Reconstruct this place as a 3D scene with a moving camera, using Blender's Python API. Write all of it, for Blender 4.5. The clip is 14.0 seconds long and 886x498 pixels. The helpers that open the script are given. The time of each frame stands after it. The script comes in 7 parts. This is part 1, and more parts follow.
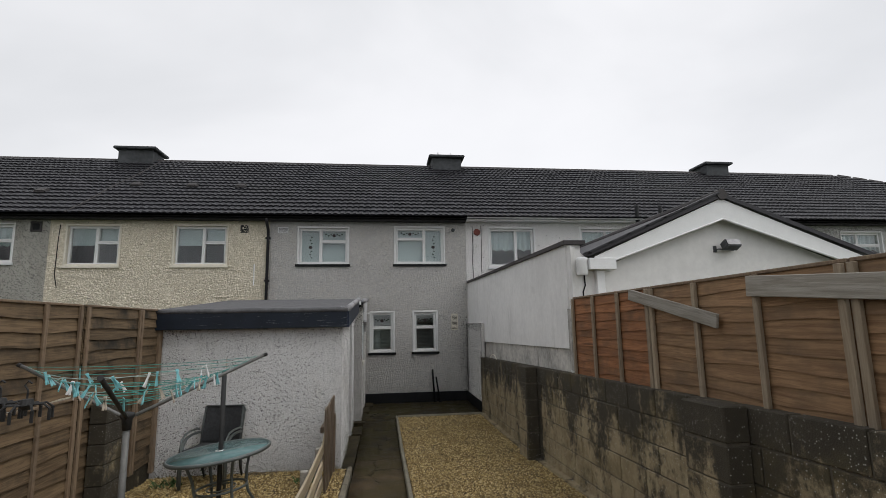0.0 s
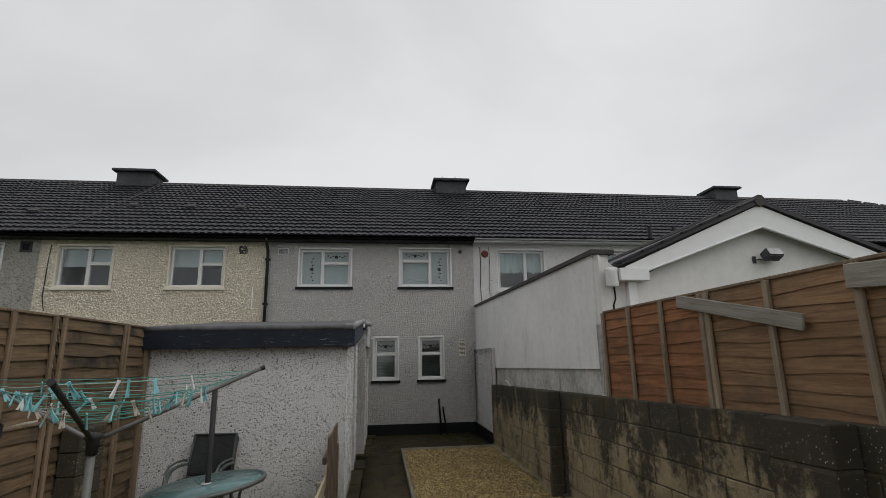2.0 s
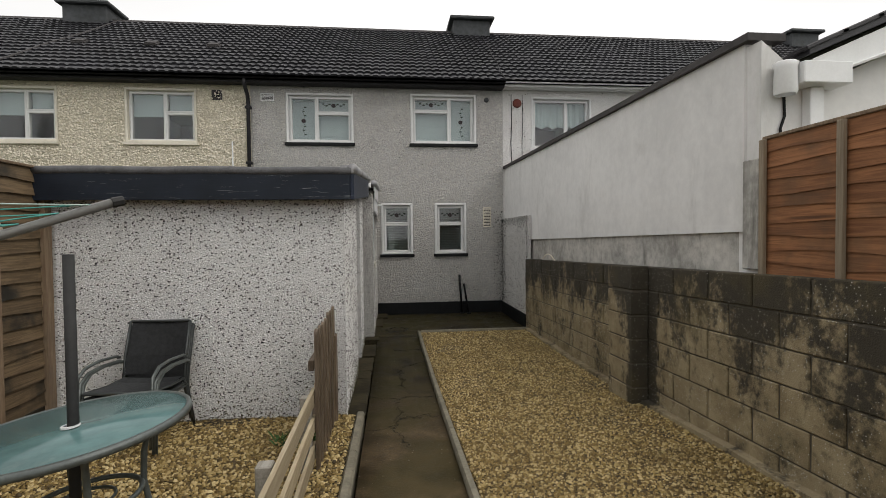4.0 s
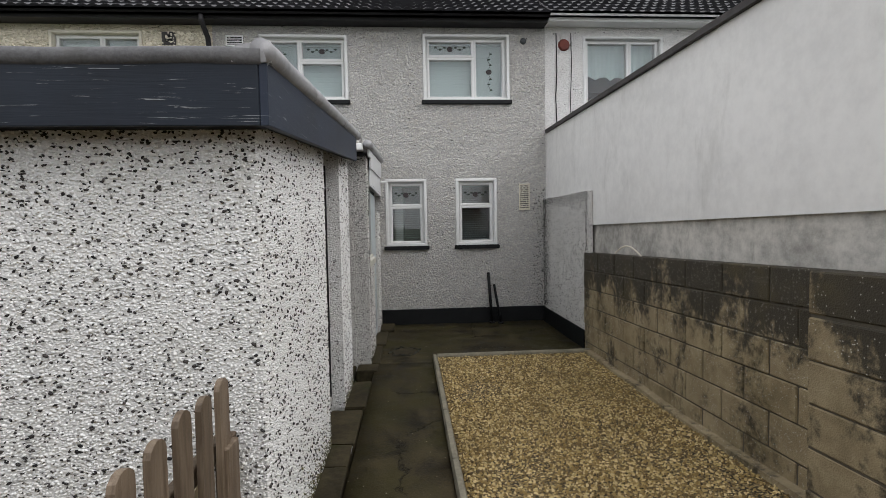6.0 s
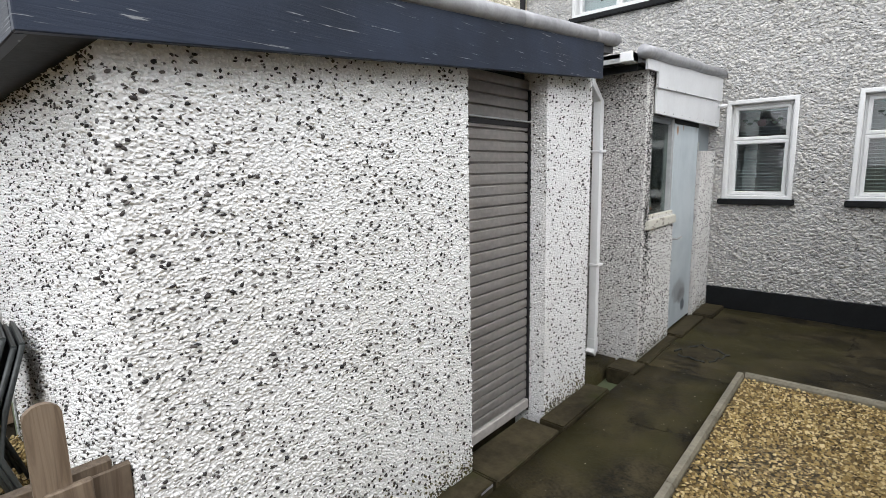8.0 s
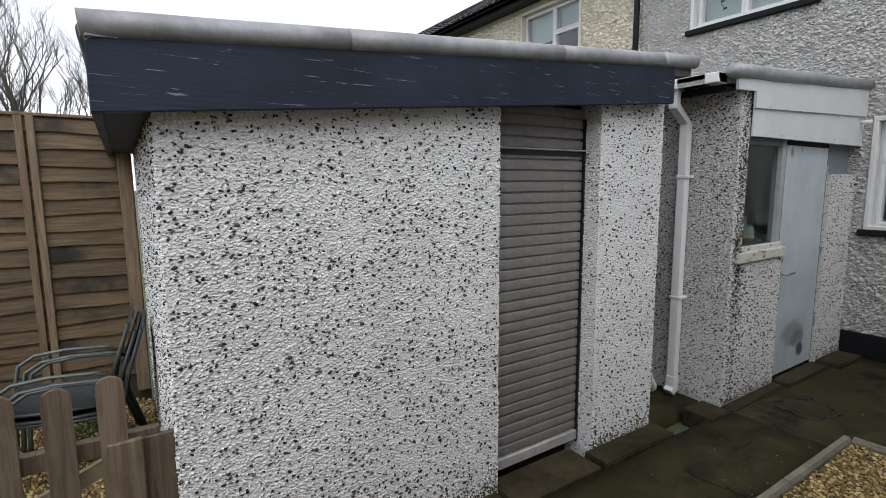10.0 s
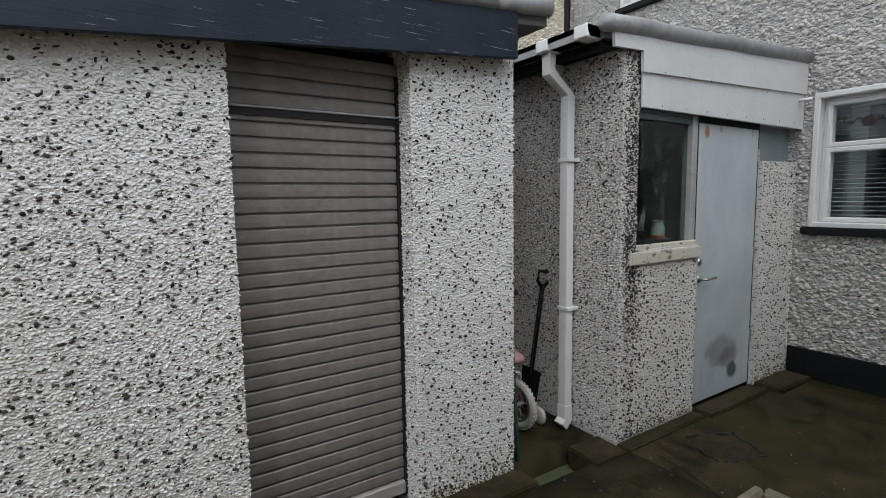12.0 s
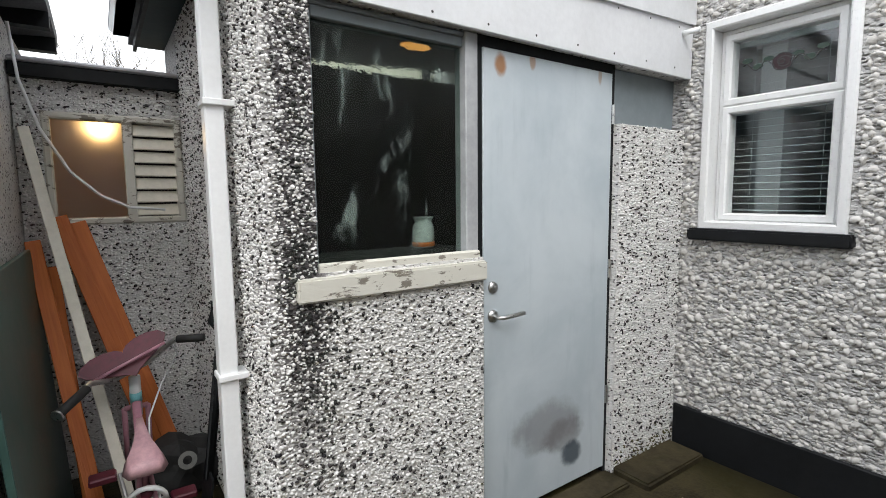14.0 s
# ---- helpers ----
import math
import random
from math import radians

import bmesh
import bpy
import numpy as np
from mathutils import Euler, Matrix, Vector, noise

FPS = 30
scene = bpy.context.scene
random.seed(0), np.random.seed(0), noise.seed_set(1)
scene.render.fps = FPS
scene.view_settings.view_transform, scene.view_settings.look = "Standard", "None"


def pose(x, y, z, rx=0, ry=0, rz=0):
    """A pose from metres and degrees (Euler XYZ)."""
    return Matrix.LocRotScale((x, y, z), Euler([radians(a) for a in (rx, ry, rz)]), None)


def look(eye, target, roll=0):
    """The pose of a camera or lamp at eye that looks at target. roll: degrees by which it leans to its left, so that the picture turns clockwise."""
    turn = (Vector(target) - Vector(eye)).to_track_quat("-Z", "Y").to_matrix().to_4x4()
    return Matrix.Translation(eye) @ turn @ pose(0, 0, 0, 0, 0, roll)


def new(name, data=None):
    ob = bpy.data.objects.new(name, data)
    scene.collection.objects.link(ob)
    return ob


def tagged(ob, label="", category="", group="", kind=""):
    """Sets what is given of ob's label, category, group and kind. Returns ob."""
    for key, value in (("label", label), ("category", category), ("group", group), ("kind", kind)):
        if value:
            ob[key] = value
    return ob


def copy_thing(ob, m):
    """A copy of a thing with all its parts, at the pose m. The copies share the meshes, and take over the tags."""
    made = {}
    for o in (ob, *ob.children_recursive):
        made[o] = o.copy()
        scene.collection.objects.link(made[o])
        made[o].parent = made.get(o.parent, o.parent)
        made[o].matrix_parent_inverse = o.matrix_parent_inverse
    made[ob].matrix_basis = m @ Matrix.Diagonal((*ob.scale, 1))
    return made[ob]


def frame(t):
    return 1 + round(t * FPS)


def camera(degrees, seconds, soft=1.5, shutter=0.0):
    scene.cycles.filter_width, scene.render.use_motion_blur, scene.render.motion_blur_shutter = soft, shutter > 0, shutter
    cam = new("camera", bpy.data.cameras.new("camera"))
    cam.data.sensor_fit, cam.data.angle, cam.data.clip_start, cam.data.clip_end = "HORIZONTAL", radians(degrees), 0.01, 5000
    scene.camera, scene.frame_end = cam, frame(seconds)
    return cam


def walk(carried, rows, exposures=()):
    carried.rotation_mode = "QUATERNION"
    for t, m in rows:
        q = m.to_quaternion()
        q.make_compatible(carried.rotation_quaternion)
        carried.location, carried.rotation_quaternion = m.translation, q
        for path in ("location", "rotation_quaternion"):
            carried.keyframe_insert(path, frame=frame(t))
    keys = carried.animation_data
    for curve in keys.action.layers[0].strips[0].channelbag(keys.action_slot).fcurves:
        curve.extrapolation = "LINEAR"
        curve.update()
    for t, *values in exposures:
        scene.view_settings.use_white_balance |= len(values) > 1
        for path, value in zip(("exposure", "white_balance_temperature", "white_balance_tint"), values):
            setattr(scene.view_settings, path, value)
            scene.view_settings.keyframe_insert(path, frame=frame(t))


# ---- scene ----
cam = camera(84.1, 14.0, soft=0.8)
PATH = [
    (0, (0.164, 0.241, 1.965), (0.41, 2.203, 2.266), -1.0),
    (0.5, (0.174, 0.246, 1.985), (0.417, 2.183, 2.419), -1.0),
    (1, (0.16, 0.281, 1.963), (0.405, 2.198, 2.478), -1.1),
    (1.5, (0.116, 0.5, 1.866), (0.361, 2.414, 2.389), -1.1),
    (2, (0.039, 0.81, 1.793), (0.287, 2.748, 2.223), -1.0),
    (2.5, (0.023, 1.237, 1.716), (0.268, 3.217, 1.852), -0.9),
    (3, (0.016, 1.752, 1.703), (0.26, 3.737, 1.729), -0.9),
    (3.2, (0.006, 1.989, 1.684), (0.246, 3.974, 1.683), -0.8),
    (5.5, (0.059, 4.809, 1.589), (0.239, 6.799, 1.511), -0.9),
    (6, (0.204, 5.382, 1.577), (0.34, 7.375, 1.481), -1.0),
    (6.5, (0.449, 5.857, 1.594), (0.316, 7.847, 1.446), -1.2),
    (7, (0.627, 6.321, 1.591), (-0.008, 8.204, 1.364), -1.4),
    (7.5, (0.896, 6.661, 1.587), (-0.11, 8.366, 1.305), -1.2),
    (8, (1.124, 6.944, 1.627), (-0.176, 8.432, 1.314), -1.2),
    (10.3, (1.591, 7.293, 1.718), (-0.087, 8.355, 1.48), -0.7),
    (10.5, (1.589, 7.344, 1.694), (-0.096, 8.399, 1.476), -0.9),
    (11, (1.537, 7.563, 1.592), (-0.15, 8.615, 1.382), -0.9),
    (11.5, (1.51, 8.017, 1.561), (-0.18, 9.068, 1.355), -0.8),
    (12, (1.602, 8.529, 1.533), (-0.071, 9.606, 1.329), -0.9),
    (12.5, (1.567, 9.108, 1.511), (-0.08, 10.224, 1.303), -0.8),
    (13, (1.543, 9.616, 1.493), (-0.104, 10.732, 1.284), -0.7),
    (13.5, (1.445, 10.106, 1.486), (-0.193, 11.232, 1.269), -0.7),
    (14, (1.232, 10.568, 1.439), (-0.401, 11.703, 1.227), -0.6),
]
EXPOSURES = [(0.0, 0.05, 6500, 10), (1.0, -0.15, 6500, 10), (1.6, -0.26, 6500, 10), (2.1, -0.22, 6600, 9), (2.6, -0.04, 6750, 9), (3.2, 0.13, 6850, 9), (5.5, 0.67, 6640, 10), (6.0, 0.75, 6490, 10), (6.5, 1.18, 6390, 10), (7.5, 1.4, 6340, 10), (8.2, 1.39, 6290, 10), (10.3, 0.57, 6190, 10), (11.5, 0.55, 6240, 10), (12.0, 0.60, 6240, 10), (12.5, 1.05, 6390, 10), (13.0, 1.5, 6390, 10), (13.5, 1.58, 6340, 10), (14.0, 1.58, 6340, 10)]
walk(cam, [(t, look(eye, target, roll)) for t, eye, target, roll in PATH], EXPOSURES)


# ---------------------------------------------------------------- node helpers
def socket(nt, sock, v):
    if isinstance(v, bpy.types.NodeSocket):
        nt.links.new(v, sock)
    elif v is not None:
        if isinstance(v, tuple) and len(v) == 3 and sock.type == "RGBA":
            v = (*v, 1.0)
        sock.default_value = v


def n_coord(nt):
    return nt.nodes.new("ShaderNodeTexCoord").outputs["Object"]


def n_map(nt, vec, scale=(1, 1, 1), loc=(0, 0, 0), rot=(0, 0, 0)):
    n = nt.nodes.new("ShaderNodeMapping")
    nt.links.new(vec, n.inputs["Vector"])
    n.inputs["Scale"].default_value = scale
    n.inputs["Location"].default_value = loc
    n.inputs["Rotation"].default_value = rot
    return n.outputs["Vector"]


def n_noise(nt, vec, scale, detail=4.0, rough=0.6, distort=0.0):
    n = nt.nodes.new("ShaderNodeTexNoise")
    nt.links.new(vec, n.inputs["Vector"])
    n.inputs["Scale"].default_value = scale
    n.inputs["Detail"].default_value = detail
    n.inputs["Roughness"].default_value = rough
    n.inputs["Distortion"].default_value = distort
    return n.outputs["Fac"], n.outputs["Color"]


def n_voro(nt, vec, scale, feature="F1", rand=1.0):
    n = nt.nodes.new("ShaderNodeTexVoronoi")
    n.feature = feature
    nt.links.new(vec, n.inputs["Vector"])
    n.inputs["Scale"].default_value = scale
    n.inputs["Randomness"].default_value = rand
    return n.outputs["Distance"], (n.outputs["Color"] if feature == "F1" else None)


def n_math(nt, op, a, b=None, clamp=False):
    n = nt.nodes.new("ShaderNodeMath")
    n.operation = op
    n.use_clamp = clamp
    socket(nt, n.inputs[0], a)
    socket(nt, n.inputs[1], b)
    return n.outputs[0]


def n_mix(nt, fac, a, b, mode="MIX"):
    n = nt.nodes.new("ShaderNodeMix")
    n.data_type = "RGBA"
    n.blend_type = mode
    socket(nt, n.inputs[0], fac)
    socket(nt, n.inputs[6], a)
    socket(nt, n.inputs[7], b)
    return n.outputs[2]


def n_step(nt, v, lo, hi):
    n = nt.nodes.new("ShaderNodeMapRange")
    n.interpolation_type = "SMOOTHSTEP"
    socket(nt, n.inputs[0], v)
    n.inputs[1].default_value, n.inputs[2].default_value = lo, hi
    n.inputs[3].default_value, n.inputs[4].default_value = 0.0, 1.0
    return n.outputs[0]


def n_xyz(nt, vec):
    n = nt.nodes.new("ShaderNodeSeparateXYZ")
    nt.links.new(vec, n.inputs[0])
    return n.outputs[0], n.outputs[1], n.outputs[2]


def n_red(nt, col):
    n = nt.nodes.new("ShaderNodeSeparateColor")
    nt.links.new(col, n.inputs[0])
    return n.outputs[0], n.outputs[1], n.outputs[2]


def n_bump(nt, height, dist, strength=1.0, normal=None):
    n = nt.nodes.new("ShaderNodeBump")
    n.inputs["Strength"].default_value = strength
    n.inputs["Distance"].default_value = dist
    nt.links.new(height, n.inputs["Height"])
    if normal is not None:
        nt.links.new(normal, n.inputs["Normal"])
    return n.outputs[0]


def material(name, rough=0.6, metal=0.0, spec=0.5):
    m = bpy.data.materials.new(name)
    m.use_nodes = True
    nt = m.node_tree
    b = nt.nodes["Principled BSDF"]
    b.inputs["Roughness"].default_value = rough
    b.inputs["Metallic"].default_value = metal
    b.inputs["Specular IOR Level"].default_value = spec
    return m, nt, b


def plain(name, col, rough=0.5, metal=0.0, grain=25.0, vary=0.12, bump=0.0006, spec=0.5, stain=0.0, stain_col=(0.05, 0.05, 0.04)):
    """A painted or moulded surface with fine grain, larger mottling and optional blotches of dirt."""
    m, nt, b = material(name, rough, metal, spec)
    co = n_coord(nt)
    f1, _ = n_noise(nt, co, grain, 5, 0.65)
    f2, _ = n_noise(nt, co, grain * 0.12, 3, 0.55)
    f = n_math(nt, "ADD", n_math(nt, "MULTIPLY", f1, 0.5), n_math(nt, "MULTIPLY", f2, 0.5))
    dark = tuple(c * (1 - vary * 1.6) for c in col)
    light = tuple(min(1.0, c * (1 + vary)) for c in col)
    c = n_mix(nt, n_step(nt, f, 0.3, 0.7), dark, light)
    if stain:
        s, _ = n_noise(nt, n_map(nt, co, (1, 1, 0.35)), 3.1, 6, 0.7, 0.4)
        c = n_mix(nt, n_math(nt, "MULTIPLY", n_step(nt, s, 0.52, 0.75), stain), c, stain_col)
    socket(nt, b.inputs["Base Color"], c)
    socket(nt, b.inputs["Roughness"], n_math(nt, "ADD", n_math(nt, "MULTIPLY", f1, 0.2), rough - 0.1))
    socket(nt, b.inputs["Normal"], n_bump(nt, f1, bump))
    return m


# ---------------------------------------------------------------- world and light
world = bpy.data.worlds.new("overcast")
scene.world = world
world.use_nodes = True
wt = world.node_tree
bg = wt.nodes["Background"]
sky = wt.nodes.new("ShaderNodeTexSky")
sky.sky_type = "NISHITA"
sky.sun_disc = False
sky.sun_elevation, sky.sun_rotation = radians(55), radians(45)
sky_dim = n_mix(wt, 1.0, sky.outputs[0], (0.10, 0.10, 0.10), "MULTIPLY")
wco = wt.nodes.new("ShaderNodeTexCoord").outputs["Generated"]
cl, _ = n_noise(wt, n_map(wt, wco, (1.0, 1.0, 1.8)), 1.2, 5, 0.5, 0.3)
clouds = n_mix(wt, n_step(wt, cl, 0.30, 0.72), (0.74, 0.75, 0.77), (0.95, 0.95, 0.97))
socket(wt, bg.inputs["Color"], n_mix(wt, 0.93, sky_dim, clouds))
bg.inputs["Strength"].default_value = 1.0
sun = new("sun", bpy.data.lights.new("sun", "SUN"))
sun.data.energy, sun.data.angle, sun.data.color = 0.9, radians(50), (1.0, 0.97, 0.93)
sun.matrix_world = look((8.5, -0.5, 12.5), (0, 5, 0))


# ---------------------------------------------------------------- materials
def pebbledash(name, base, amount, stone=(0.035, 0.033, 0.035), scale=62.0, depth=0.006, stain=0.25, mould=False, flat=1.7):
    """Painted pebble dash: small stones standing out, some of them bare and dark."""
    m, nt, b = material(name, 0.75, 0, 0.3)
    co = n_coord(nt)
    _, wob = n_noise(nt, co, 45, 2, 0.5)
    vec = n_map(nt, co, (1, 1, flat))
    warp = nt.nodes.new("ShaderNodeVectorMath")
    warp.operation = "MULTIPLY_ADD"
    nt.links.new(wob, warp.inputs[0])
    warp.inputs[1].default_value = (0.016, 0.016, 0.016)
    nt.links.new(vec, warp.inputs[2])
    vec = warp.outputs[0]
    d, col = n_voro(nt, vec, scale)
    r, g, bl = n_red(nt, col)
    clump, _ = n_noise(nt, co, 5.0, 3, 0.6)
    thr = n_math(nt, "ADD", r, n_math(nt, "MULTIPLY", n_math(nt, "SUBTRACT", clump, 0.5), 0.30))
    bare = n_math(nt, "MULTIPLY", n_step(nt, thr, 1.0 - amount, 1.02 - amount), n_math(nt, "SUBTRACT", 1.0, n_step(nt, d, 0.46, 0.62)))
    if mould:
        x, y, z = n_xyz(nt, co)
        near = n_math(nt, "SUBTRACT", 1.0, n_step(nt, n_math(nt, "ABSOLUTE", n_math(nt, "SUBTRACT", y, 11.07)), 0.05, 0.13))
        low = n_step(nt, z, 0.35, 1.0)
        mn, _ = n_noise(nt, n_map(nt, co, (1, 1, 0.5)), 7, 5, 0.65)
        patch = n_math(nt, "MULTIPLY", n_math(nt, "MULTIPLY", near, low), n_step(nt, mn, 0.25, 0.45))
        bare = n_math(nt, "MAXIMUM", bare, n_math(nt, "MULTIPLY", patch, n_step(nt, n_math(nt, "ADD", d, n_math(nt, "MULTIPLY", g, 0.5)), 0.35, 0.75)))
    big, _ = n_noise(nt, co, 1.6, 4, 0.6)
    fine, _ = n_noise(nt, co, 140, 3, 0.6)
    paint = n_mix(nt, n_step(nt, big, 0.3, 0.75), tuple(c * 0.9 for c in base), base)
    dirt, _ = n_noise(nt, n_map(nt, co, (1, 1, 0.4)), 4.0, 6, 0.7)
    paint = n_mix(nt, n_math(nt, "MULTIPLY", n_step(nt, dirt, 0.5, 0.78), stain), paint, (base[0] * 0.52, base[1] * 0.5, base[2] * 0.42))
    # Paint is darkened between the stones, the hollows' shade put into colour.
    hollow_shade = n_step(nt, d, 0.50, 0.80)
    paint = n_mix(nt, n_math(nt, "MULTIPLY", hollow_shade, 0.30), paint, tuple(c * 0.55 for c in base))
    socket(nt, b.inputs["Base Color"], n_mix(nt, bare, paint, n_mix(nt, g, stone, (0.11, 0.10, 0.10))))
    tall = n_step(nt, bl, 0.25, 0.9)
    h = n_math(nt, "MULTIPLY", n_math(nt, "SUBTRACT", 1.0, n_step(nt, d, 0.2, 0.75)), n_math(nt, "ADD", n_math(nt, "MULTIPLY", tall, 0.8), 0.2))
    h = n_math(nt, "ADD", h, n_math(nt, "MULTIPLY", fine, 0.15))
    socket(nt, b.inputs["Normal"], n_bump(nt, h, depth))
    socket(nt, b.inputs["Roughness"], n_math(nt, "ADD", n_math(nt, "MULTIPLY", bare, -0.25), 0.8))
    return m


def timber(name, a, b_, along="x", rough=0.75, wear=0.3, wear_col=(0.10, 0.085, 0.07), wet=0.0):
    """Sawn softwood, weathered, with its grain along one axis; each board a little different."""
    m, nt, b = material(name, rough, 0, 0.35)
    co = n_coord(nt)
    info = nt.nodes.new("ShaderNodeObjectInfo")
    rnd = info.outputs["Random"]
    s = {"x": (1.2, 22, 22), "y": (22, 1.2, 22), "z": (22, 22, 1.2)}[along]
    mv = nt.nodes.new("ShaderNodeVectorMath")
    mv.operation = "ADD"
    nt.links.new(co, mv.inputs[0])
    off = nt.nodes.new("ShaderNodeCombineXYZ")
    nt.links.new(n_math(nt, "MULTIPLY", rnd, 17.0), off.inputs[0])
    nt.links.new(n_math(nt, "MULTIPLY", rnd, 9.0), off.inputs[1])
    nt.links.new(off.outputs[0], mv.inputs[1])
    gv = n_map(nt, mv.outputs[0], s)
    g, _ = n_noise(nt, gv, 2.2, 6, 0.65, 0.8)
    big, _ = n_noise(nt, mv.outputs[0], 2.3, 4, 0.6)
    c = n_mix(nt, n_step(nt, g, 0.32, 0.68), a, b_)
    c = n_mix(nt, n_math(nt, "MULTIPLY", n_step(nt, big, 0.46, 0.72), wear), c, wear_col)
    shade = n_math(nt, "ADD", n_math(nt, "MULTIPLY", rnd, 0.35), 0.8)
    hs = nt.nodes.new("ShaderNodeHueSaturation")
    nt.links.new(shade, hs.inputs["Value"])
    nt.links.new(c, hs.inputs["Color"])
    knots, _ = n_voro(nt, n_map(nt, mv.outputs[0], tuple(v * 0.28 for v in s)), 1.1)
    c = n_mix(nt, n_math(nt, "MULTIPLY", n_math(nt, "SUBTRACT", 1.0, n_step(nt, knots, 0.04, 0.10)), 0.7), hs.outputs[0], tuple(v * 0.25 for v in a))
    socket(nt, b.inputs["Base Color"], c)
    socket(nt, b.inputs["Roughness"], n_math(nt, "SUBTRACT", n_math(nt, "ADD", n_math(nt, "MULTIPLY", g, 0.25), rough - 0.15), wet))
    socket(nt, b.inputs["Normal"], n_bump(nt, g, 0.0025))
    return m


def block_material(name, algae=0.0):
    """Old concrete blocks: grey-buff, black algae streaks, pale specks of lichen."""
    m, nt, b = material(name, 0.85, 0, 0.3)
    co = n_coord(nt)
    info = nt.nodes.new("ShaderNodeObjectInfo")
    rnd = info.outputs["Random"]
    f, _ = n_noise(nt, co, 90, 4, 0.7)
    mid, _ = n_noise(nt, co, 5, 5, 0.65)
    c = n_mix(nt, n_step(nt, mid, 0.3, 0.7), (0.195, 0.152, 0.088), (0.345, 0.283, 0.175))
    c = n_mix(nt, n_math(nt, "MULTIPLY", rnd, 0.4), c, (0.35, 0.29, 0.19))
    st, _ = n_noise(nt, n_map(nt, co, (1.0, 1.0, 0.45)), 2.6, 6, 0.62, 0.5)
    fine, _ = n_noise(nt, co, 14, 6, 0.7)
    x, y, z = n_xyz(nt, co)
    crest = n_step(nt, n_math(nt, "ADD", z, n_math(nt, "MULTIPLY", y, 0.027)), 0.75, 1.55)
    # Extra black in bands round the near faces of the two piers.
    pier_bands = n_math(nt, "SUBTRACT", 1.0, n_step(nt, n_math(nt, "MINIMUM", n_math(nt, "ABSOLUTE", n_math(nt, "SUBTRACT", y, 7.19)), n_math(nt, "ABSOLUTE", n_math(nt, "SUBTRACT", y, 3.05))), 0.03, 0.16))
    st = n_math(nt, "ADD", n_math(nt, "ADD", n_math(nt, "MULTIPLY", st, 0.62), n_math(nt, "MULTIPLY", fine, 0.38)), n_math(nt, "ADD", n_math(nt, "ADD", n_math(nt, "MULTIPLY", crest, 0.19), algae), n_math(nt, "MULTIPLY", pier_bands, 0.22)))
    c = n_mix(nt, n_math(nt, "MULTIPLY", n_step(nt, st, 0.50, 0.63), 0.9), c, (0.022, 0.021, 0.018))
    green, _ = n_noise(nt, co, 1.9, 5, 0.6)
    c = n_mix(nt, n_math(nt, "MULTIPLY", n_step(nt, green, 0.5, 0.7), 0.4), c, (0.10, 0.08, 0.035))
    lv, lc = n_voro(nt, co, 52)
    lr, _, _ = n_red(nt, lc)
    ln, _ = n_noise(nt, co, 3.0, 3, 0.6)
    spots = n_math(nt, "MULTIPLY", n_math(nt, "SUBTRACT", 1.0, n_step(nt, lv, 0.10, 0.22)), n_step(nt, n_math(nt, "ADD", lr, n_math(nt, "MULTIPLY", ln, 0.8)), 1.0, 1.07))
    c = n_mix(nt, n_math(nt, "MULTIPLY", spots, 0.8), c, (0.62, 0.61, 0.56))
    socket(nt, b.inputs["Base Color"], c)
    pit, _ = n_voro(nt, co, 120)
    socket(nt, b.inputs["Normal"], n_bump(nt, n_math(nt, "ADD", f, pit), 0.002))
    return m


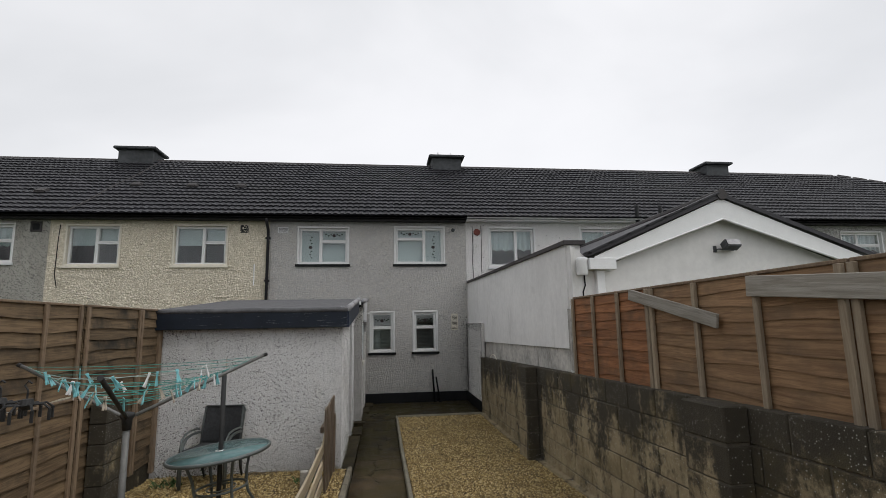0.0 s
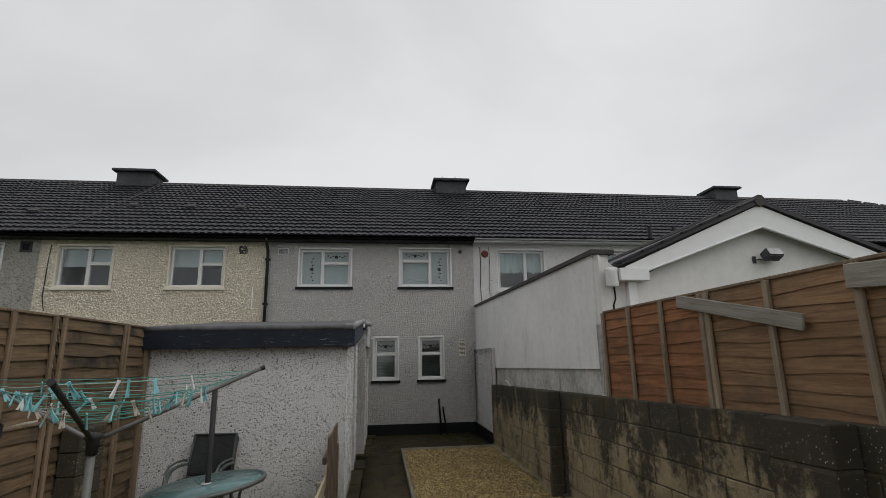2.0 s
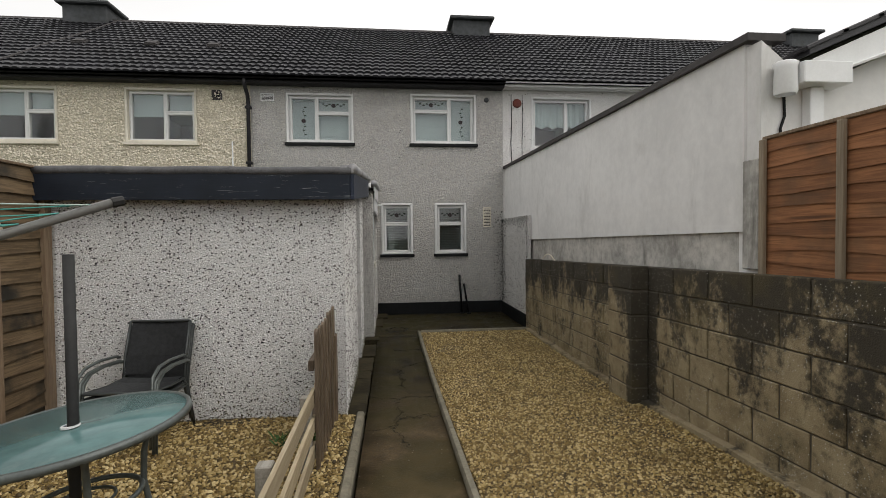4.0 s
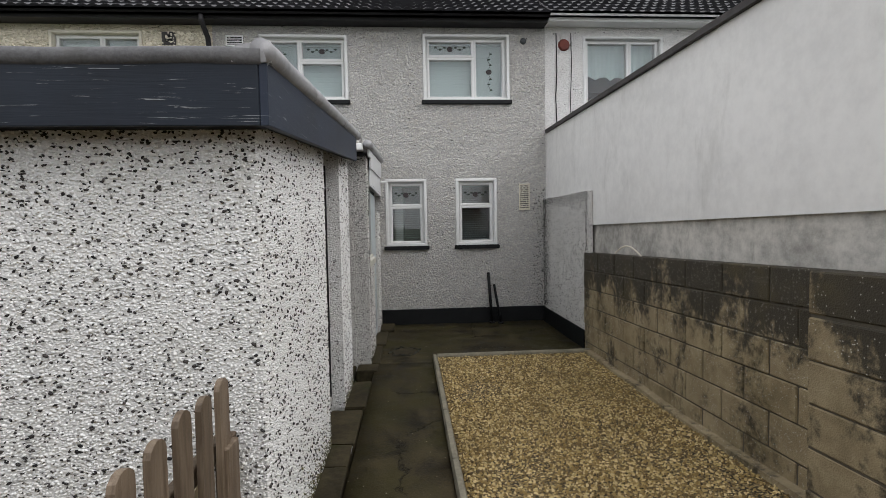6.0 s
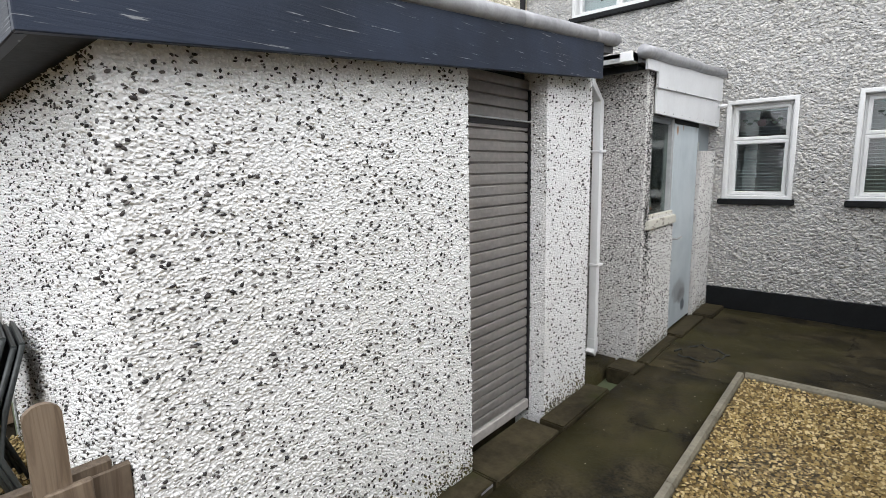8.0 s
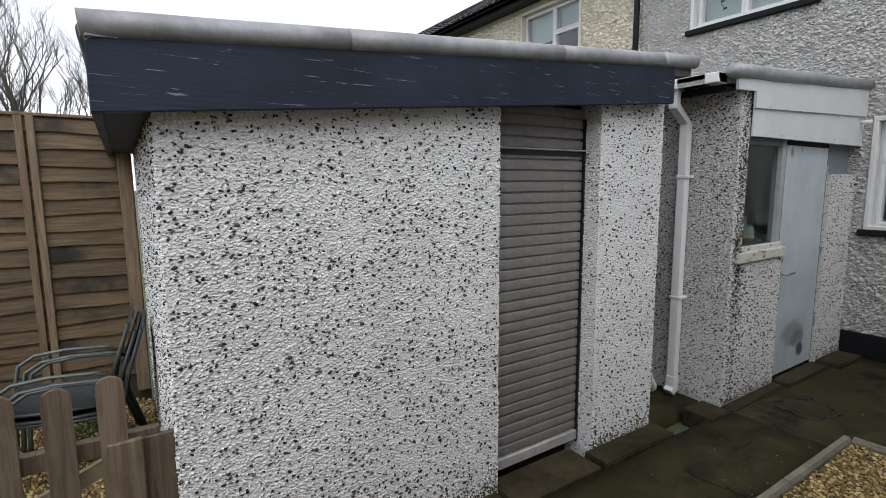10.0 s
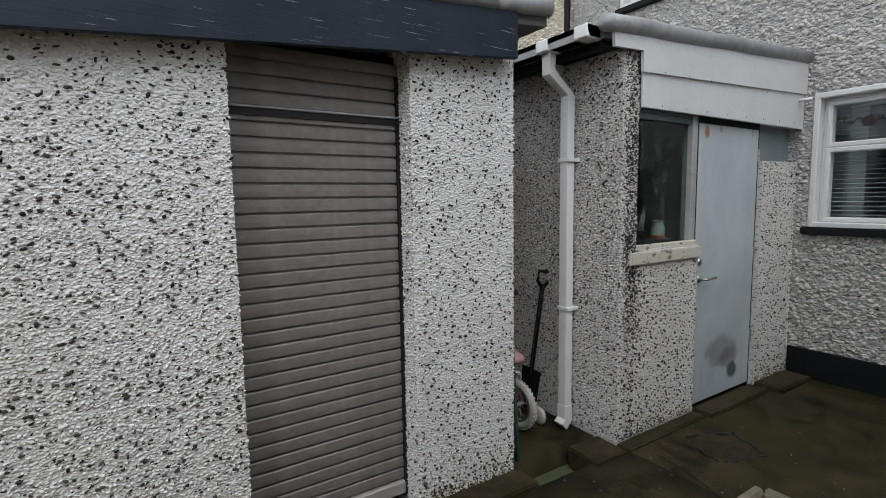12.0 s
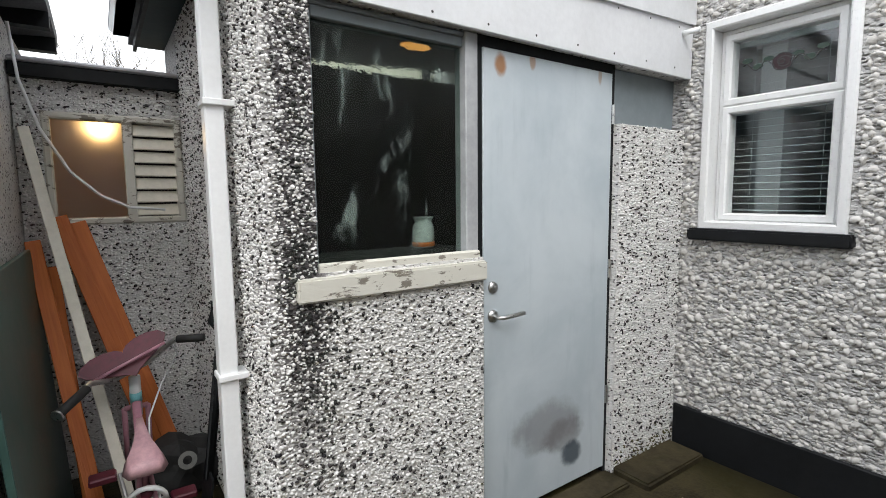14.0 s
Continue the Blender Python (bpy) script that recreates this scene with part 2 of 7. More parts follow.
def paving_material(name):
    """Wet, mossy old concrete with hairline cracks."""
    m, nt, b = material(name, 0.6, 0, 0.16)
    co = n_coord(nt)
    f, _ = n_noise(nt, co, 60, 5, 0.7)
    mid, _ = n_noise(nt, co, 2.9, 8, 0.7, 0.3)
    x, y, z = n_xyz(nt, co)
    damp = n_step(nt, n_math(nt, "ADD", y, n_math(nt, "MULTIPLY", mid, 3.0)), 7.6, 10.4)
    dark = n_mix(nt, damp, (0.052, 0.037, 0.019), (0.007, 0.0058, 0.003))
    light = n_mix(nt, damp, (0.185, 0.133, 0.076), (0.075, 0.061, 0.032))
    c = n_mix(nt, n_step(nt, n_math(nt, "ADD", n_math(nt, "MULTIPLY", mid, 0.65), n_math(nt, "MULTIPLY", f, 0.35)), 0.38, 0.62), dark, light)
    moss, _ = n_noise(nt, co, 1.3, 6, 0.6, 0.4)
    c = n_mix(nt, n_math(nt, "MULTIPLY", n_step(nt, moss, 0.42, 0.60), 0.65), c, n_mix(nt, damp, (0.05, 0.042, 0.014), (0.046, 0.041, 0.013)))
    c = n_mix(nt, n_math(nt, "MULTIPLY", f, 0.5), c, (0.085, 0.078, 0.066), "OVERLAY")
    _, wob = n_noise(nt, co, 5.0, 6, 0.75)
    warp = n_mix(nt, 0.35, co, wob, "ADD")
    cr, _ = n_voro(nt, warp, 0.85, "DISTANCE_TO_EDGE")
    gate, _ = n_noise(nt, co, 0.9, 2, 0.5)
    crack = n_math(nt, "MULTIPLY", n_math(nt, "SUBTRACT", 1.0, n_step(nt, cr, 0.001, 0.007)), n_step(nt, gate, 0.46, 0.52))
    c = n_mix(nt, crack, c, (0.012, 0.011, 0.009))
    sv, sc = n_voro(nt, co, 20)
    sr, _, _ = n_red(nt, sc)
    crumbs = n_math(nt, "MULTIPLY", n_math(nt, "SUBTRACT", 1.0, n_step(nt, sv, 0.06, 0.13)), n_step(nt, sr, 0.90, 0.92))
    c = n_mix(nt, crumbs, c, (0.34, 0.30, 0.24))
    socket(nt, b.inputs["Base Color"], c)
    socket(nt, b.inputs["Roughness"], n_math(nt, "ADD", n_math(nt, "MULTIPLY", n_step(nt, mid, 0.3, 0.7), 0.35), 0.48))
    h = n_math(nt, "SUBTRACT", n_math(nt, "ADD", n_math(nt, "MULTIPLY", f, 0.35), mid), crack)
    socket(nt, b.inputs["Normal"], n_bump(nt, h, 0.006))
    return m


def stones_material(name):
    m, nt, b = material(name, 0.6, 0, 0.45)
    geo = nt.nodes.new("ShaderNodeNewGeometry")
    rnd = geo.outputs["Random Per Island"]
    r = nt.nodes.new("ShaderNodeValToRGB")
    nt.links.new(rnd, r.inputs[0])
    e = r.color_ramp.elements
    e[0].position, e[0].color = 0.0, (0.06, 0.038, 0.012, 1)
    e[1].position, e[1].color = 1.0, (0.78, 0.625, 0.335, 1)
    for p, c in ((0.25, (0.195, 0.123, 0.033, 1)), (0.5, (0.32, 0.217, 0.065, 1)), (0.75, (0.55, 0.415, 0.178, 1))):
        k = e.new(p)
        k.color = c
    co = n_coord(nt)
    big, _ = n_noise(nt, co, 0.9, 5, 0.6, 0.3)
    c = n_mix(nt, n_math(nt, "MULTIPLY", n_step(nt, big, 0.45, 0.62), 0.30), r.outputs[0], (0.18, 0.115, 0.028), "MIX")
    wet, _ = n_noise(nt, co, 2.6, 5, 0.65)
    c = n_mix(nt, n_math(nt, "MULTIPLY", n_step(nt, wet, 0.5, 0.7), 0.35), c, (0.085, 0.055, 0.014))
    f, _ = n_noise(nt, co, 130, 3, 0.6)
    c = n_mix(nt, n_math(nt, "MULTIPLY", f, 0.35), c, (0.07, 0.055, 0.03))
    socket(nt, b.inputs["Base Color"], c)
    socket(nt, b.inputs["Normal"], n_bump(nt, f, 0.001))
    return m


def bed_material(name):
    """The packed gravel under the loose stones."""
    m, nt, b = material(name, 0.8, 0, 0.3)
    co = n_coord(nt)
    d, col = n_voro(nt, co, 48)
    r, g, _ = n_red(nt, col)
    c = n_mix(nt, r, (0.15, 0.10, 0.04), (0.36, 0.28, 0.15))
    c = n_mix(nt, n_step(nt, d, 0.35, 0.65), c, (0.035, 0.027, 0.014))
    big, _ = n_noise(nt, co, 0.9, 5, 0.6, 0.3)
    c = n_mix(nt, n_math(nt, "MULTIPLY", n_step(nt, big, 0.45, 0.66), 0.6), c, (0.13, 0.085, 0.022))
    socket(nt, b.inputs["Base Color"], c)
    socket(nt, b.inputs["Normal"], n_bump(nt, n_math(nt, "SUBTRACT", 1.0, d), 0.012))
    return m


def tile_material(name):
    m, nt, b = material(name, 0.5, 0, 0.42)
    co = n_coord(nt)
    geo = nt.nodes.new("ShaderNodeNewGeometry")
    info = nt.nodes.new("ShaderNodeObjectInfo")
    rnd = n_math(nt, "FRACT", n_math(nt, "ADD", geo.outputs["Random Per Island"], info.outputs["Random"]))
    f, _ = n_noise(nt, co, 30, 5, 0.7)
    big, _ = n_noise(nt, co, 0.7, 4, 0.6)
    c = n_mix(nt, rnd, (0.009, 0.009, 0.012), (0.022, 0.0215, 0.027))
    c = n_mix(nt, n_math(nt, "MULTIPLY", n_step(nt, big, 0.4, 0.7), 0.4), c, (0.030, 0.028, 0.031))
    lv, lc = n_voro(nt, co, 3.5)
    lr, _, _ = n_red(nt, lc)
    lich = n_math(nt, "MULTIPLY", n_math(nt, "SUBTRACT", 1.0, n_step(nt, lv, 0.05, 0.16)), n_step(nt, lr, 0.90, 0.92))
    c = n_mix(nt, n_math(nt, "MULTIPLY", lich, 0.6), c, (0.25, 0.24, 0.22))
    socket(nt, b.inputs["Base Color"], c)
    socket(nt, b.inputs["Normal"], n_bump(nt, f, 0.003))
    return m


def glass_material(name, tint=(0.93, 0.97, 0.96), rough=0.0):
    m, nt, b = material(name, rough)
    b.inputs["Base Color"].default_value = (*tint, 1)
    b.inputs["Transmission Weight"].default_value = 1.0
    b.inputs["IOR"].default_value = 1.5
    return m


def old_glass(name):
    """Patterned glass: wavy surface."""
    m, nt, b = material(name, 0.03)
    b.inputs["Base Color"].default_value = (0.45, 0.54, 0.50, 1)
    b.inputs["IOR"].default_value = 1.33
    b.inputs["Transmission Weight"].default_value = 1.0
    co = n_coord(nt)
    d, _ = n_voro(nt, co, 26)
    f, _ = n_noise(nt, co, 60, 2, 0.5)
    socket(nt, b.inputs["Normal"], n_bump(nt, n_math(nt, "ADD", d, f), 0.0004))
    sm, _ = n_noise(nt, n_map(nt, co, (7, 7, 2.6)), 1.6, 3, 0.5, 0.4)
    socket(nt, b.inputs["Transmission Weight"], n_math(nt, "SUBTRACT", 1.0, n_math(nt, "MULTIPLY", n_step(nt, sm, 0.58, 0.72), 0.22)))
    return m


def scratched(name, col):
    """Dark gloss board with chipped streaks along the grain."""
    m, nt, b = material(name, 0.62, 0, 0.24)
    co = n_coord(nt)
    s, _ = n_noise(nt, n_map(nt, co, (2.2, 2.2, 60)), 2.0, 5, 0.6, 0.5)
    gate, _ = n_noise(nt, co, 3.5, 3, 0.6)
    chip = n_math(nt, "MULTIPLY", n_step(nt, s, 0.63, 0.67), n_step(nt, gate, 0.46, 0.54))
    big, _ = n_noise(nt, co, 2.0, 4, 0.6)
    c = n_mix(nt, n_step(nt, big, 0.3, 0.7), tuple(v * 0.7 for v in col), tuple(v * 1.25 for v in col))
    socket(nt, b.inputs["Base Color"], n_mix(nt, chip, c, (0.22, 0.23, 0.24)))
    socket(nt, b.inputs["Roughness"], n_math(nt, "ADD", n_math(nt, "MULTIPLY", chip, 0.2), 0.52))
    socket(nt, b.inputs["Normal"], n_bump(nt, s, 0.0012))
    return m


def flaking(name, paint, wood):
    m, nt, b = material(name, 0.6, 0, 0.4)
    co = n_coord(nt)
    s, _ = n_noise(nt, n_map(nt, co, (14, 9, 40)), 1.0, 6, 0.7, 0.5)
    big, _ = n_noise(nt, co, 9, 4, 0.6)
    bare = n_step(nt, n_math(nt, "ADD", n_math(nt, "MULTIPLY", s, 0.6), n_math(nt, "MULTIPLY", big, 0.4)), 0.53, 0.57)
    socket(nt, b.inputs["Base Color"], n_mix(nt, bare, paint, n_mix(nt, s, wood, tuple(v * 0.4 for v in wood))))
    socket(nt, b.inputs["Normal"], n_bump(nt, n_math(nt, "SUBTRACT", s, n_math(nt, "MULTIPLY", bare, 0.5)), 0.002))
    return m


def door_material(name):
    """Grey-blue sheet steel: scuffs low down, rust bleeding at the head."""
    m, nt, b = material(name, 0.42, 0, 0.5)
    co = n_coord(nt)
    x, y, z = n_xyz(nt, co)
    f, _ = n_noise(nt, co, 120, 4, 0.7)
    big, _ = n_noise(nt, co, 2.2, 5, 0.6, 0.4)
    c = n_mix(nt, n_step(nt, big, 0.3, 0.7), (0.40, 0.455, 0.485), (0.50, 0.55, 0.575))
    streak, _ = n_noise(nt, n_map(nt, co, (6, 6, 0.8)), 2.0, 5, 0.6)
    c = n_mix(nt, n_math(nt, "MULTIPLY", n_step(nt, streak, 0.55, 0.75), 0.3), c, (0.27, 0.32, 0.35))
    wob, _ = n_noise(nt, co, 9, 4, 0.65)
    for cx, cz, rx, rz, dens, colr in ((0.40, 0.34, 0.24, 0.13, 0.55, (0.15, 0.14, 0.14)), (0.50, 0.27, 0.15, 0.09, 0.5, (0.10, 0.08, 0.08)), (0.56, 0.16, 0.08, 0.07, 0.85, (0.03, 0.045, 0.06)), (0.10, 1.93, 0.035, 0.05, 0.9, (0.30, 0.13, 0.035)), (0.28, 1.97, 0.02, 0.04, 0.7, (0.28, 0.14, 0.05)), (0.72, 1.96, 0.015, 0.05, 0.6, (0.28, 0.16, 0.07))):
        dx = n_math(nt, "DIVIDE", n_math(nt, "SUBTRACT", x, cx), rx)
        dz = n_math(nt, "DIVIDE", n_math(nt, "SUBTRACT", z, cz), rz)
        rr = n_math(nt, "ADD", n_math(nt, "MULTIPLY", dx, dx), n_math(nt, "MULTIPLY", dz, dz))
        rr = n_math(nt, "ADD", rr, n_math(nt, "MULTIPLY", n_math(nt, "SUBTRACT", wob, 0.5), 1.6))
        c = n_mix(nt, n_math(nt, "MULTIPLY", n_math(nt, "SUBTRACT", 1.0, n_step(nt, rr, 0.3, 1.2)), dens), c, colr)
    socket(nt, b.inputs["Base Color"], c)
    socket(nt, b.inputs["Normal"], n_bump(nt, n_math(nt, "ADD", n_math(nt, "MULTIPLY", f, 0.3), big), 0.0012))
    return m


def glow_material(name, col, strength):
    m = bpy.data.materials.new(name)
    m.use_nodes = True
    nt = m.node_tree
    nt.nodes.remove(nt.nodes["Principled BSDF"])
    e = nt.nodes.new("ShaderNodeEmission")
    e.inputs[0].default_value, e.inputs[1].default_value = (*col, 1), strength
    nt.links.new(e.outputs[0], nt.nodes["Material Output"].inputs[0])
    return m


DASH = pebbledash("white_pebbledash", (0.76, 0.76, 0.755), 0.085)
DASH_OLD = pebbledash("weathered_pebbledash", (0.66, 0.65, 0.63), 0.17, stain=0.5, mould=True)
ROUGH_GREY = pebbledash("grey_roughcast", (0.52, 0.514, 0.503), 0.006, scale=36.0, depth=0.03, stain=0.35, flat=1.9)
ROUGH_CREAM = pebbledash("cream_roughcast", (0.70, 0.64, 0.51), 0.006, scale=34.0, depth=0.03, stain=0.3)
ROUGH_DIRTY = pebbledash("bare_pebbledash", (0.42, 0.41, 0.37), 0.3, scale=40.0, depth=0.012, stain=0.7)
ROUGH_WHITE = pebbledash("white_roughcast", (0.74, 0.73, 0.72), 0.01, scale=40.0, depth=0.012)
RENDER_WHITE = plain("white_render", (0.71, 0.705, 0.69), 0.8, grain=9, vary=0.07, bump=0.001, stain=0.45, stain_col=(0.46, 0.455, 0.43))
RENDER_BARE = plain("bare_render", (0.46, 0.445, 0.41), 0.85, grain=14, vary=0.3, bump=0.003, stain=0.9, stain_col=(0.12, 0.115, 0.10))
MORTAR = plain("mortar", (0.085, 0.074, 0.055), 0.9, grain=40, vary=0.2, bump=0.002)
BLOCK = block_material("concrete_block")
BLOCK_BLACK = block_material("blackened_block", 0.17)
PAVING = paving_material("wet_concrete")
STONES = stones_material("gravel_stones")
BED = bed_material("gravel_bed")
EDGE = plain("edging_concrete", (0.215, 0.195, 0.145), 0.75, grain=40, vary=0.25, bump=0.0015, stain=0.5, stain_col=(0.10, 0.10, 0.07))
SLAB = plain("mossy_slab", (0.044, 0.036, 0.020), 0.7, spec=0.15, grain=20, vary=0.4, bump=0.003, stain=0.7, stain_col=(0.022, 0.026, 0.007))
TILE = tile_material("roof_tile")
RIDGE = plain("ridge_concrete", (0.055, 0.05, 0.05), 0.8, grain=12, vary=0.3, bump=0.003)
CHIMNEY = plain("chimney_render", (0.065, 0.07, 0.075), 0.85, grain=9, vary=0.3, bump=0.003, stain=0.5)
PVC = plain("white_pvc", (0.78, 0.79, 0.79), 0.33, grain=60, vary=0.03, bump=0.0002, stain=0.12, stain_col=(0.45, 0.45, 0.42))
PVC_FRAME = plain("white_window_frame", (0.67, 0.675, 0.67), 0.3, grain=60, vary=0.03, bump=0.0002, stain=0.08, stain_col=(0.5, 0.5, 0.47))
WHITE_TRIM = plain("white_board", (0.63, 0.64, 0.65), 0.45, grain=30, vary=0.05, bump=0.0005, stain=0.22, stain_col=(0.5, 0.5, 0.48))
CREAM_TRIM = plain("cream_trim", (0.70, 0.66, 0.56), 0.6, grain=30, vary=0.08)
BLACK = plain("black_paint", (0.007, 0.008, 0.009), 0.6, grain=30, vary=0.3, bump=0.001, spec=0.22, stain=0.2, stain_col=(0.03, 0.03, 0.027))
DARK_TRIM = plain("dark_gutter", (0.016, 0.015, 0.017), 0.55, spec=0.3, grain=30, vary=0.25)
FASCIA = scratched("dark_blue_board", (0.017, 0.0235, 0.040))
# Darker copy of the side board's colour: the front face's shade is painted in.
FASCIA_SHADED = scratched("shaded_blue_board", (0.0105, 0.0148, 0.0235))
LEAD = plain("lead_flashing", (0.33, 0.33, 0.34), 0.55, 0.35, grain=16, vary=0.2, bump=0.003, stain=0.4, stain_col=(0.16, 0.16, 0.17))
FELT = plain("roof_felt", (0.10, 0.10, 0.105), 0.8, grain=80, vary=0.25, bump=0.002, stain=0.4)
GALV = plain("galvanised_slat", (0.45, 0.425, 0.403), 0.45, 0.15, grain=18, vary=0.16, bump=0.0005, stain=0.45, stain_col=(0.12, 0.105, 0.09))
STEEL = plain("brushed_steel", (0.55, 0.55, 0.54), 0.3, 0.95, grain=60, vary=0.1)
FENCE_OLD = timber("old_fence_board", (0.10, 0.066, 0.036), (0.20, 0.138, 0.078), "y", wear=0.7, wear_col=(0.026, 0.023, 0.017))
FENCE_DAMP = timber("damp_fence_board", (0.085, 0.058, 0.032), (0.175, 0.122, 0.070), "y", wear=0.97, wear_col=(0.016, 0.015, 0.011))
FENCE_BROWN = timber("brown_fence_board", (0.165, 0.093, 0.047), (0.295, 0.182, 0.096), "y", wear=0.7, wear_col=(0.115, 0.078, 0.047))
FENCE_RED = timber("cedar_fence_board", (0.17, 0.070, 0.029), (0.30, 0.136, 0.060), "y", wear=0.7, wear_col=(0.105, 0.062, 0.034))
POST_WOOD = timber("fence_batten", (0.15, 0.10, 0.065), (0.25, 0.185, 0.12), "z", wear=0.4)
BATTEN_PALE = timber("faded_batten", (0.20, 0.155, 0.105), (0.30, 0.245, 0.175), "z", wear=0.3)
PALE_WOOD = timber("pale_rail", (0.34, 0.27, 0.17), (0.46, 0.39, 0.27), "y", wear=0.35, wear_col=(0.2, 0.17, 0.12))
GREY_PLANK = timber("weathered_plank", (0.23, 0.21, 0.175), (0.36, 0.34, 0.30), "y", wear=0.3, wear_col=(0.15, 0.13, 0.10))
PICKET = timber("stained_picket", (0.105, 0.076, 0.052), (0.195, 0.15, 0.108), "z", rough=0.6, wear=0.4, wear_col=(0.06, 0.04, 0.03))
ORANGE_WOOD = timber("orange_board", (0.40, 0.10, 0.018), (0.50, 0.145, 0.03), "z", rough=0.6, wear=0.08)
GREEN_SHEET = plain("green_sheet", (0.035, 0.085, 0.075), 0.45, grain=8, vary=0.3, stain=0.4, stain_col=(0.10, 0.13, 0.12))
GLASS = glass_material("window_glass")
GLASS_OLD = old_glass("patterned_glass")
TABLE_GLASS = plain("frosted_table_glass", (0.10, 0.19, 0.19), 0.16, grain=7, vary=0.2, bump=0.0004, stain=0.3, stain_col=(0.24, 0.30, 0.29))
TUBE = plain("grey_metal_tube", (0.12, 0.137, 0.132), 0.4, 0.3, grain=40, vary=0.2)
TUBE_DARK = plain("dark_metal_tube", (0.055, 0.062, 0.062), 0.45, 0.3, grain=40, vary=0.2)
MESH_CLOTH = plain("dark_sling_cloth", (0.055, 0.058, 0.062), 0.7, grain=260, vary=0.25, bump=0.0008)
RUBBER = plain("black_rubber", (0.02, 0.02, 0.02), 0.7, grain=60, vary=0.3)
ALU = plain("dull_aluminium", (0.18, 0.18, 0.17), 0.55, 0.4, grain=60, vary=0.15)
CORD = plain("green_line", (0.05, 0.30, 0.26), 0.5, grain=200, vary=0.2)
CORD_PALE = plain("faded_line", (0.35, 0.46, 0.42), 0.5, grain=200, vary=0.2)
PEG_BLUE = plain("turquoise_peg", (0.20, 0.52, 0.56), 0.4, grain=120, vary=0.15)
PEG_WOOD = plain("wooden_peg", (0.50, 0.44, 0.36), 0.7, grain=120, vary=0.2)
PINK = plain("pink_paint", (0.42, 0.20, 0.25), 0.4, grain=60, vary=0.12, stain=0.25, stain_col=(0.4, 0.25, 0.24))
PINK_PALE = plain("pale_pink_vinyl", (0.55, 0.33, 0.36), 0.45, grain=60, vary=0.15, stain=0.3, stain_col=(0.4, 0.25, 0.24))
PINK_DARK = plain("maroon_plate", (0.105, 0.012, 0.026), 0.55, grain=50, vary=0.2)
WHITE_TYRE = plain("white_tyre", (0.55, 0.54, 0.50), 0.7, grain=60, vary=0.2, stain=0.4, stain_col=(0.3, 0.28, 0.24))
DOOR_PAINT = door_material("steel_door")
FLAKED = flaking("flaking_sill", (0.57, 0.555, 0.49), (0.30, 0.27, 0.22))
OBSCURE = glass_material("obscured_glass", (0.85, 0.80, 0.72), 0.32)
JAR = plain("cloudy_jar_glass", (0.50, 0.52, 0.50), 0.2, grain=60, vary=0.2)
ALGAE = plain("base_algae", (0.085, 0.075, 0.025), 0.8, grain=40, vary=0.35)
POST_GREY = plain("weathered_grey_paint", (0.36, 0.37, 0.375), 0.6, grain=20, vary=0.15, stain=0.4, stain_col=(0.2, 0.19, 0.17))
SOFFIT = plain("dark_teal_board", (0.010, 0.022, 0.024), 0.6, grain=20, vary=0.25, spec=0.25)
GREY_PANEL = plain("grey_panel", (0.19, 0.22, 0.235), 0.4, grain=12, vary=0.12)
INTERIOR = plain("interior_plaster", (0.42, 0.44, 0.45), 0.85, grain=10, vary=0.08)
# Near-black: the darkness of the unlit rooms is put into the colour.
UNLIT_BLACK = plain("unlit_room_black", (0.02, 0.019, 0.018), 0.85, grain=10, vary=0.2)
BROWN_ROOM = plain("brown_room_wall", (0.30, 0.17, 0.075), 0.7, grain=10, vary=0.12)
BLIND = plain("white_blind", (0.42, 0.50, 0.515), 0.5, grain=40, vary=0.04)
LEADING = plain("lead_strip", (0.05, 0.05, 0.05), 0.5, grain=60, vary=0.2)
ROSE = plain("rose_glass", (0.022, 0.007, 0.010), 0.4, grain=60, vary=0.2)
LEAF = plain("leaf_glass", (0.02, 0.045, 0.03), 0.4, grain=60, vary=0.2)
GRASS = plain("weed_leaf", (0.05, 0.11, 0.025), 0.6, grain=60, vary=0.3)
BARK = plain("bare_bark", (0.10, 0.086, 0.072), 0.9, grain=30, vary=0.3, bump=0.003)
SOIL = plain("far_ground", (0.07, 0.085, 0.04), 0.9, grain=1.2, vary=0.3, bump=0.01)
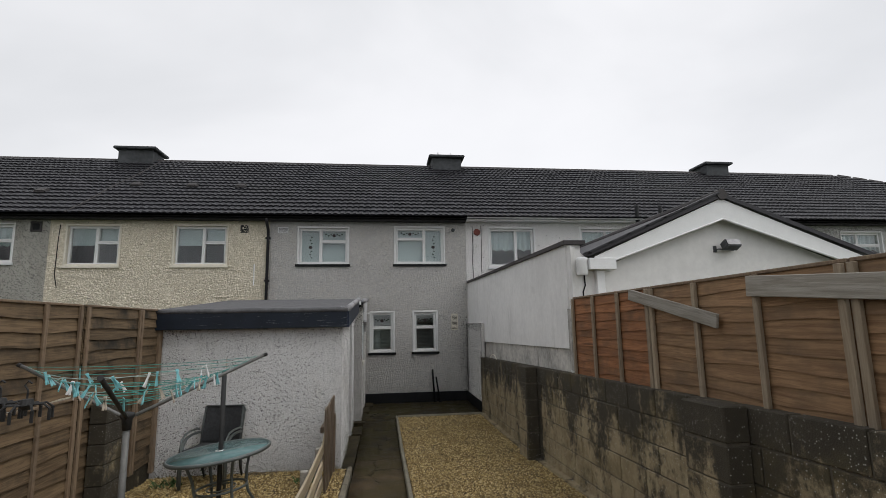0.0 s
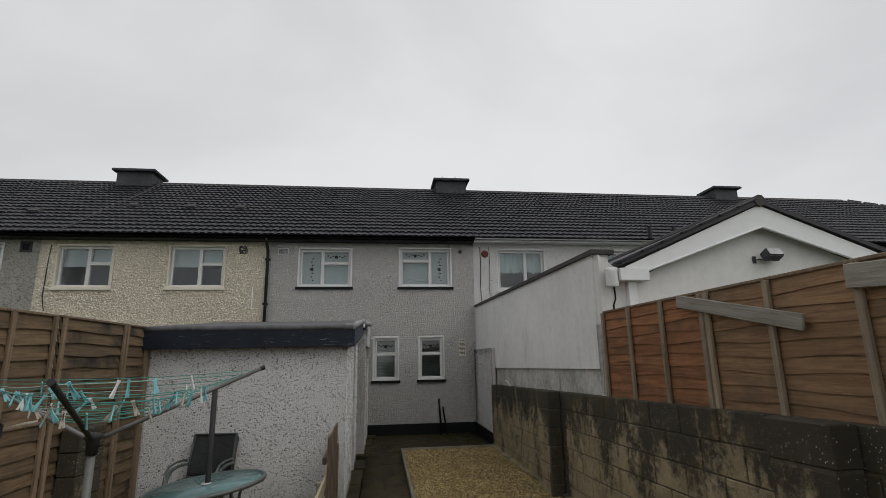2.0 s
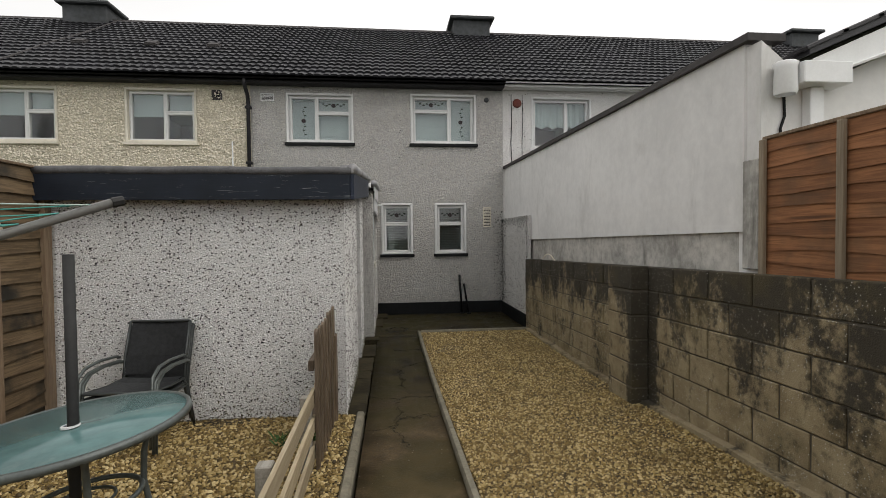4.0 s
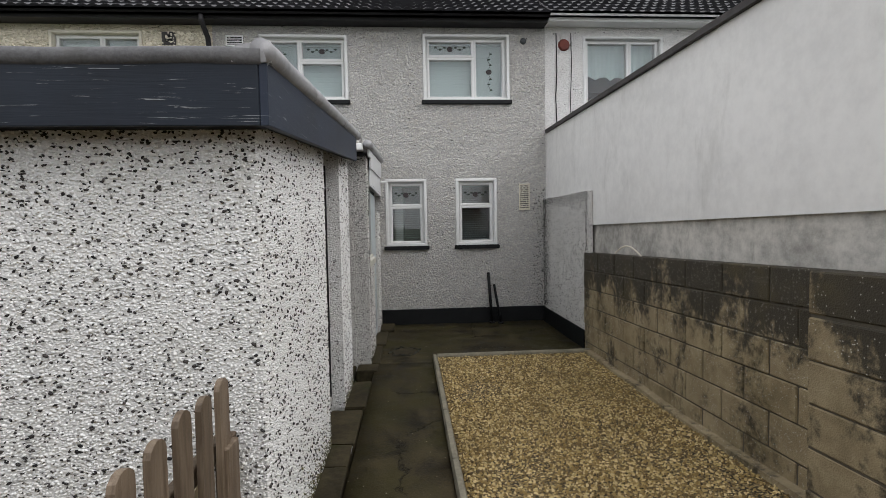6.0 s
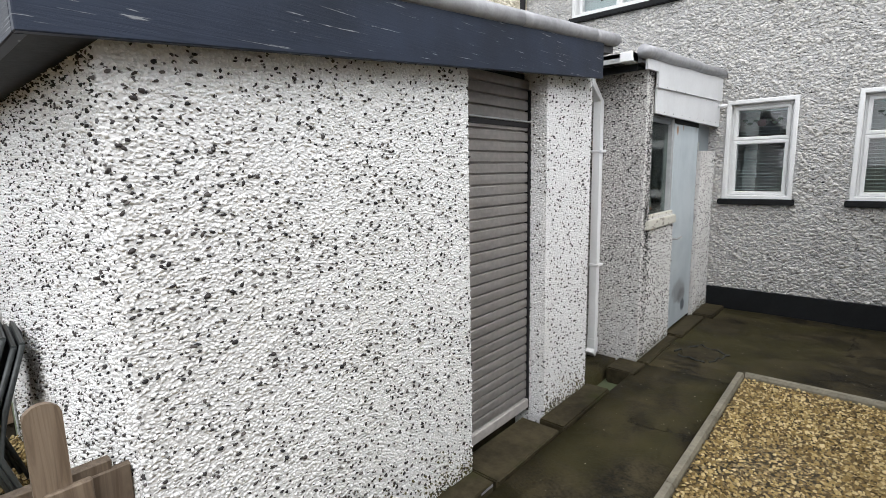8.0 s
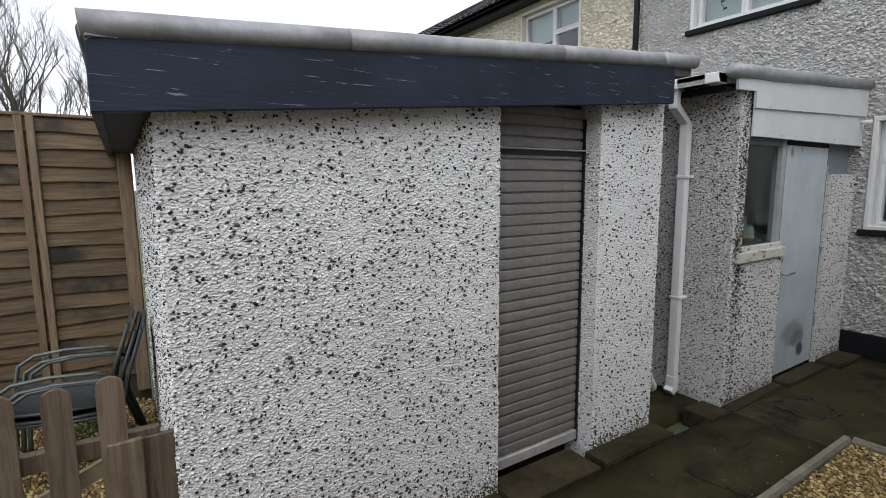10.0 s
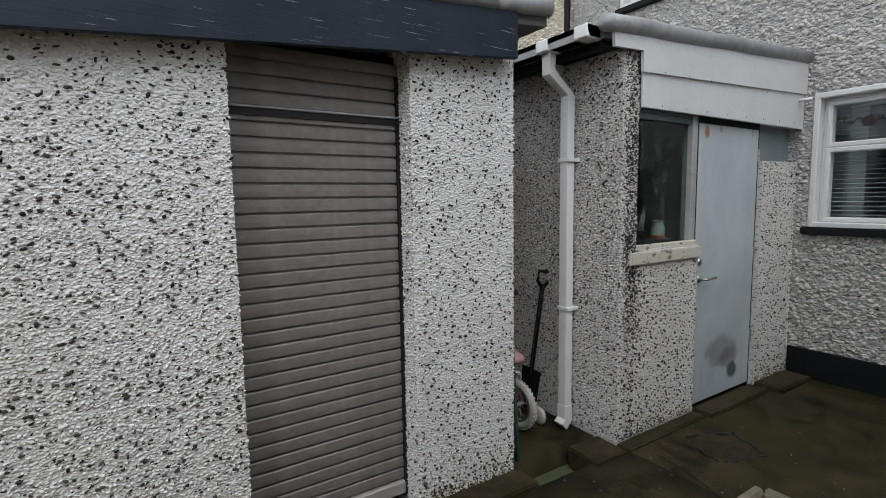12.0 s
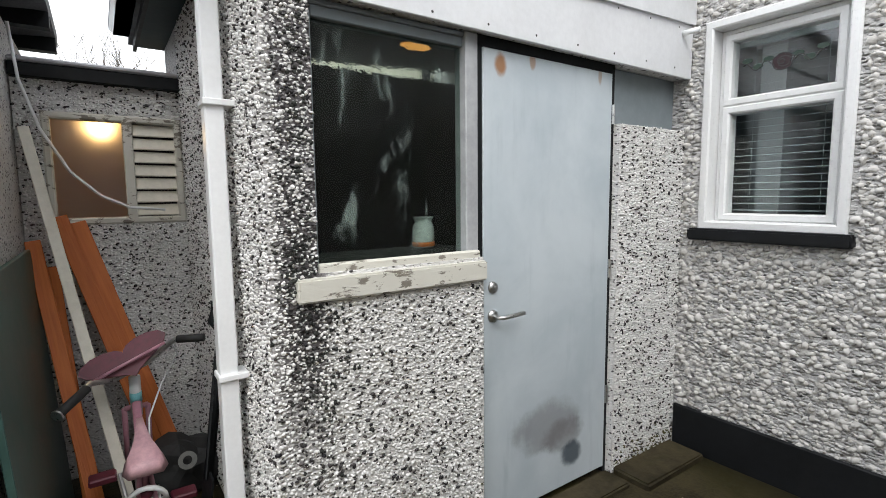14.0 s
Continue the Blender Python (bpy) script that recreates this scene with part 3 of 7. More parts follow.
def bare_stones(name, base, share, soft=0.02, mottle=0.0):
    """Pebbles of the dash: most painted over, some bare and dark."""
    m, nt, b = material(name, 0.7, 0, 0.22)
    rnd = nt.nodes.new("ShaderNodeNewGeometry").outputs["Random Per Island"]
    co = n_coord(nt)
    clump, _ = n_noise(nt, co, 3.5, 4, 0.65)
    f, _ = n_noise(nt, co, 90, 3, 0.6)
    thr = n_math(nt, "ADD", rnd, n_math(nt, "MULTIPLY", n_math(nt, "SUBTRACT", clump, 0.5), 0.22))
    bare = n_step(nt, thr, 1.0 - share, 1.0 - share + soft)
    big, _ = n_noise(nt, n_map(nt, co, (1, 1, 0.4)), 3.0, 6, 0.7)
    paint = n_mix(nt, n_math(nt, "MULTIPLY", n_step(nt, big, 0.48, 0.78), 0.4), base, (base[0] * 0.6, base[1] * 0.57, base[2] * 0.48))
    tone = n_math(nt, "FRACT", n_math(nt, "MULTIPLY", rnd, 37.0))
    paint = n_mix(nt, n_math(nt, "MULTIPLY", tone, 0.26), paint, tuple(c * 0.62 for c in base))
    if mottle:
        wisp, _ = n_noise(nt, n_map(nt, co, (0.75, 0.75, 1.5)), 13.0, 4, 0.7, 0.6)
        paint = n_mix(nt, n_math(nt, "MULTIPLY", n_step(nt, wisp, 0.47, 0.66), mottle), paint, (base[0] * 0.36, base[1] * 0.35, base[2] * 0.32))
    stone = n_mix(nt, n_math(nt, "FRACT", n_math(nt, "MULTIPLY", rnd, 91.0)), (0.012, 0.012, 0.014), (0.06, 0.053, 0.05))
    socket(nt, b.inputs["Base Color"], n_mix(nt, bare, paint, stone))
    socket(nt, b.inputs["Roughness"], n_math(nt, "SUBTRACT", 0.78, n_math(nt, "MULTIPLY", bare, 0.3)))
    socket(nt, b.inputs["Normal"], n_bump(nt, f, 0.0012))
    return m


PEBBLES = bare_stones("white_dash_pebbles", (0.85, 0.85, 0.845), 0.04)
PEBBLES_OLD = bare_stones("weathered_dash_pebbles", (0.77, 0.76, 0.74), 0.07)
PEBBLES_BLACK = bare_stones("mouldy_dash_pebbles", (0.70, 0.69, 0.67), 0.34)
LUMPS = bare_stones("grey_roughcast_lumps", (0.612, 0.596, 0.568), -0.2, mottle=0.44)
LUMPS_CREAM = bare_stones("cream_roughcast_lumps", (0.85, 0.79, 0.67), -0.2, mottle=0.36)
DARK_STONES = bare_stones("bare_dark_pebbles", (0.11, 0.10, 0.095), 0.9, 0.1)
MOULD = plain("black_mould", (0.022, 0.024, 0.02), 0.85, grain=40, vary=0.4, bump=0.001)
RUST = plain("rusty_cover", (0.14, 0.035, 0.025), 0.75, grain=30, vary=0.3)


# ---------------------------------------------------------------- building helpers
def mesh_of(name, bm, mat=None):
    me = bpy.data.meshes.new(name)
    bm.to_mesh(me)
    bm.free()
    if mat is not None:
        me.materials.append(mat)
    return me


def part(name, bm, mat, parent=None, label="", smooth=False):
    """Links a bmesh as one mesh object under a thing or part."""
    me = bm if isinstance(bm, bpy.types.Mesh) else mesh_of(name, bm, mat)
    if smooth:
        me.shade_smooth()
    ob = new(name, me)
    if parent is not None:
        ob.parent = parent
    if label:
        ob["label"] = label
    return ob


def setting(name, bm, mat, label, category, smooth=False):
    return tagged(part(name, bm, mat, None, "", smooth), label, category, kind="structure")


def thing(name, label, category, m=None, group="", kind=""):
    ob = new(name)
    ob.empty_display_size = 0.1
    if m is not None:
        ob.matrix_basis = m
    return tagged(ob, label, category, group, kind)


def box(x0, x1, y0, y1, z0, z1, bm=None, bevel=0.0, seg=1):
    fresh = bmesh.new()
    v = [fresh.verts.new((x, y, z)) for x in (x0, x1) for y in (y0, y1) for z in (z0, z1)]
    for f in ((0, 1, 3, 2), (4, 6, 7, 5), (0, 4, 5, 1), (2, 3, 7, 6), (0, 2, 6, 4), (1, 5, 7, 3)):
        fresh.faces.new([v[i] for i in f])
    if bevel:
        bmesh.ops.bevel(fresh, geom=fresh.edges[:], offset=bevel, segments=seg, affect="EDGES")
    if bm is None:
        return fresh
    join(bm, fresh)
    return bm


def join(bm, other):
    me = bpy.data.meshes.new("tmp")
    other.to_mesh(me)
    other.free()
    bm.from_mesh(me)
    bpy.data.meshes.remove(me)
    return bm


def moved(bm, m):
    bmesh.ops.transform(bm, matrix=m, verts=bm.verts[:])
    return bm


def tube(points, r, sides=8, bm=None, closed=False, ends=None):
    """A round bar along points; ends: a second radius to taper to."""
    bm = bm or bmesh.new()
    pts = [Vector(p) for p in points]
    rings = []
    up = Vector((0.13, 0.21, 0.97))
    for i, p in enumerate(pts):
        a = pts[i - 1] if (i or closed) else p
        b = pts[(i + 1) % len(pts)] if (i + 1 < len(pts) or closed) else p
        d = (b - a).normalized()
        s = d.cross(up)
        if s.length < 0.05:
            s = d.cross(Vector((1, 0, 0)))
        s.normalize()
        t = s.cross(d)
        rr = r if ends is None else r + (ends - r) * i / max(1, len(pts) - 1)
        rings.append([bm.verts.new(p + (s * math.cos(k * 2 * math.pi / sides) + t * math.sin(k * 2 * math.pi / sides)) * rr) for k in range(sides)])
    n = len(rings)
    for i in range(n if closed else n - 1):
        a, b = rings[i], rings[(i + 1) % n]
        for k in range(sides):
            bm.faces.new((a[k], a[(k + 1) % sides], b[(k + 1) % sides], b[k]))
    if not closed:
        bm.faces.new(rings[0][::-1])
        bm.faces.new(rings[-1])
    return bm


def arc(cx, cz, r, a0, a1, n=8):
    return [(cx + r * math.cos(radians(a0 + (a1 - a0) * i / n)), cz + r * math.sin(radians(a0 + (a1 - a0) * i / n))) for i in range(n + 1)]


def lathe(profile, sides=24, bm=None):
    """Turns (radius, z) pairs round z."""
    bm = bm or bmesh.new()
    rings = []
    for r, z in profile:
        if r < 1e-5:
            rings.append([bm.verts.new((0, 0, z))])
        else:
            rings.append([bm.verts.new((r * math.cos(2 * math.pi * k / sides), r * math.sin(2 * math.pi * k / sides), z)) for k in range(sides)])
    for a, b in zip(rings, rings[1:]):
        for k in range(sides):
            if len(a) == 1:
                bm.faces.new((a[0], b[k], b[(k + 1) % sides]))
            elif len(b) == 1:
                bm.faces.new((a[k], a[(k + 1) % sides], b[0]))
            else:
                bm.faces.new((a[k], a[(k + 1) % sides], b[(k + 1) % sides], b[k]))
    bmesh.ops.recalc_face_normals(bm, faces=bm.faces[:])
    return bm


def prism(outline, y0, y1, bm=None):
    """A plate: an outline in x and z, from y0 to y1."""
    bm = bm or bmesh.new()
    a = [bm.verts.new((x, y0, z)) for x, z in outline]
    b = [bm.verts.new((x, y1, z)) for x, z in outline]
    bm.faces.new(a)
    bm.faces.new(b[::-1])
    for i in range(len(a)):
        j = (i + 1) % len(a)
        bm.faces.new((a[j], a[i], b[i], b[j]))
    bmesh.ops.recalc_face_normals(bm, faces=bm.faces[:])
    return bm


def ring(u0, u1, v0, v1, w, y0, y1):
    """A mitred rectangular frame in x and z with a chamfered face."""
    bm = bmesh.new()
    c = min(0.008, w * 0.25)
    loops = []
    for ins, y in ((0, y1), (0, y0 + c), (c, y0), (w - c, y0), (w, y0 + c), (w, y1)):
        loops.append([bm.verts.new(p) for p in ((u0 + ins, y, v0 + ins), (u1 - ins, y, v0 + ins), (u1 - ins, y, v1 - ins), (u0 + ins, y, v1 - ins))])
    for a, b in zip(loops, loops[1:] + loops[:1]):
        for i in range(4):
            j = (i + 1) % 4
            bm.faces.new((a[i], a[j], b[j], b[i]))
    bmesh.ops.recalc_face_normals(bm, faces=bm.faces[:])
    return bm


def wall_sheet(u0, u1, v0, v1, holes, thick):
    """A wall in x and z with openings; its face at y = 0, its back at y = thick."""
    us = sorted({u0, u1, *[h[0] for h in holes], *[h[1] for h in holes]})
    vs = sorted({v0, v1, *[h[2] for h in holes], *[h[3] for h in holes]})
    us, vs = [u for u in us if u0 <= u <= u1], [v for v in vs if v0 <= v <= v1]
    bm = bmesh.new()
    grid = {}

    def vert(i, j, k):
        if (i, j, k) not in grid:
            grid[i, j, k] = bm.verts.new((us[i], thick * k, vs[j]))
        return grid[i, j, k]

    def solid(i, j):
        if not (0 <= i < len(us) - 1 and 0 <= j < len(vs) - 1):
            return False
        cu, cv = (us[i] + us[i + 1]) / 2, (vs[j] + vs[j + 1]) / 2
        return not any(a < cu < b and c < cv < d for a, b, c, d in holes)

    for i in range(len(us) - 1):
        for j in range(len(vs) - 1):
            if not solid(i, j):
                continue
            bm.faces.new((vert(i, j, 0), vert(i + 1, j, 0), vert(i + 1, j + 1, 0), vert(i, j + 1, 0)))
            bm.faces.new((vert(i, j, 1), vert(i, j + 1, 1), vert(i + 1, j + 1, 1), vert(i + 1, j, 1)))
            for di, dj, e in ((-1, 0, ((i, j), (i, j + 1))), (1, 0, ((i + 1, j), (i + 1, j + 1))), (0, -1, ((i, j), (i + 1, j))), (0, 1, ((i, j + 1), (i + 1, j + 1)))):
                if not solid(i + di, j + dj):
                    (a, b), (c, d) = e
                    bm.faces.new((vert(a, b, 0), vert(c, d, 0), vert(c, d, 1), vert(a, b, 1)))
    bmesh.ops.recalc_face_normals(bm, faces=bm.faces[:])
    return bm


def heights(bm, fn):
    for v in bm.verts:
        v.co.z = fn(v.co)
    return bm


def ground_z(y):
    """The garden falls gently to the paving by the house."""
    t = 8.4 - y
    return 0.045 * (t if t > 1 else (t + 1) ** 2 / 4 if t > -1 else 0.0) if y > -1.5 else 0.4455


def scatter(name, pts, nrm, tan, size, mat, seed, flat, sides=5, narrow=(0.42, 0.95)):
    """Low domes on a surface, joined. pts: places; nrm, tan: the surface's axes; size: (least, most) radius."""
    rng = np.random.RandomState(seed)
    n = len(pts)
    nrm, tan = np.array(nrm, float), np.array(tan, float)
    bit = np.cross(nrm, tan)
    r = size[0] + (size[1] - size[0]) * rng.rand(n) ** 1.5
    el = rng.uniform(*narrow, n)
    th = rng.uniform(-0.55, 0.55, n) + (rng.rand(n) < 0.22) * 1.1
    hgt = r * rng.uniform(0.5, 1.15, n) * flat
    k = np.arange(sides) * 2 * np.pi / sides
    verts = np.zeros((n, sides * 2, 3))
    for ringi, (sc, hz) in enumerate(((1.0, -0.15), (0.62, 1.0))):
        jit = 1 + rng.uniform(-0.32, 0.32, (n, sides))
        a = np.cos(k)[None] * r[:, None] * sc * jit
        b = np.sin(k)[None] * r[:, None] * el[:, None] * sc * jit
        u = a * np.cos(th)[:, None] - b * np.sin(th)[:, None]
        v = a * np.sin(th)[:, None] + b * np.cos(th)[:, None]
        w = hgt[:, None] * hz * (1 + rng.uniform(-0.4, 0.4, (n, sides)))
        verts[:, ringi * sides:(ringi + 1) * sides] = pts[:, None] + u[..., None] * tan + v[..., None] * bit + w[..., None] * nrm
    quads = np.array([(i, (i + 1) % sides, sides + (i + 1) % sides, sides + i) for i in range(sides)])
    cap = np.arange(sides, sides * 2)
    base = (np.arange(n) * sides * 2)[:, None]
    loops = np.concatenate([np.concatenate([(quads.reshape(1, -1) + base), (cap[None] + base)], 1).reshape(-1)])
    per = np.array([4] * sides + [sides])
    totals = np.tile(per, n)
    starts = np.concatenate([[0], np.cumsum(totals)[:-1]])
    me = bpy.data.meshes.new(name)
    me.vertices.add(n * sides * 2)
    me.vertices.foreach_set("co", verts.reshape(-1))
    me.loops.add(len(loops))
    me.loops.foreach_set("vertex_index", loops.astype(np.int32))
    me.polygons.add(len(totals))
    me.polygons.foreach_set("loop_start", starts.astype(np.int32))
    me.polygons.foreach_set("loop_total", totals.astype(np.int32))
    me.update(calc_edges=True)
    me.validate()
    me.materials.append(mat)
    return me


FACE_X = Matrix.Rotation(radians(90), 4, "Z")   # turns a face that looks to -y so that it looks to +x


# ---------------------------------------------------------------- ground
def ground_strip(x0, x1, y0, y1, dz, step=0.25, dx=0.25, rough=0.0, skirt=0.2):
    bm = bmesh.new()
    nx, ny = max(1, round((x1 - x0) / dx)), max(1, round((y1 - y0) / step))
    g = [[bm.verts.new((x0 + (x1 - x0) * i / nx, y0 + (y1 - y0) * j / ny, 0)) for i in range(nx + 1)] for j in range(ny + 1)]
    for row in g:
        for v in row:
            v.co.z = ground_z(v.co.y) + dz + rough * noise.noise(v.co * 1.7)
    for j in range(ny):
        for i in range(nx):
            bm.faces.new((g[j][i], g[j][i + 1], g[j + 1][i + 1], g[j + 1][i]))
    edge = [e for e in bm.edges if len(e.link_faces) == 1]
    out = bmesh.ops.extrude_edge_only(bm, edges=edge)
    for v in out["geom"]:
        if isinstance(v, bmesh.types.BMVert):
            v.co.z -= skirt
    bmesh.ops.recalc_face_normals(bm, faces=bm.faces[:])
    return bm


gb = bmesh.new()
R = 260
inner = [(-2.95, -8), (2.6, -8), (2.6, 13.3), (-2.95, 13.3)]
outer = [(-R, -R), (R, -R), (R, R), (-R, R)]
vi = [gb.verts.new((x, y, -0.12)) for x, y in inner]
vo = [gb.verts.new((x, y, -0.12)) for x, y in outer]
for i in range(4):
    gb.faces.new((vo[i], vo[(i + 1) % 4], vi[(i + 1) % 4], vi[i]))
gb.faces.new(vi)
setting("ground", gb, SOIL, "rough grassy ground round the gardens", "ground")
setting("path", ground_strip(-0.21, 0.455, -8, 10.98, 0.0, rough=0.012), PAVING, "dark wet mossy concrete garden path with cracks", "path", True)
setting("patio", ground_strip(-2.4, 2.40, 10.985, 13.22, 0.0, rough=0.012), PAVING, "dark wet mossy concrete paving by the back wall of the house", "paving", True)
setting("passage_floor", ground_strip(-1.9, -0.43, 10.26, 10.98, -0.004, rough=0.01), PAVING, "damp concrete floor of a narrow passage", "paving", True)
setting("gravel_bed_near_wall", ground_strip(0.50, 2.37, -8, 11.13, 0.006, rough=0.02), BED, "golden gravel bed between path and block wall", "gravel", True)
setting("gravel_bed_by_table", ground_strip(-2.80, -0.30, -8, 7.36, 0.0, rough=0.03), BED, "golden gravel bed under the garden table", "gravel", True)

# ---------------------------------------------------------------- the terrace
Y0, EAVE_Y, EAVE_Z, RIDGE_Y, RIDGE_Z = 13.22, 12.92, 4.778, 18.0, 7.80
X_LEFT, X_RIGHT = -24.0, 24.2
HOUSES = [("dashed", X_LEFT, -7.96, ROUGH_DIRTY), ("cream", -7.96, -2.72, ROUGH_CREAM), ("grey", -2.72, 2.42, ROUGH_GREY), ("white", 2.42, 7.74, ROUGH_WHITE), ("plain", 7.74, X_RIGHT, ROUGH_GREY)]
# openings: x0, x1, z0, z1, panes as fractions (left, right, bottom, top)
TWO_L = ((0, 0.44, 0, 1), (0.44, 1, 0, 0.64), (0.44, 1, 0.64, 1))
TWO_R = ((0, 0.60, 0, 0.70), (0, 0.60, 0.70, 1), (0.60, 1, 0, 1))
ONE = ((0, 1, 0, 0.62), (0, 1, 0.62, 1))
PAIR = ((0, 0.55, 0, 1), (0.55, 1, 0, 0.58), (0.55, 1, 0.58, 1))
HALVES = ((0, 0.60, 0, 1), (0.60, 1, 0, 1))
WINDOWS = {
    "grey": [(-2.02, -0.69, 3.54, 4.535, TWO_L, "upper"), (0.47, 1.835, 3.54, 4.56, TWO_R, "upper"), (-0.16, 0.49, 1.265, 2.315, ONE, "lower"), (0.95, 1.61, 1.265, 2.315, ONE, "lower")],
    "cream": [(-7.55, -6.27, 3.52, 4.56, PAIR, "roller"), (-5.06, -3.73, 3.52, 4.57, PAIR, "roller")],
    "dashed": [(-10.0, -8.68, 3.60, 4.58, PAIR, "net"), (-12.6, -11.3, 3.60, 4.58, PAIR, "net")],
    "white": [(3.02, 4.34, 3.46, 4.55, HALVES, "net"), (5.62, 6.95, 3.46, 4.55, HALVES, "net")],
    "plain": [(9.6, 10.9, 3.5, 4.52, HALVES, "net"), (13.75, 15.18, 3.5, 4.50, ((0, 0.42, 0, 0.6), (0, 0.42, 0.6, 1), (0.42, 1, 0, 0.6), (0.42, 1, 0.6, 1)), "net"), (17.6, 18.9, 3.5, 4.5, HALVES, "net")],
}


def spread(v, about):
    return about + (v - about) * 1.006


WINDOWS = {k: [(spread(a, 0.16) + 0.03, spread(b, 0.16) - 0.03, spread(c, 1.75), spread(d, 1.75) - 0.03, p, s) for a, b, c, d, p, s in v] for k, v in WINDOWS.items()}


def rose(parent, cu, cv, span, y, upright=False):
    """A leaded-glass rose with a wavy stem and leaves."""
    bloom = bmesh.new()
    for k in range(7):
        a, r = k * 0.9, 0.0 if k == 0 else 0.026
        o = [(cu + r * math.cos(a) + 0.022 * math.cos(t * math.pi / 4), cv + r * 0.8 * math.sin(a) + 0.019 * math.sin(t * math.pi / 4)) for t in range(8)]
        prism(o, y - 0.0016 - k * 0.0002, y - 0.0005, bloom)
    part("rose_petals", bloom, ROSE, parent, "dark red glass rose")
    stem, leaves = bmesh.new(), bmesh.new()
    for r, sx in ((0.046, 0.0), (0.028, 0.006), (0.013, -0.004)):
        tube([(cu + sx + r * (1 + 0.12 * math.sin(5 * t)) * math.cos(t), y - 0.003, cv + r * 0.85 * math.sin(t)) for t in [q * math.pi / 8 for q in range(16)]], 0.0028, 5, stem, closed=True)
    for sgn in (-1, 1):
        pts = []
        for i in range(9):
            d = 0.05 + (span - 0.05) * i / 8
            w = 0.02 * math.sin(i * 1.1)
            pts.append((cu + w, y - 0.002, cv + sgn * d) if upright else (cu + sgn * d, y - 0.002, cv + w))
        tube(pts, 0.0028, 5, stem)
        for f in (0.35, 0.62, 0.9):
            d = span * f
            w = 0.02 * math.sin(f * 8) + 0.018
            lu, lv = (cu + w, cv + sgn * d) if upright else (cu + sgn * d, cv + w)
            o = [(lu + 0.026 * math.cos(t * math.pi / 4), lv + 0.013 * math.sin(t * math.pi / 4)) for t in range(8)]
            prism(o, y - 0.0014, y - 0.0005, leaves)
    part("lead_stem", stem, LEADING, parent)
    part("leaf_glass", leaves, LEAF, parent, "dark green glass leaves")


def window(name, u0, u1, v0, v1, panes, style, label, m, roses=False, sill=BLACK, deep=0.13, surround=PVC_FRAME):
    """A window unit in x and z, its wall face at y = 0 looking to -y."""
    w = tagged(new(name), label, "window", kind="structure")
    w.matrix_basis = m
    if surround:
        part("surround", ring(u0 - 0.03, u1 + 0.03, v0 - 0.01, v1 + 0.03, 0.045, -0.014, 0.11), surround, w, "white painted reveal")
    part("frame", ring(u0 + 0.012, u1 - 0.012, v0 + 0.01, v1 - 0.012, 0.032, deep - 0.055, deep + 0.03), PVC_FRAME, w)
    a, b, c, d = u0 + 0.036, u1 - 0.036, v0 + 0.034, v1 - 0.036
    for p0, p1, q0, q1 in panes:
        x0, x1 = a + (b - a) * p0, a + (b - a) * p1
        z0, z1 = c + (d - c) * q0, c + (d - c) * q1
        s = part("sash", ring(x0, x1, z0, z1, 0.040, deep - 0.07, deep + 0.012), PVC_FRAME, w)
        g = part("pane", box(x0 + 0.034, x1 - 0.034, deep - 0.036, deep - 0.028, z0 + 0.034, z1 - 0.034), GLASS, s)
        g.visible_shadow = False
        if roses:
            cu, cv = (x0 + x1) / 2, (z0 + z1) / 2
            tall = (z1 - z0) > 1.3 * (x1 - x0) and (x1 - x0) < 0.62 and style == "upper"
            if tall:
                rose(s, cu, cv - 0.03, (z1 - z0) * 0.34, deep - 0.037, True)
            elif q0 > 0.5:
                rose(s, cu, cv, (x1 - x0) * 0.34, deep - 0.037)
    if sill:
        part("sill", box(u0 - 0.06, u1 + 0.06, -0.06, 0.05, v0 - 0.065, v0 - 0.004, bevel=0.008, seg=2), sill, w, "black painted concrete sill" if sill is BLACK else "painted sill")
    return w


def venetian(u0, u1, v0, v1, y, pitch, tilt, label, m):
    b = thing("venetian_blind", label, "window blind", m)
    part("headrail", box(u0, u1, y - 0.015, y + 0.015, v1 - 0.03, v1, bevel=0.003), BLIND, b)
    me = mesh_of("slat", box(u0, u1, -(0.0145 if tilt > 45 else 0.010), 0.0145 if tilt > 45 else 0.010, -0.0006, 0.0006), BLIND)
    n = int((v1 - v0 - 0.05) / pitch)
    for i in range(n):
        s = part("slat", me, None, b)
        s.matrix_basis = pose(0, y, v1 - 0.05 - pitch * i, tilt)
    for f in (0.18, 0.82):
        part("ladder_cord", tube([(u0 + (u1 - u0) * f, y - 0.012, v0), (u0 + (u1 - u0) * f, y - 0.012, v1)], 0.0012, 5), BLIND, b)
    return b


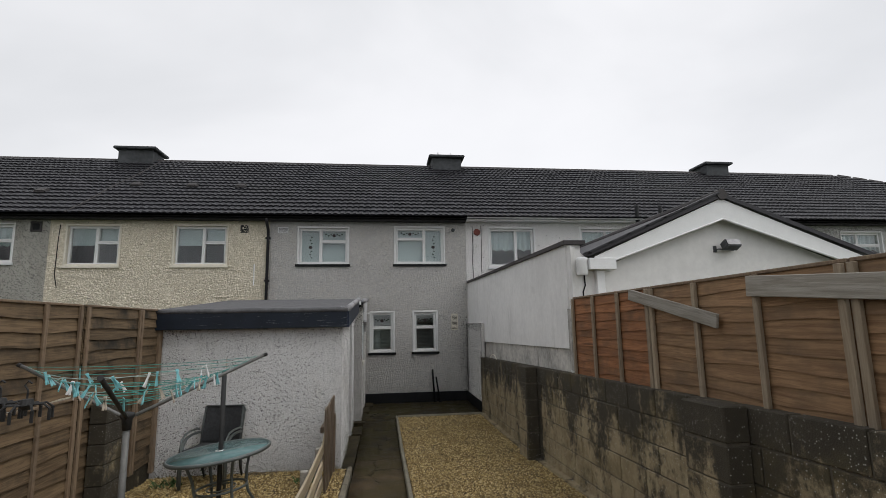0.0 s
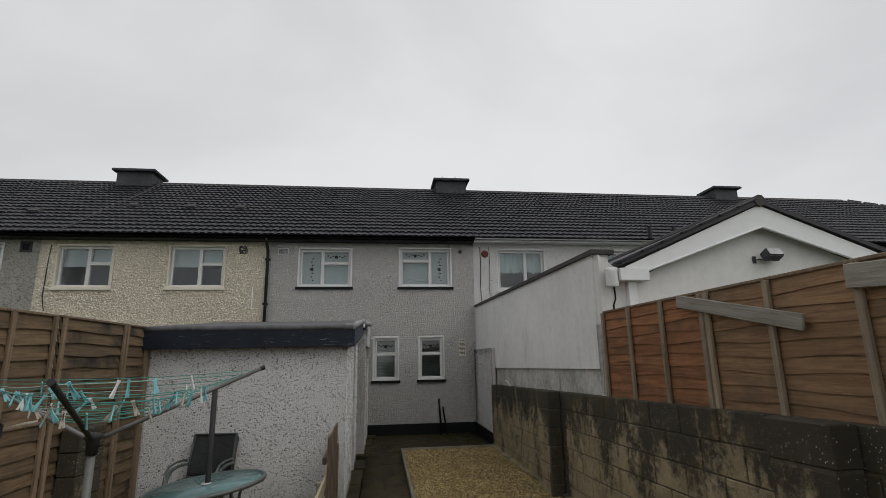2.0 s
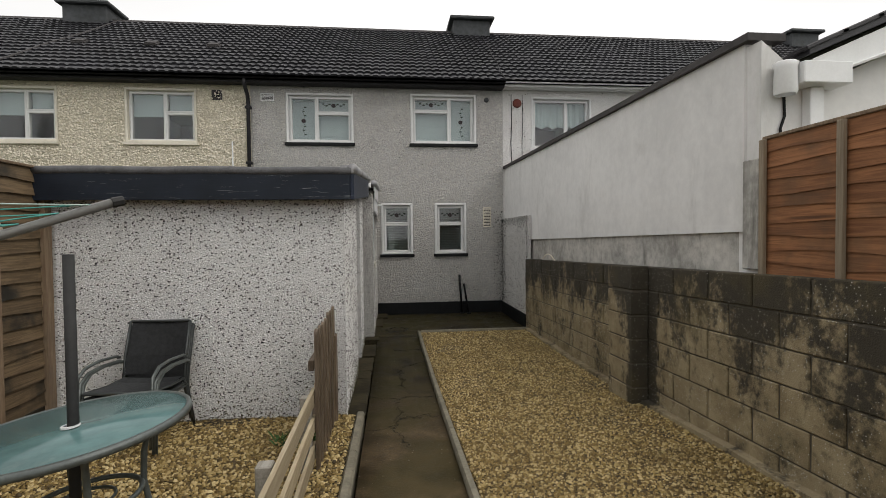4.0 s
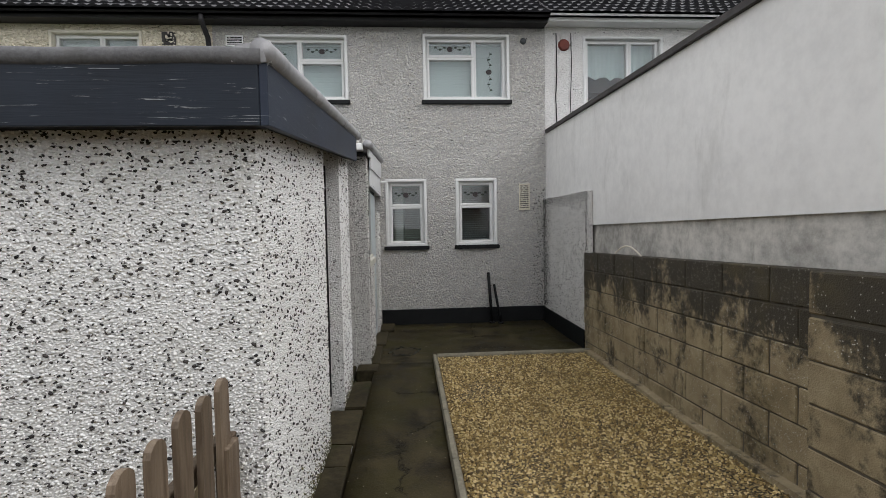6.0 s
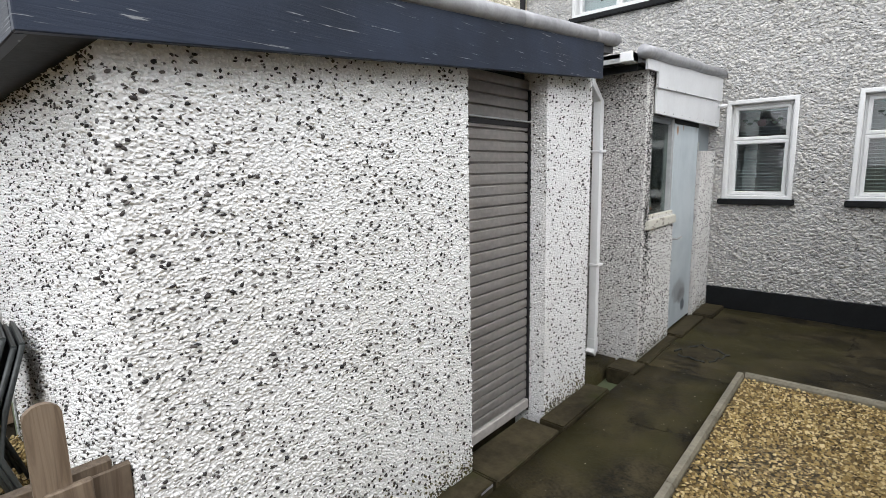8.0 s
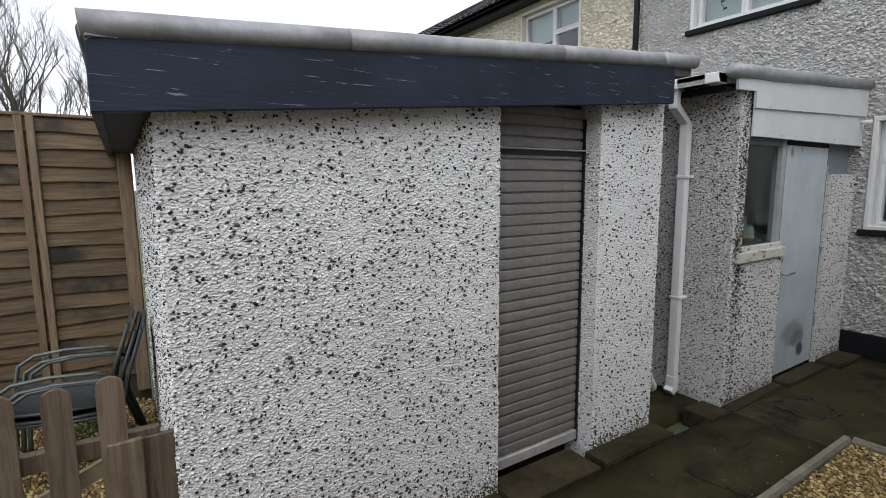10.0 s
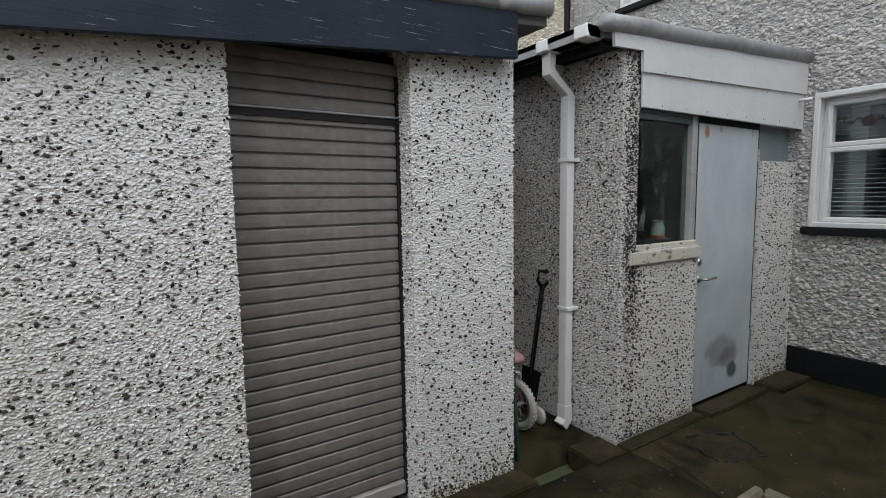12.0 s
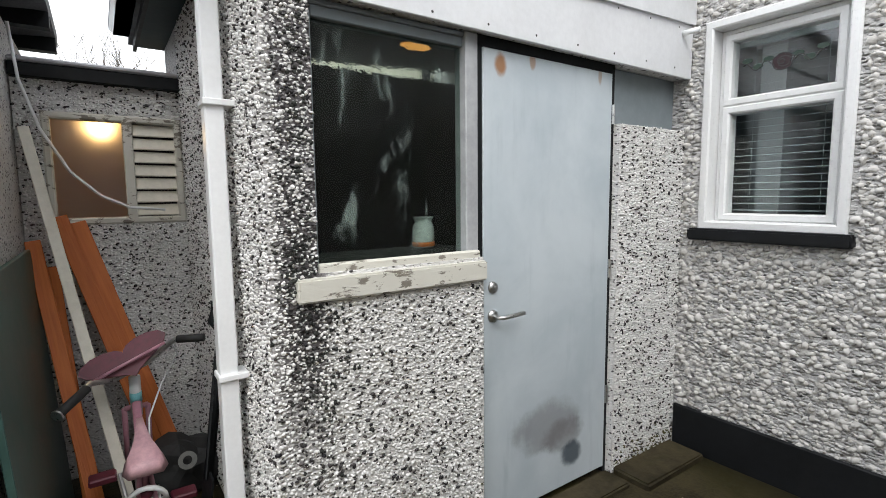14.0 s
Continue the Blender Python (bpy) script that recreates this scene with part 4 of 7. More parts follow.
wn = 0
front_walls = {}
for key, xa, xb, mat in HOUSES:
    holes = [(a, b, c, d) for a, b, c, d, *_ in WINDOWS[key]]
    fw = moved(wall_sheet(xa, xb, -0.1, 4.80, holes, 0.28), Matrix.Translation((0, Y0, 0)))
    names = {"dashed": "bare pebble-dashed back wall of a terraced house", "cream": "cream roughcast back wall of the neighbouring terraced house", "grey": "pale grey roughcast back wall of a two-storey terraced house", "white": "white roughcast back wall of the adjoining terraced house", "plain": "grey roughcast back wall at the end of the terrace"}
    front_walls[key] = setting("wall_" + key, fw, mat, names[key], "house wall")
    for k, (a, b, c, d, panes, style) in enumerate(WINDOWS[key]):
        wn += 1
        lab = {"upper": "white upstairs window with leaded glass roses and blinds", "lower": "white ground-floor window with a venetian blind and leaded rose", "roller": "white upstairs window with half-drawn roller blinds", "net": "white upstairs window with a scalloped net curtain"}[style]
        m = Matrix.Translation((0, Y0, 0))
        window("window_%d" % wn, a, b, c, d, panes, style, lab, m, roses=style in ("upper", "lower"), sill=BLACK if key in ("grey", "plain") else (CREAM_TRIM if key == "cream" else WHITE_TRIM), surround=CREAM_TRIM if key == "cream" else PVC_FRAME)
        if style == "lower":
            venetian(a + 0.05, b - 0.05, c + 0.04, d - 0.06, 0.20, 0.036, 12, "white venetian blind with open slats behind a window", m)
        elif style == "upper":
            venetian(a + 0.05, b - 0.05, c + 0.04, d - 0.06, 0.20, 0.026, 72, "pale venetian blind nearly closed behind a window", m)
        elif style == "roller":
            for p0, p1 in ((0.02, 0.53), (0.57, 0.98)):
                r = thing("roller_blind", "white roller blind drawn halfway down", "window blind", m)
                ua, ub = a + (b - a) * p0, a + (b - a) * p1
                part("fabric", box(ua, ub, 0.195, 0.198, c + (d - c) * (0.52 if p0 < 0.1 else 0.60), d - 0.06), BLIND, r)
                part("bottom_bar", tube([(ua, 0.196, c + (d - c) * (0.52 if p0 < 0.1 else 0.60)), (ub, 0.196, c + (d - c) * (0.52 if p0 < 0.1 else 0.60))], 0.008, 6), BLIND, r)
        else:
            bm = bmesh.new()
            n = 40
            top, low = [], []
            for i in range(n + 1):
                u = a + (b - a) * i / n
                y = 0.20 + 0.012 * math.sin(i * 1.3)
                top.append(bm.verts.new((u, y, d - 0.05)))
                low.append(bm.verts.new((u, y, c + (d - c) * (0.42 + 0.05 * abs(math.sin(i * math.pi / 8))))))
            for i in range(n):
                bm.faces.new((low[i], low[i + 1], top[i + 1], top[i]))
            tagged(part("net_curtain", bm, BLIND), "white scalloped net curtain behind an upstairs window", "curtain").matrix_basis = m

ib = bmesh.new()
for z0, z1 in ((-0.1, 0.0), (2.55, 2.75), (4.72, 4.78)):
    box(X_LEFT, X_RIGHT, Y0 + 0.29, 21.5, z0, z1, ib)
box(X_LEFT, X_RIGHT, 17.2, 17.3, -0.1, 4.72, ib)
for x in (X_LEFT, -10.6, -7.96, -5.7, -2.72, 0.05, 2.42, 5.0, 7.74, 12, 16.5, X_RIGHT):
    box(x - 0.06, x + 0.06, Y0 + 0.29, 17.2, -0.1, 4.72, ib)
setting("interior_walls", ib, INTERIOR, "plain plastered rooms behind the windows", "room")
setting("wall_back_of_terrace", box(X_LEFT, X_RIGHT, 22.9, 23.16, -0.1, 4.8), ROUGH_GREY, "far front wall of the terrace", "house wall")
for x, s in ((X_LEFT, 1), (X_RIGHT, -1)):
    setting("wall_gable_end", box(min(x, x + s * 0.25), max(x, x + s * 0.25), Y0 + 0.285, 22.9, -0.1, 4.8), ROUGH_GREY, "side wall at the end of the terrace", "house wall")
setting("plinth_house", box(-0.25, 2.40, Y0 - 0.022, Y0, -0.05, 0.245, bevel=0.006), BLACK, "black painted plinth along the foot of the house wall", "plinth")

# roof: overlapping courses of rolled interlocking tiles
SLOPE = math.atan2(RIDGE_Z - EAVE_Z, RIDGE_Y - EAVE_Y)
LEN = math.hypot(RIDGE_Z - EAVE_Z, RIDGE_Y - EAVE_Y)
ROWS_N = 18
GAUGE = LEN / ROWS_N
TW = 0.321
PROFILE = [(0.0, 0.0), (0.05, 0.022), (0.11, 0.022), (0.15, 0.0), (0.18, 0.0), (0.22, 0.022), (0.28, 0.022), (0.321, 0.0)]


def tile_mesh():
    bm = bmesh.new()
    rows = []
    for v, lift in ((0.0, 0.045), (GAUGE + 0.06, -0.002)):
        rows.append([bm.verts.new((u, v, h + lift)) for u, h in PROFILE])
    base = [bm.verts.new((u, 0.0, h + 0.004)) for u, h in PROFILE]
    for i in range(len(PROFILE) - 1):
        bm.faces.new((rows[0][i], rows[0][i + 1], rows[1][i + 1], rows[1][i]))
        bm.faces.new((base[i], base[i + 1], rows[0][i + 1], rows[0][i]))
    me = mesh_of("roof_tile", bm, TILE)
    return me


tile_me = tile_mesh()
tv = np.array([v.co for v in tile_me.vertices])
tf = [tuple(p.vertices) for p in tile_me.polygons]
ON_ROOF = Matrix.Translation((0, EAVE_Y, EAVE_Z)) @ Matrix.Rotation(SLOPE, 4, "X")


def roof_sheet(spans):
    """Many tiles joined into one mesh, in the plane of the roof."""
    vs, fs = [], []
    rng = np.random.RandomState(3)
    for row, xa, xb in spans:
        x = xa
        while x < xb - 0.01:
            o = tv + np.array([x, row * GAUGE, rng.uniform(-0.003, 0.003)])
            vs.append(o)
            x += TW
    n = len(tv)
    allv = np.concatenate(vs)
    for i in range(len(vs)):
        fs += [tuple(q + i * n for q in f) for f in tf]
    me = bpy.data.meshes.new("roof_tiles")
    me.from_pydata(allv.tolist(), [], fs)
    me.materials.append(TILE)
    return me


OURS_A = -2.72
OURS_N = 16
spans = []
for r in range(ROWS_N):
    hip = 19.1 + (ROWS_N - r - 0.5) * GAUGE * math.cos(SLOPE)
    left0 = OURS_A - TW * 66
    spans += [(r, left0, OURS_A), (r, OURS_A + TW * OURS_N, min(hip, X_RIGHT + 0.3))]
roof = thing("roof", "dark grey concrete-tiled roof running along the terrace", "roof", kind="structure")
rt = part("roof_tiles", roof_sheet(spans), None, roof)
rt["kind"] = "stuff"
rt.matrix_basis = ON_ROOF
deck = bmesh.new()
hipx = 19.1
pts = [(X_LEFT - 0.3, EAVE_Y, EAVE_Z - 0.02), (X_RIGHT + 0.05, EAVE_Y, EAVE_Z - 0.02), (hipx, RIDGE_Y, RIDGE_Z - 0.02), (X_LEFT - 0.3, RIDGE_Y, RIDGE_Z - 0.02)]
vv = [deck.verts.new(p) for p in pts]
deck.faces.new(vv)
b1, b2 = deck.verts.new((X_LEFT - 0.3, 23.16, EAVE_Z - 0.02)), deck.verts.new((X_RIGHT + 0.05, 23.16, EAVE_Z - 0.02))
deck.faces.new((vv[3], vv[2], b2, b1))
deck.faces.new((vv[1], b2, vv[2]))
part("roof_deck", deck, FELT, roof)
for i in range(94):
    xa = X_LEFT - 0.3 + i * 0.459
    if xa + 0.45 < hipx + 0.1:
        if i == 0:
            prof = bmesh.new()
            tube([(0, 0, 0), (0.453, 0, 0)], 0.11, 10, prof)
            ridge_me = mesh_of("ridge_tile", prof, RIDGE)
        ob = part("ridge_tile", ridge_me, None, roof)
        ob.matrix_basis = pose(xa, RIDGE_Y, RIDGE_Z - 0.045)
for i in range(15):
    t0 = i / 15
    a = Vector((hipx, RIDGE_Y, RIDGE_Z - 0.03)).lerp(Vector((X_RIGHT, EAVE_Y, EAVE_Z)), t0)
    d = Vector((X_RIGHT - hipx, EAVE_Y - RIDGE_Y, EAVE_Z - RIDGE_Z)).normalized()
    ob = part("hip_tile", ridge_me, None, roof)
    ob.matrix_basis = Matrix.Translation(a) @ d.to_track_quat("X", "Z").to_matrix().to_4x4()
for vx, vy in ((-6.94, 15.1), (-5.39, 15.1), (-4.02, 15.1), (-9.0, 14.4)):
    vz = EAVE_Z + (vy - EAVE_Y) * math.tan(SLOPE)
    v = tagged(part("roof_vent", moved(box(-0.15, 0.15, -0.12, 0.16, 0.0, 0.09, bevel=0.03, seg=2), Matrix.Rotation(SLOPE, 4, "X")), RIDGE), "small hooded vent tile on the roof", "roof vent", "roof vents")
    v.matrix_basis = pose(vx, vy, vz + 0.02)

# gutters and fascias
def gutter_run(name, xa, xb, mat, y, z, label, deep=0.10):
    g = thing(name, label, "gutter", kind="structure")
    half = [(y - 0.055, z), (y - 0.055, z - 0.035), (y - 0.035, z - 0.062), (y + 0.035, z - 0.062), (y + 0.055, z - 0.035), (y + 0.055, z)]
    bm = bmesh.new()
    a = [bm.verts.new((xa, p, q)) for p, q in half]
    b = [bm.verts.new((xb, p, q)) for p, q in half]
    for i in range(5):
        bm.faces.new((a[i], b[i], b[i + 1], a[i + 1]))
    bmesh.ops.solidify(bm, geom=bm.faces[:], thickness=0.006)
    part("channel", bm, mat, g)
    part("fascia_board", box(xa, xb, y + 0.06, y + 0.085, z - 0.105, z + 0.02, bevel=0.003), mat, g)
    part("soffit", box(xa, xb, y + 0.086, Y0 - 0.002, z - 0.10, z - 0.09), mat, g)
    return g


gutter_run("gutter_1", X_LEFT, 2.40, DARK_TRIM, EAVE_Y - 0.02, EAVE_Z - 0.005, "dark brown gutter and fascia along the eaves")
gutter_run("gutter_2", 2.41, 7.70, PVC, EAVE_Y - 0.02, EAVE_Z + 0.02, "white gutter and fascia along the eaves")
gutter_run("gutter_3", 7.72, X_RIGHT, DARK_TRIM, EAVE_Y - 0.02, EAVE_Z - 0.005, "dark gutter and fascia along the eaves")


def chimney(x0, x1, top, label, pots):
    c = thing("chimney", label, "chimney", group="chimneys on the ridge")
    part("shaft", box(x0 + 0.12, x1 - 0.12, RIDGE_Y - 0.42, RIDGE_Y + 0.42, RIDGE_Z - 0.5, top - 0.09, bevel=0.015), CHIMNEY, c)
    part("cap", box(x0, x1, RIDGE_Y - 0.55, RIDGE_Y + 0.55, top - 0.09, top, bevel=0.02, seg=2), CHIMNEY, c, "oversailing concrete cap")
    for k, (f, kind) in enumerate(pots):
        px = x0 + (x1 - x0) * f
        if kind == "cone":
            bm = moved(lathe([(0.10, 0), (0.10, 0.05), (0.095, 0.06), (0.015, 0.26), (0, 0.27)], 10), Matrix.Translation((px, RIDGE_Y, top)))
            part("cowl", bm, PVC, c, "pale conical cowl")
        else:
            bm = moved(lathe([(0.15, 0), (0.14, 0.06), (0.12, 0.09), (0, 0.10)], 12), Matrix.Translation((px, RIDGE_Y, top)))
            part("pot", bm, CHIMNEY, c)
    return c


chimney(-8.92, -7.55, 8.16, "dark rendered chimney stack with two low pots", ((0.38, "pot"), (0.68, "pot")))
chimney(1.87, 3.19, 8.13, "dark rendered chimney stack with two pale cowls", ((0.3, "cone"), (0.66, "cone")))
chimney(12.8, 13.99, 8.12, "dark rendered chimney stack with low pots", ((0.35, "pot"), (0.62, "pot")))


def roof_point(x, y, lift=0.06):
    return (x, y, EAVE_Z + (y - EAVE_Y) * math.tan(SLOPE) + lift)


def cable(name, pts, r, mat, label):
    return tagged(part(name, tube(pts, r, 6), mat), label, "cable")


cable("roof_cable", [roof_point(-7.45 + 0.03 * math.sin(i), 12.85 + 5.1 * i / 12) for i in range(13)], 0.02, RIDGE, "pale cable lying straight up the roof slope")
cable("aerial_cable", [roof_point(2.85 - 0.45 * i / 10 + 0.02 * math.sin(i * 2), 17.9 - 5.05 * i / 10) for i in range(11)], 0.008, DARK_TRIM, "thin aerial cable running down the roof")
cable("wall_cable", [(2.60, Y0 - 0.01, 4.6), (2.61, Y0 - 0.012, 4.0), (2.59, Y0 - 0.012, 3.6), (2.61, Y0 - 0.012, 3.05)], 0.008, BLACK, "thin black cable down the white wall")
cable("wall_cable", [(2.84, Y0 - 0.01, 4.6), (2.85, Y0 - 0.012, 4.1), (2.83, Y0 - 0.012, 3.5), (2.84, Y0 - 0.012, 3.05)], 0.006, BLACK, "thin black cable down the white wall")
cable("wall_cable", [(-7.72, Y0 - 0.012, 4.55), (-7.74, Y0 - 0.012, 4.2), (-7.75, Y0 - 0.012, 3.3), (-7.68, Y0 - 0.012, 3.0)], 0.010, BLACK, "loose black cable down the cream wall")

dp = thing("downpipe", "dark iron rainwater downpipe down the house wall", "downpipe")
part("pipe", tube([(-2.75, Y0 - 0.06, 0.0), (-2.75, Y0 - 0.06, 4.30), (-2.75, Y0 - 0.10, 4.45), (-2.75, EAVE_Y - 0.02, 4.62), (-2.75, EAVE_Y - 0.02, 4.70)], 0.038, 12), DARK_TRIM, dp, smooth=True)
for z in (3.1, 4.2):
    part("bracket", box(-2.81, -2.69, Y0 - 0.10, Y0, z, z + 0.05, bevel=0.006), DARK_TRIM, dp)
thin = tagged(part("overflow_pipe", tube([(-3.08, Y0 - 0.02, 3.0), (-3.08, Y0 - 0.02, 3.55)], 0.016, 8), PVC), "thin white pipe on the cream wall", "pipe")


def vent(name, x0, x1, z0, z1, slats, label, mat):
    v = thing(name, label, "air vent", Matrix.Translation((0, Y0, 0)))
    part("backing", box(x0, x1, -0.012, 0.0, z0, z1), BLACK, v)
    part("frame", ring(x0, x1, z0, z1, 0.018, -0.03, -0.012), mat, v)
    me = mesh_of("slat", box(x0 + 0.014, x1 - 0.014, -0.013, 0.013, -0.002, 0.002), mat)
    for i in range(slats):
        s = part("slat", me, None, v)
        s.matrix_basis = pose(0, -0.02, z0 + (z1 - z0) * (i + 0.7) / (slats + 0.4), 38)


vent("wall_vent", 1.975, 2.15, 1.80, 2.225, 13, "cream louvred vent on the roughcast wall", CREAM_TRIM)
vent("wall_vent", -2.52, -2.26, 4.36, 4.52, 6, "white louvred vent below the eaves", PVC)
for x, z, s, lab in ((-3.36, 4.47, 0.10, "dark square vent hole in the cream wall"), (-8.27, 4.50, 0.13, "dark vent hole in the bare wall, its depth a black plate")):
    v = thing("vent_hole", lab, "air vent")
    part("collar", moved(ring(x - s, x + s, z - s, z + s, 0.05, -0.02, 0.0), Matrix.Translation((0, Y0, 0))), RIDGE, v)
    # Black plate on the wall face stands for the shaded depth of the hole.
    part("hole_shade_plate", box(x - s * 0.6, x + s * 0.6, Y0 - 0.006, Y0 - 0.001, z - s * 0.6, z + s * 0.6), BLACK, v)
tagged(part("sensor", moved(lathe([(0, 0.05), (0.035, 0.045), (0.05, 0.02), (0.05, 0)], 14), Matrix.Translation((2.07, Y0, 4.47)) @ Matrix.Rotation(radians(90), 4, "X")), CHIMNEY, smooth=True), "small round grey fitting below the eaves", "sensor")
tagged(part("vent_cover", moved(lathe([(0, 0.04), (0.08, 0.035), (0.10, 0.0)], 9), Matrix.Translation((2.73, Y0, 4.42)) @ Matrix.Rotation(radians(90), 4, "X")), RUST), "rusty dark red vent cover on the white wall", "vent cover")

# ---------------------------------------------------------------- shed
SX, SY0, SY1 = -0.385, 7.35, 10.255
LX = -2.74


def shed_top(y):
    return 1.985 + (y - 7.35) * 0.081


side = wall_sheet(SY0, SY1, -0.15, 2.0, [(8.875, 9.646, -0.2, 1.98)], 0.22)
heights(side, lambda c: shed_top(c.x) + 0.06 if c.z > 1.97 else c.z)
moved(side, Matrix.Translation((SX, 0, 0)) @ FACE_X)
setting("wall_shed_side", side, DASH, "white pebble-dashed shed wall with bare dark stones", "shed wall")
setting("wall_shed_front", box(LX, SX - 0.221, SY0, SY0 + 0.2, -0.15, 2.05), DASH, "white pebble-dashed end wall of the shed", "shed wall")
setting("wall_shed_rear", box(LX, SX - 0.225, SY1 - 0.2, SY1, -0.15, 2.28), DASH_OLD, "pebble-dashed rear wall of the shed", "shed wall")
setting("wall_shed_far_side", box(LX - 0.2, LX, SY0, SY1, -0.15, 2.1), DASH_OLD, "pebble-dashed far side of the shed", "shed wall")
setting("shed_floor", box(LX, SX - 0.22, SY0 + 0.2, SY1 - 0.2, -0.1, 0.05), SLAB, "concrete floor of the shed", "floor")

shutter = thing("roller_shutter", "closed brown-grey metal roller shutter door of the shed", "shutter door", Matrix.Translation((SX - 0.13, 0, 0)) @ FACE_X)
slat_bm = bmesh.new()
prof = [(0.016, 0.0), (0.016, 0.0065), (0.001, 0.007), (-0.004, 0.010), (-0.0055, 0.032), (-0.004, 0.055), (0.001, 0.0605), (0.016, 0.061), (0.016, 0.062)]
aa = [slat_bm.verts.new((8.86, p, q)) for p, q in prof]
bb = [slat_bm.verts.new((9.66, p, q)) for p, q in prof]
for i in range(len(prof) - 1):
    slat_bm.faces.new((aa[i], bb[i], bb[i + 1], aa[i + 1]))
bmesh.ops.solidify(slat_bm, geom=slat_bm.faces[:], thickness=0.002)
slat_me = mesh_of("shutter_slat", slat_bm, GALV)
for i in range(33):
    s = part("shutter_slat", slat_me, None, shutter)
    s.matrix_basis = pose(0, 0, 0.115 + i * 0.062)
part("bottom_bar", box(8.86, 9.66, -0.02, 0.02, 0.045, 0.112, bevel=0.006), GALV, shutter, "dented bottom rail")
part("guide", box(8.876, 8.886, -0.02, 0.03, 0.03, 2.1), GALV, shutter)
part("guide", box(9.63, 9.645, -0.02, 0.03, 0.03, 2.1), DARK_TRIM, shutter)
# Solid dark strip stands for the shade below the hood lip.
part("hood_shade_strip", box(8.876, 9.645, -0.012, 0.02, 1.878, 1.907), DARK_TRIM, shutter, "dark strip painted in for the shaded gap under the hood")
part("hood", box(8.876, 9.645, -0.022, 0.02, 1.908, 1.918, bevel=0.003), POST_GREY, shutter, "bent lower lip of the shutter hood")
setting("lintel_shed", box(SX - 0.215, SX - 0.16, 8.87, 9.65, 2.0, 2.2), BLACK, "dark lintel over the shutter", "lintel")

FX, FY = -0.285, 7.185


def roof_skew(v):
    return v.z + (v.y - 7.10) * 0.089


shed_roof = thing("shed_roof", "low felted shed roof with dark blue boards and a lead-coloured roll edge", "roof", kind="structure")
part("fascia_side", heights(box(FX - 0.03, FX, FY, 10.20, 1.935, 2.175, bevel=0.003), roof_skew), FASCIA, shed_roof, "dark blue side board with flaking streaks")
part("fascia_front", heights(box(LX - 0.08, FX - 0.031, FY, FY + 0.03, 1.935, 2.165, bevel=0.003), roof_skew), FASCIA_SHADED, shed_roof, "dark blue front board in a shaded copy of the side colour")
part("soffit_front", box(LX - 0.07, FX - 0.032, FY + 0.031, SY0 - 0.002, 1.96, 1.975), BLACK, shed_roof)
part("soffit_side", heights(box(SX + 0.002, FX - 0.032, FY + 0.032, 10.19, 1.955, 1.97), roof_skew), BLACK, shed_roof)
part("deck", heights(box(LX - 0.075, FX - 0.03, FY + 0.03, 10.42, 2.11, 2.20), roof_skew), FELT, shed_roof, "dark felt roof covering")


def roll(pts, mat, parent, name, r=0.045, squash=0.8):
    bm = tube(pts, r, 12)
    return part(name, bm, mat, parent, "lead-coloured rolled edge", True)


for i, (ya, yb) in enumerate(((7.175, 8.03), (8.035, 9.20), (9.205, 10.06), (10.065, 10.42))):
    k = 5
    pts = [(FX - 0.015 + 0.003 * math.sin(j * 2 + i), ya + (yb - ya) * j / k, 2.195 + (ya + (yb - ya) * j / k - 7.1) * 0.089) for j in range(k + 1)]
    roll(pts, LEAD, shed_roof, "roll_edge", 0.043)
roll([(FX - 0.02 - 2.50 * j / 10, FY + 0.015, 2.185 + 0.004 * math.sin(j * 1.7)) for j in range(11)], FELT, shed_roof, "roll_edge_front", 0.034)
cp = box(FX - 0.13, FX + 0.006, FY - 0.006, FY + 0.10, 2.155, 2.232, bevel=0.012, seg=3)
bmesh.ops.subdivide_edges(cp, edges=cp.edges[:], cuts=2, use_grid_fill=True)
for q in cp.verts:
    q.co += Vector((noise.noise(q.co * 21), noise.noise(q.co * 23 + Vector((3, 1, 2))), noise.noise(q.co * 19 + Vector((7, 5, 1))))) * 0.012
part("corner_patch", cp, LEAD, shed_roof, "crumpled lead corner")
for k in range(5):
    part("end_rafter", box(LX + 0.1 + k * 0.5, LX + 0.17 + k * 0.5, 10.2, 10.42, 2.32, 2.40), BLACK, shed_roof)

# ---------------------------------------------------------------- annex
AX, AY0 = -0.26, 10.97
front = wall_sheet(AY0, Y0 - 0.002, -0.15, 2.38, [(11.122, 11.80, 1.20, 2.06), (11.80, 12.65, -0.2, 2.06), (12.65, Y0 + 1, 1.78, 2.06)], 0.16)
moved(front, Matrix.Translation((AX, 0, 0)) @ FACE_X)
setting("wall_annex_front", front, DASH_OLD, "weathered pebble-dashed annex wall with black mould at the corner", "annex wall")
setting("wall_annex_side", box(-2.4, AX - 0.162, AY0, AY0 + 0.16, -0.15, 2.42), DASH_OLD, "pebble-dashed side wall of the annex", "annex wall")
setting("wall_annex_room_back", box(-2.4, -2.3, AY0 + 0.16, Y0, 0, 2.4), UNLIT_BLACK, "back wall inside the annex, coloured near-black as unlit", "wall")
setting("annex_floor", box(-2.3, AX - 0.16, AY0 + 0.16, Y0, -0.1, 0.03), SLAB, "concrete floor inside the annex", "floor")

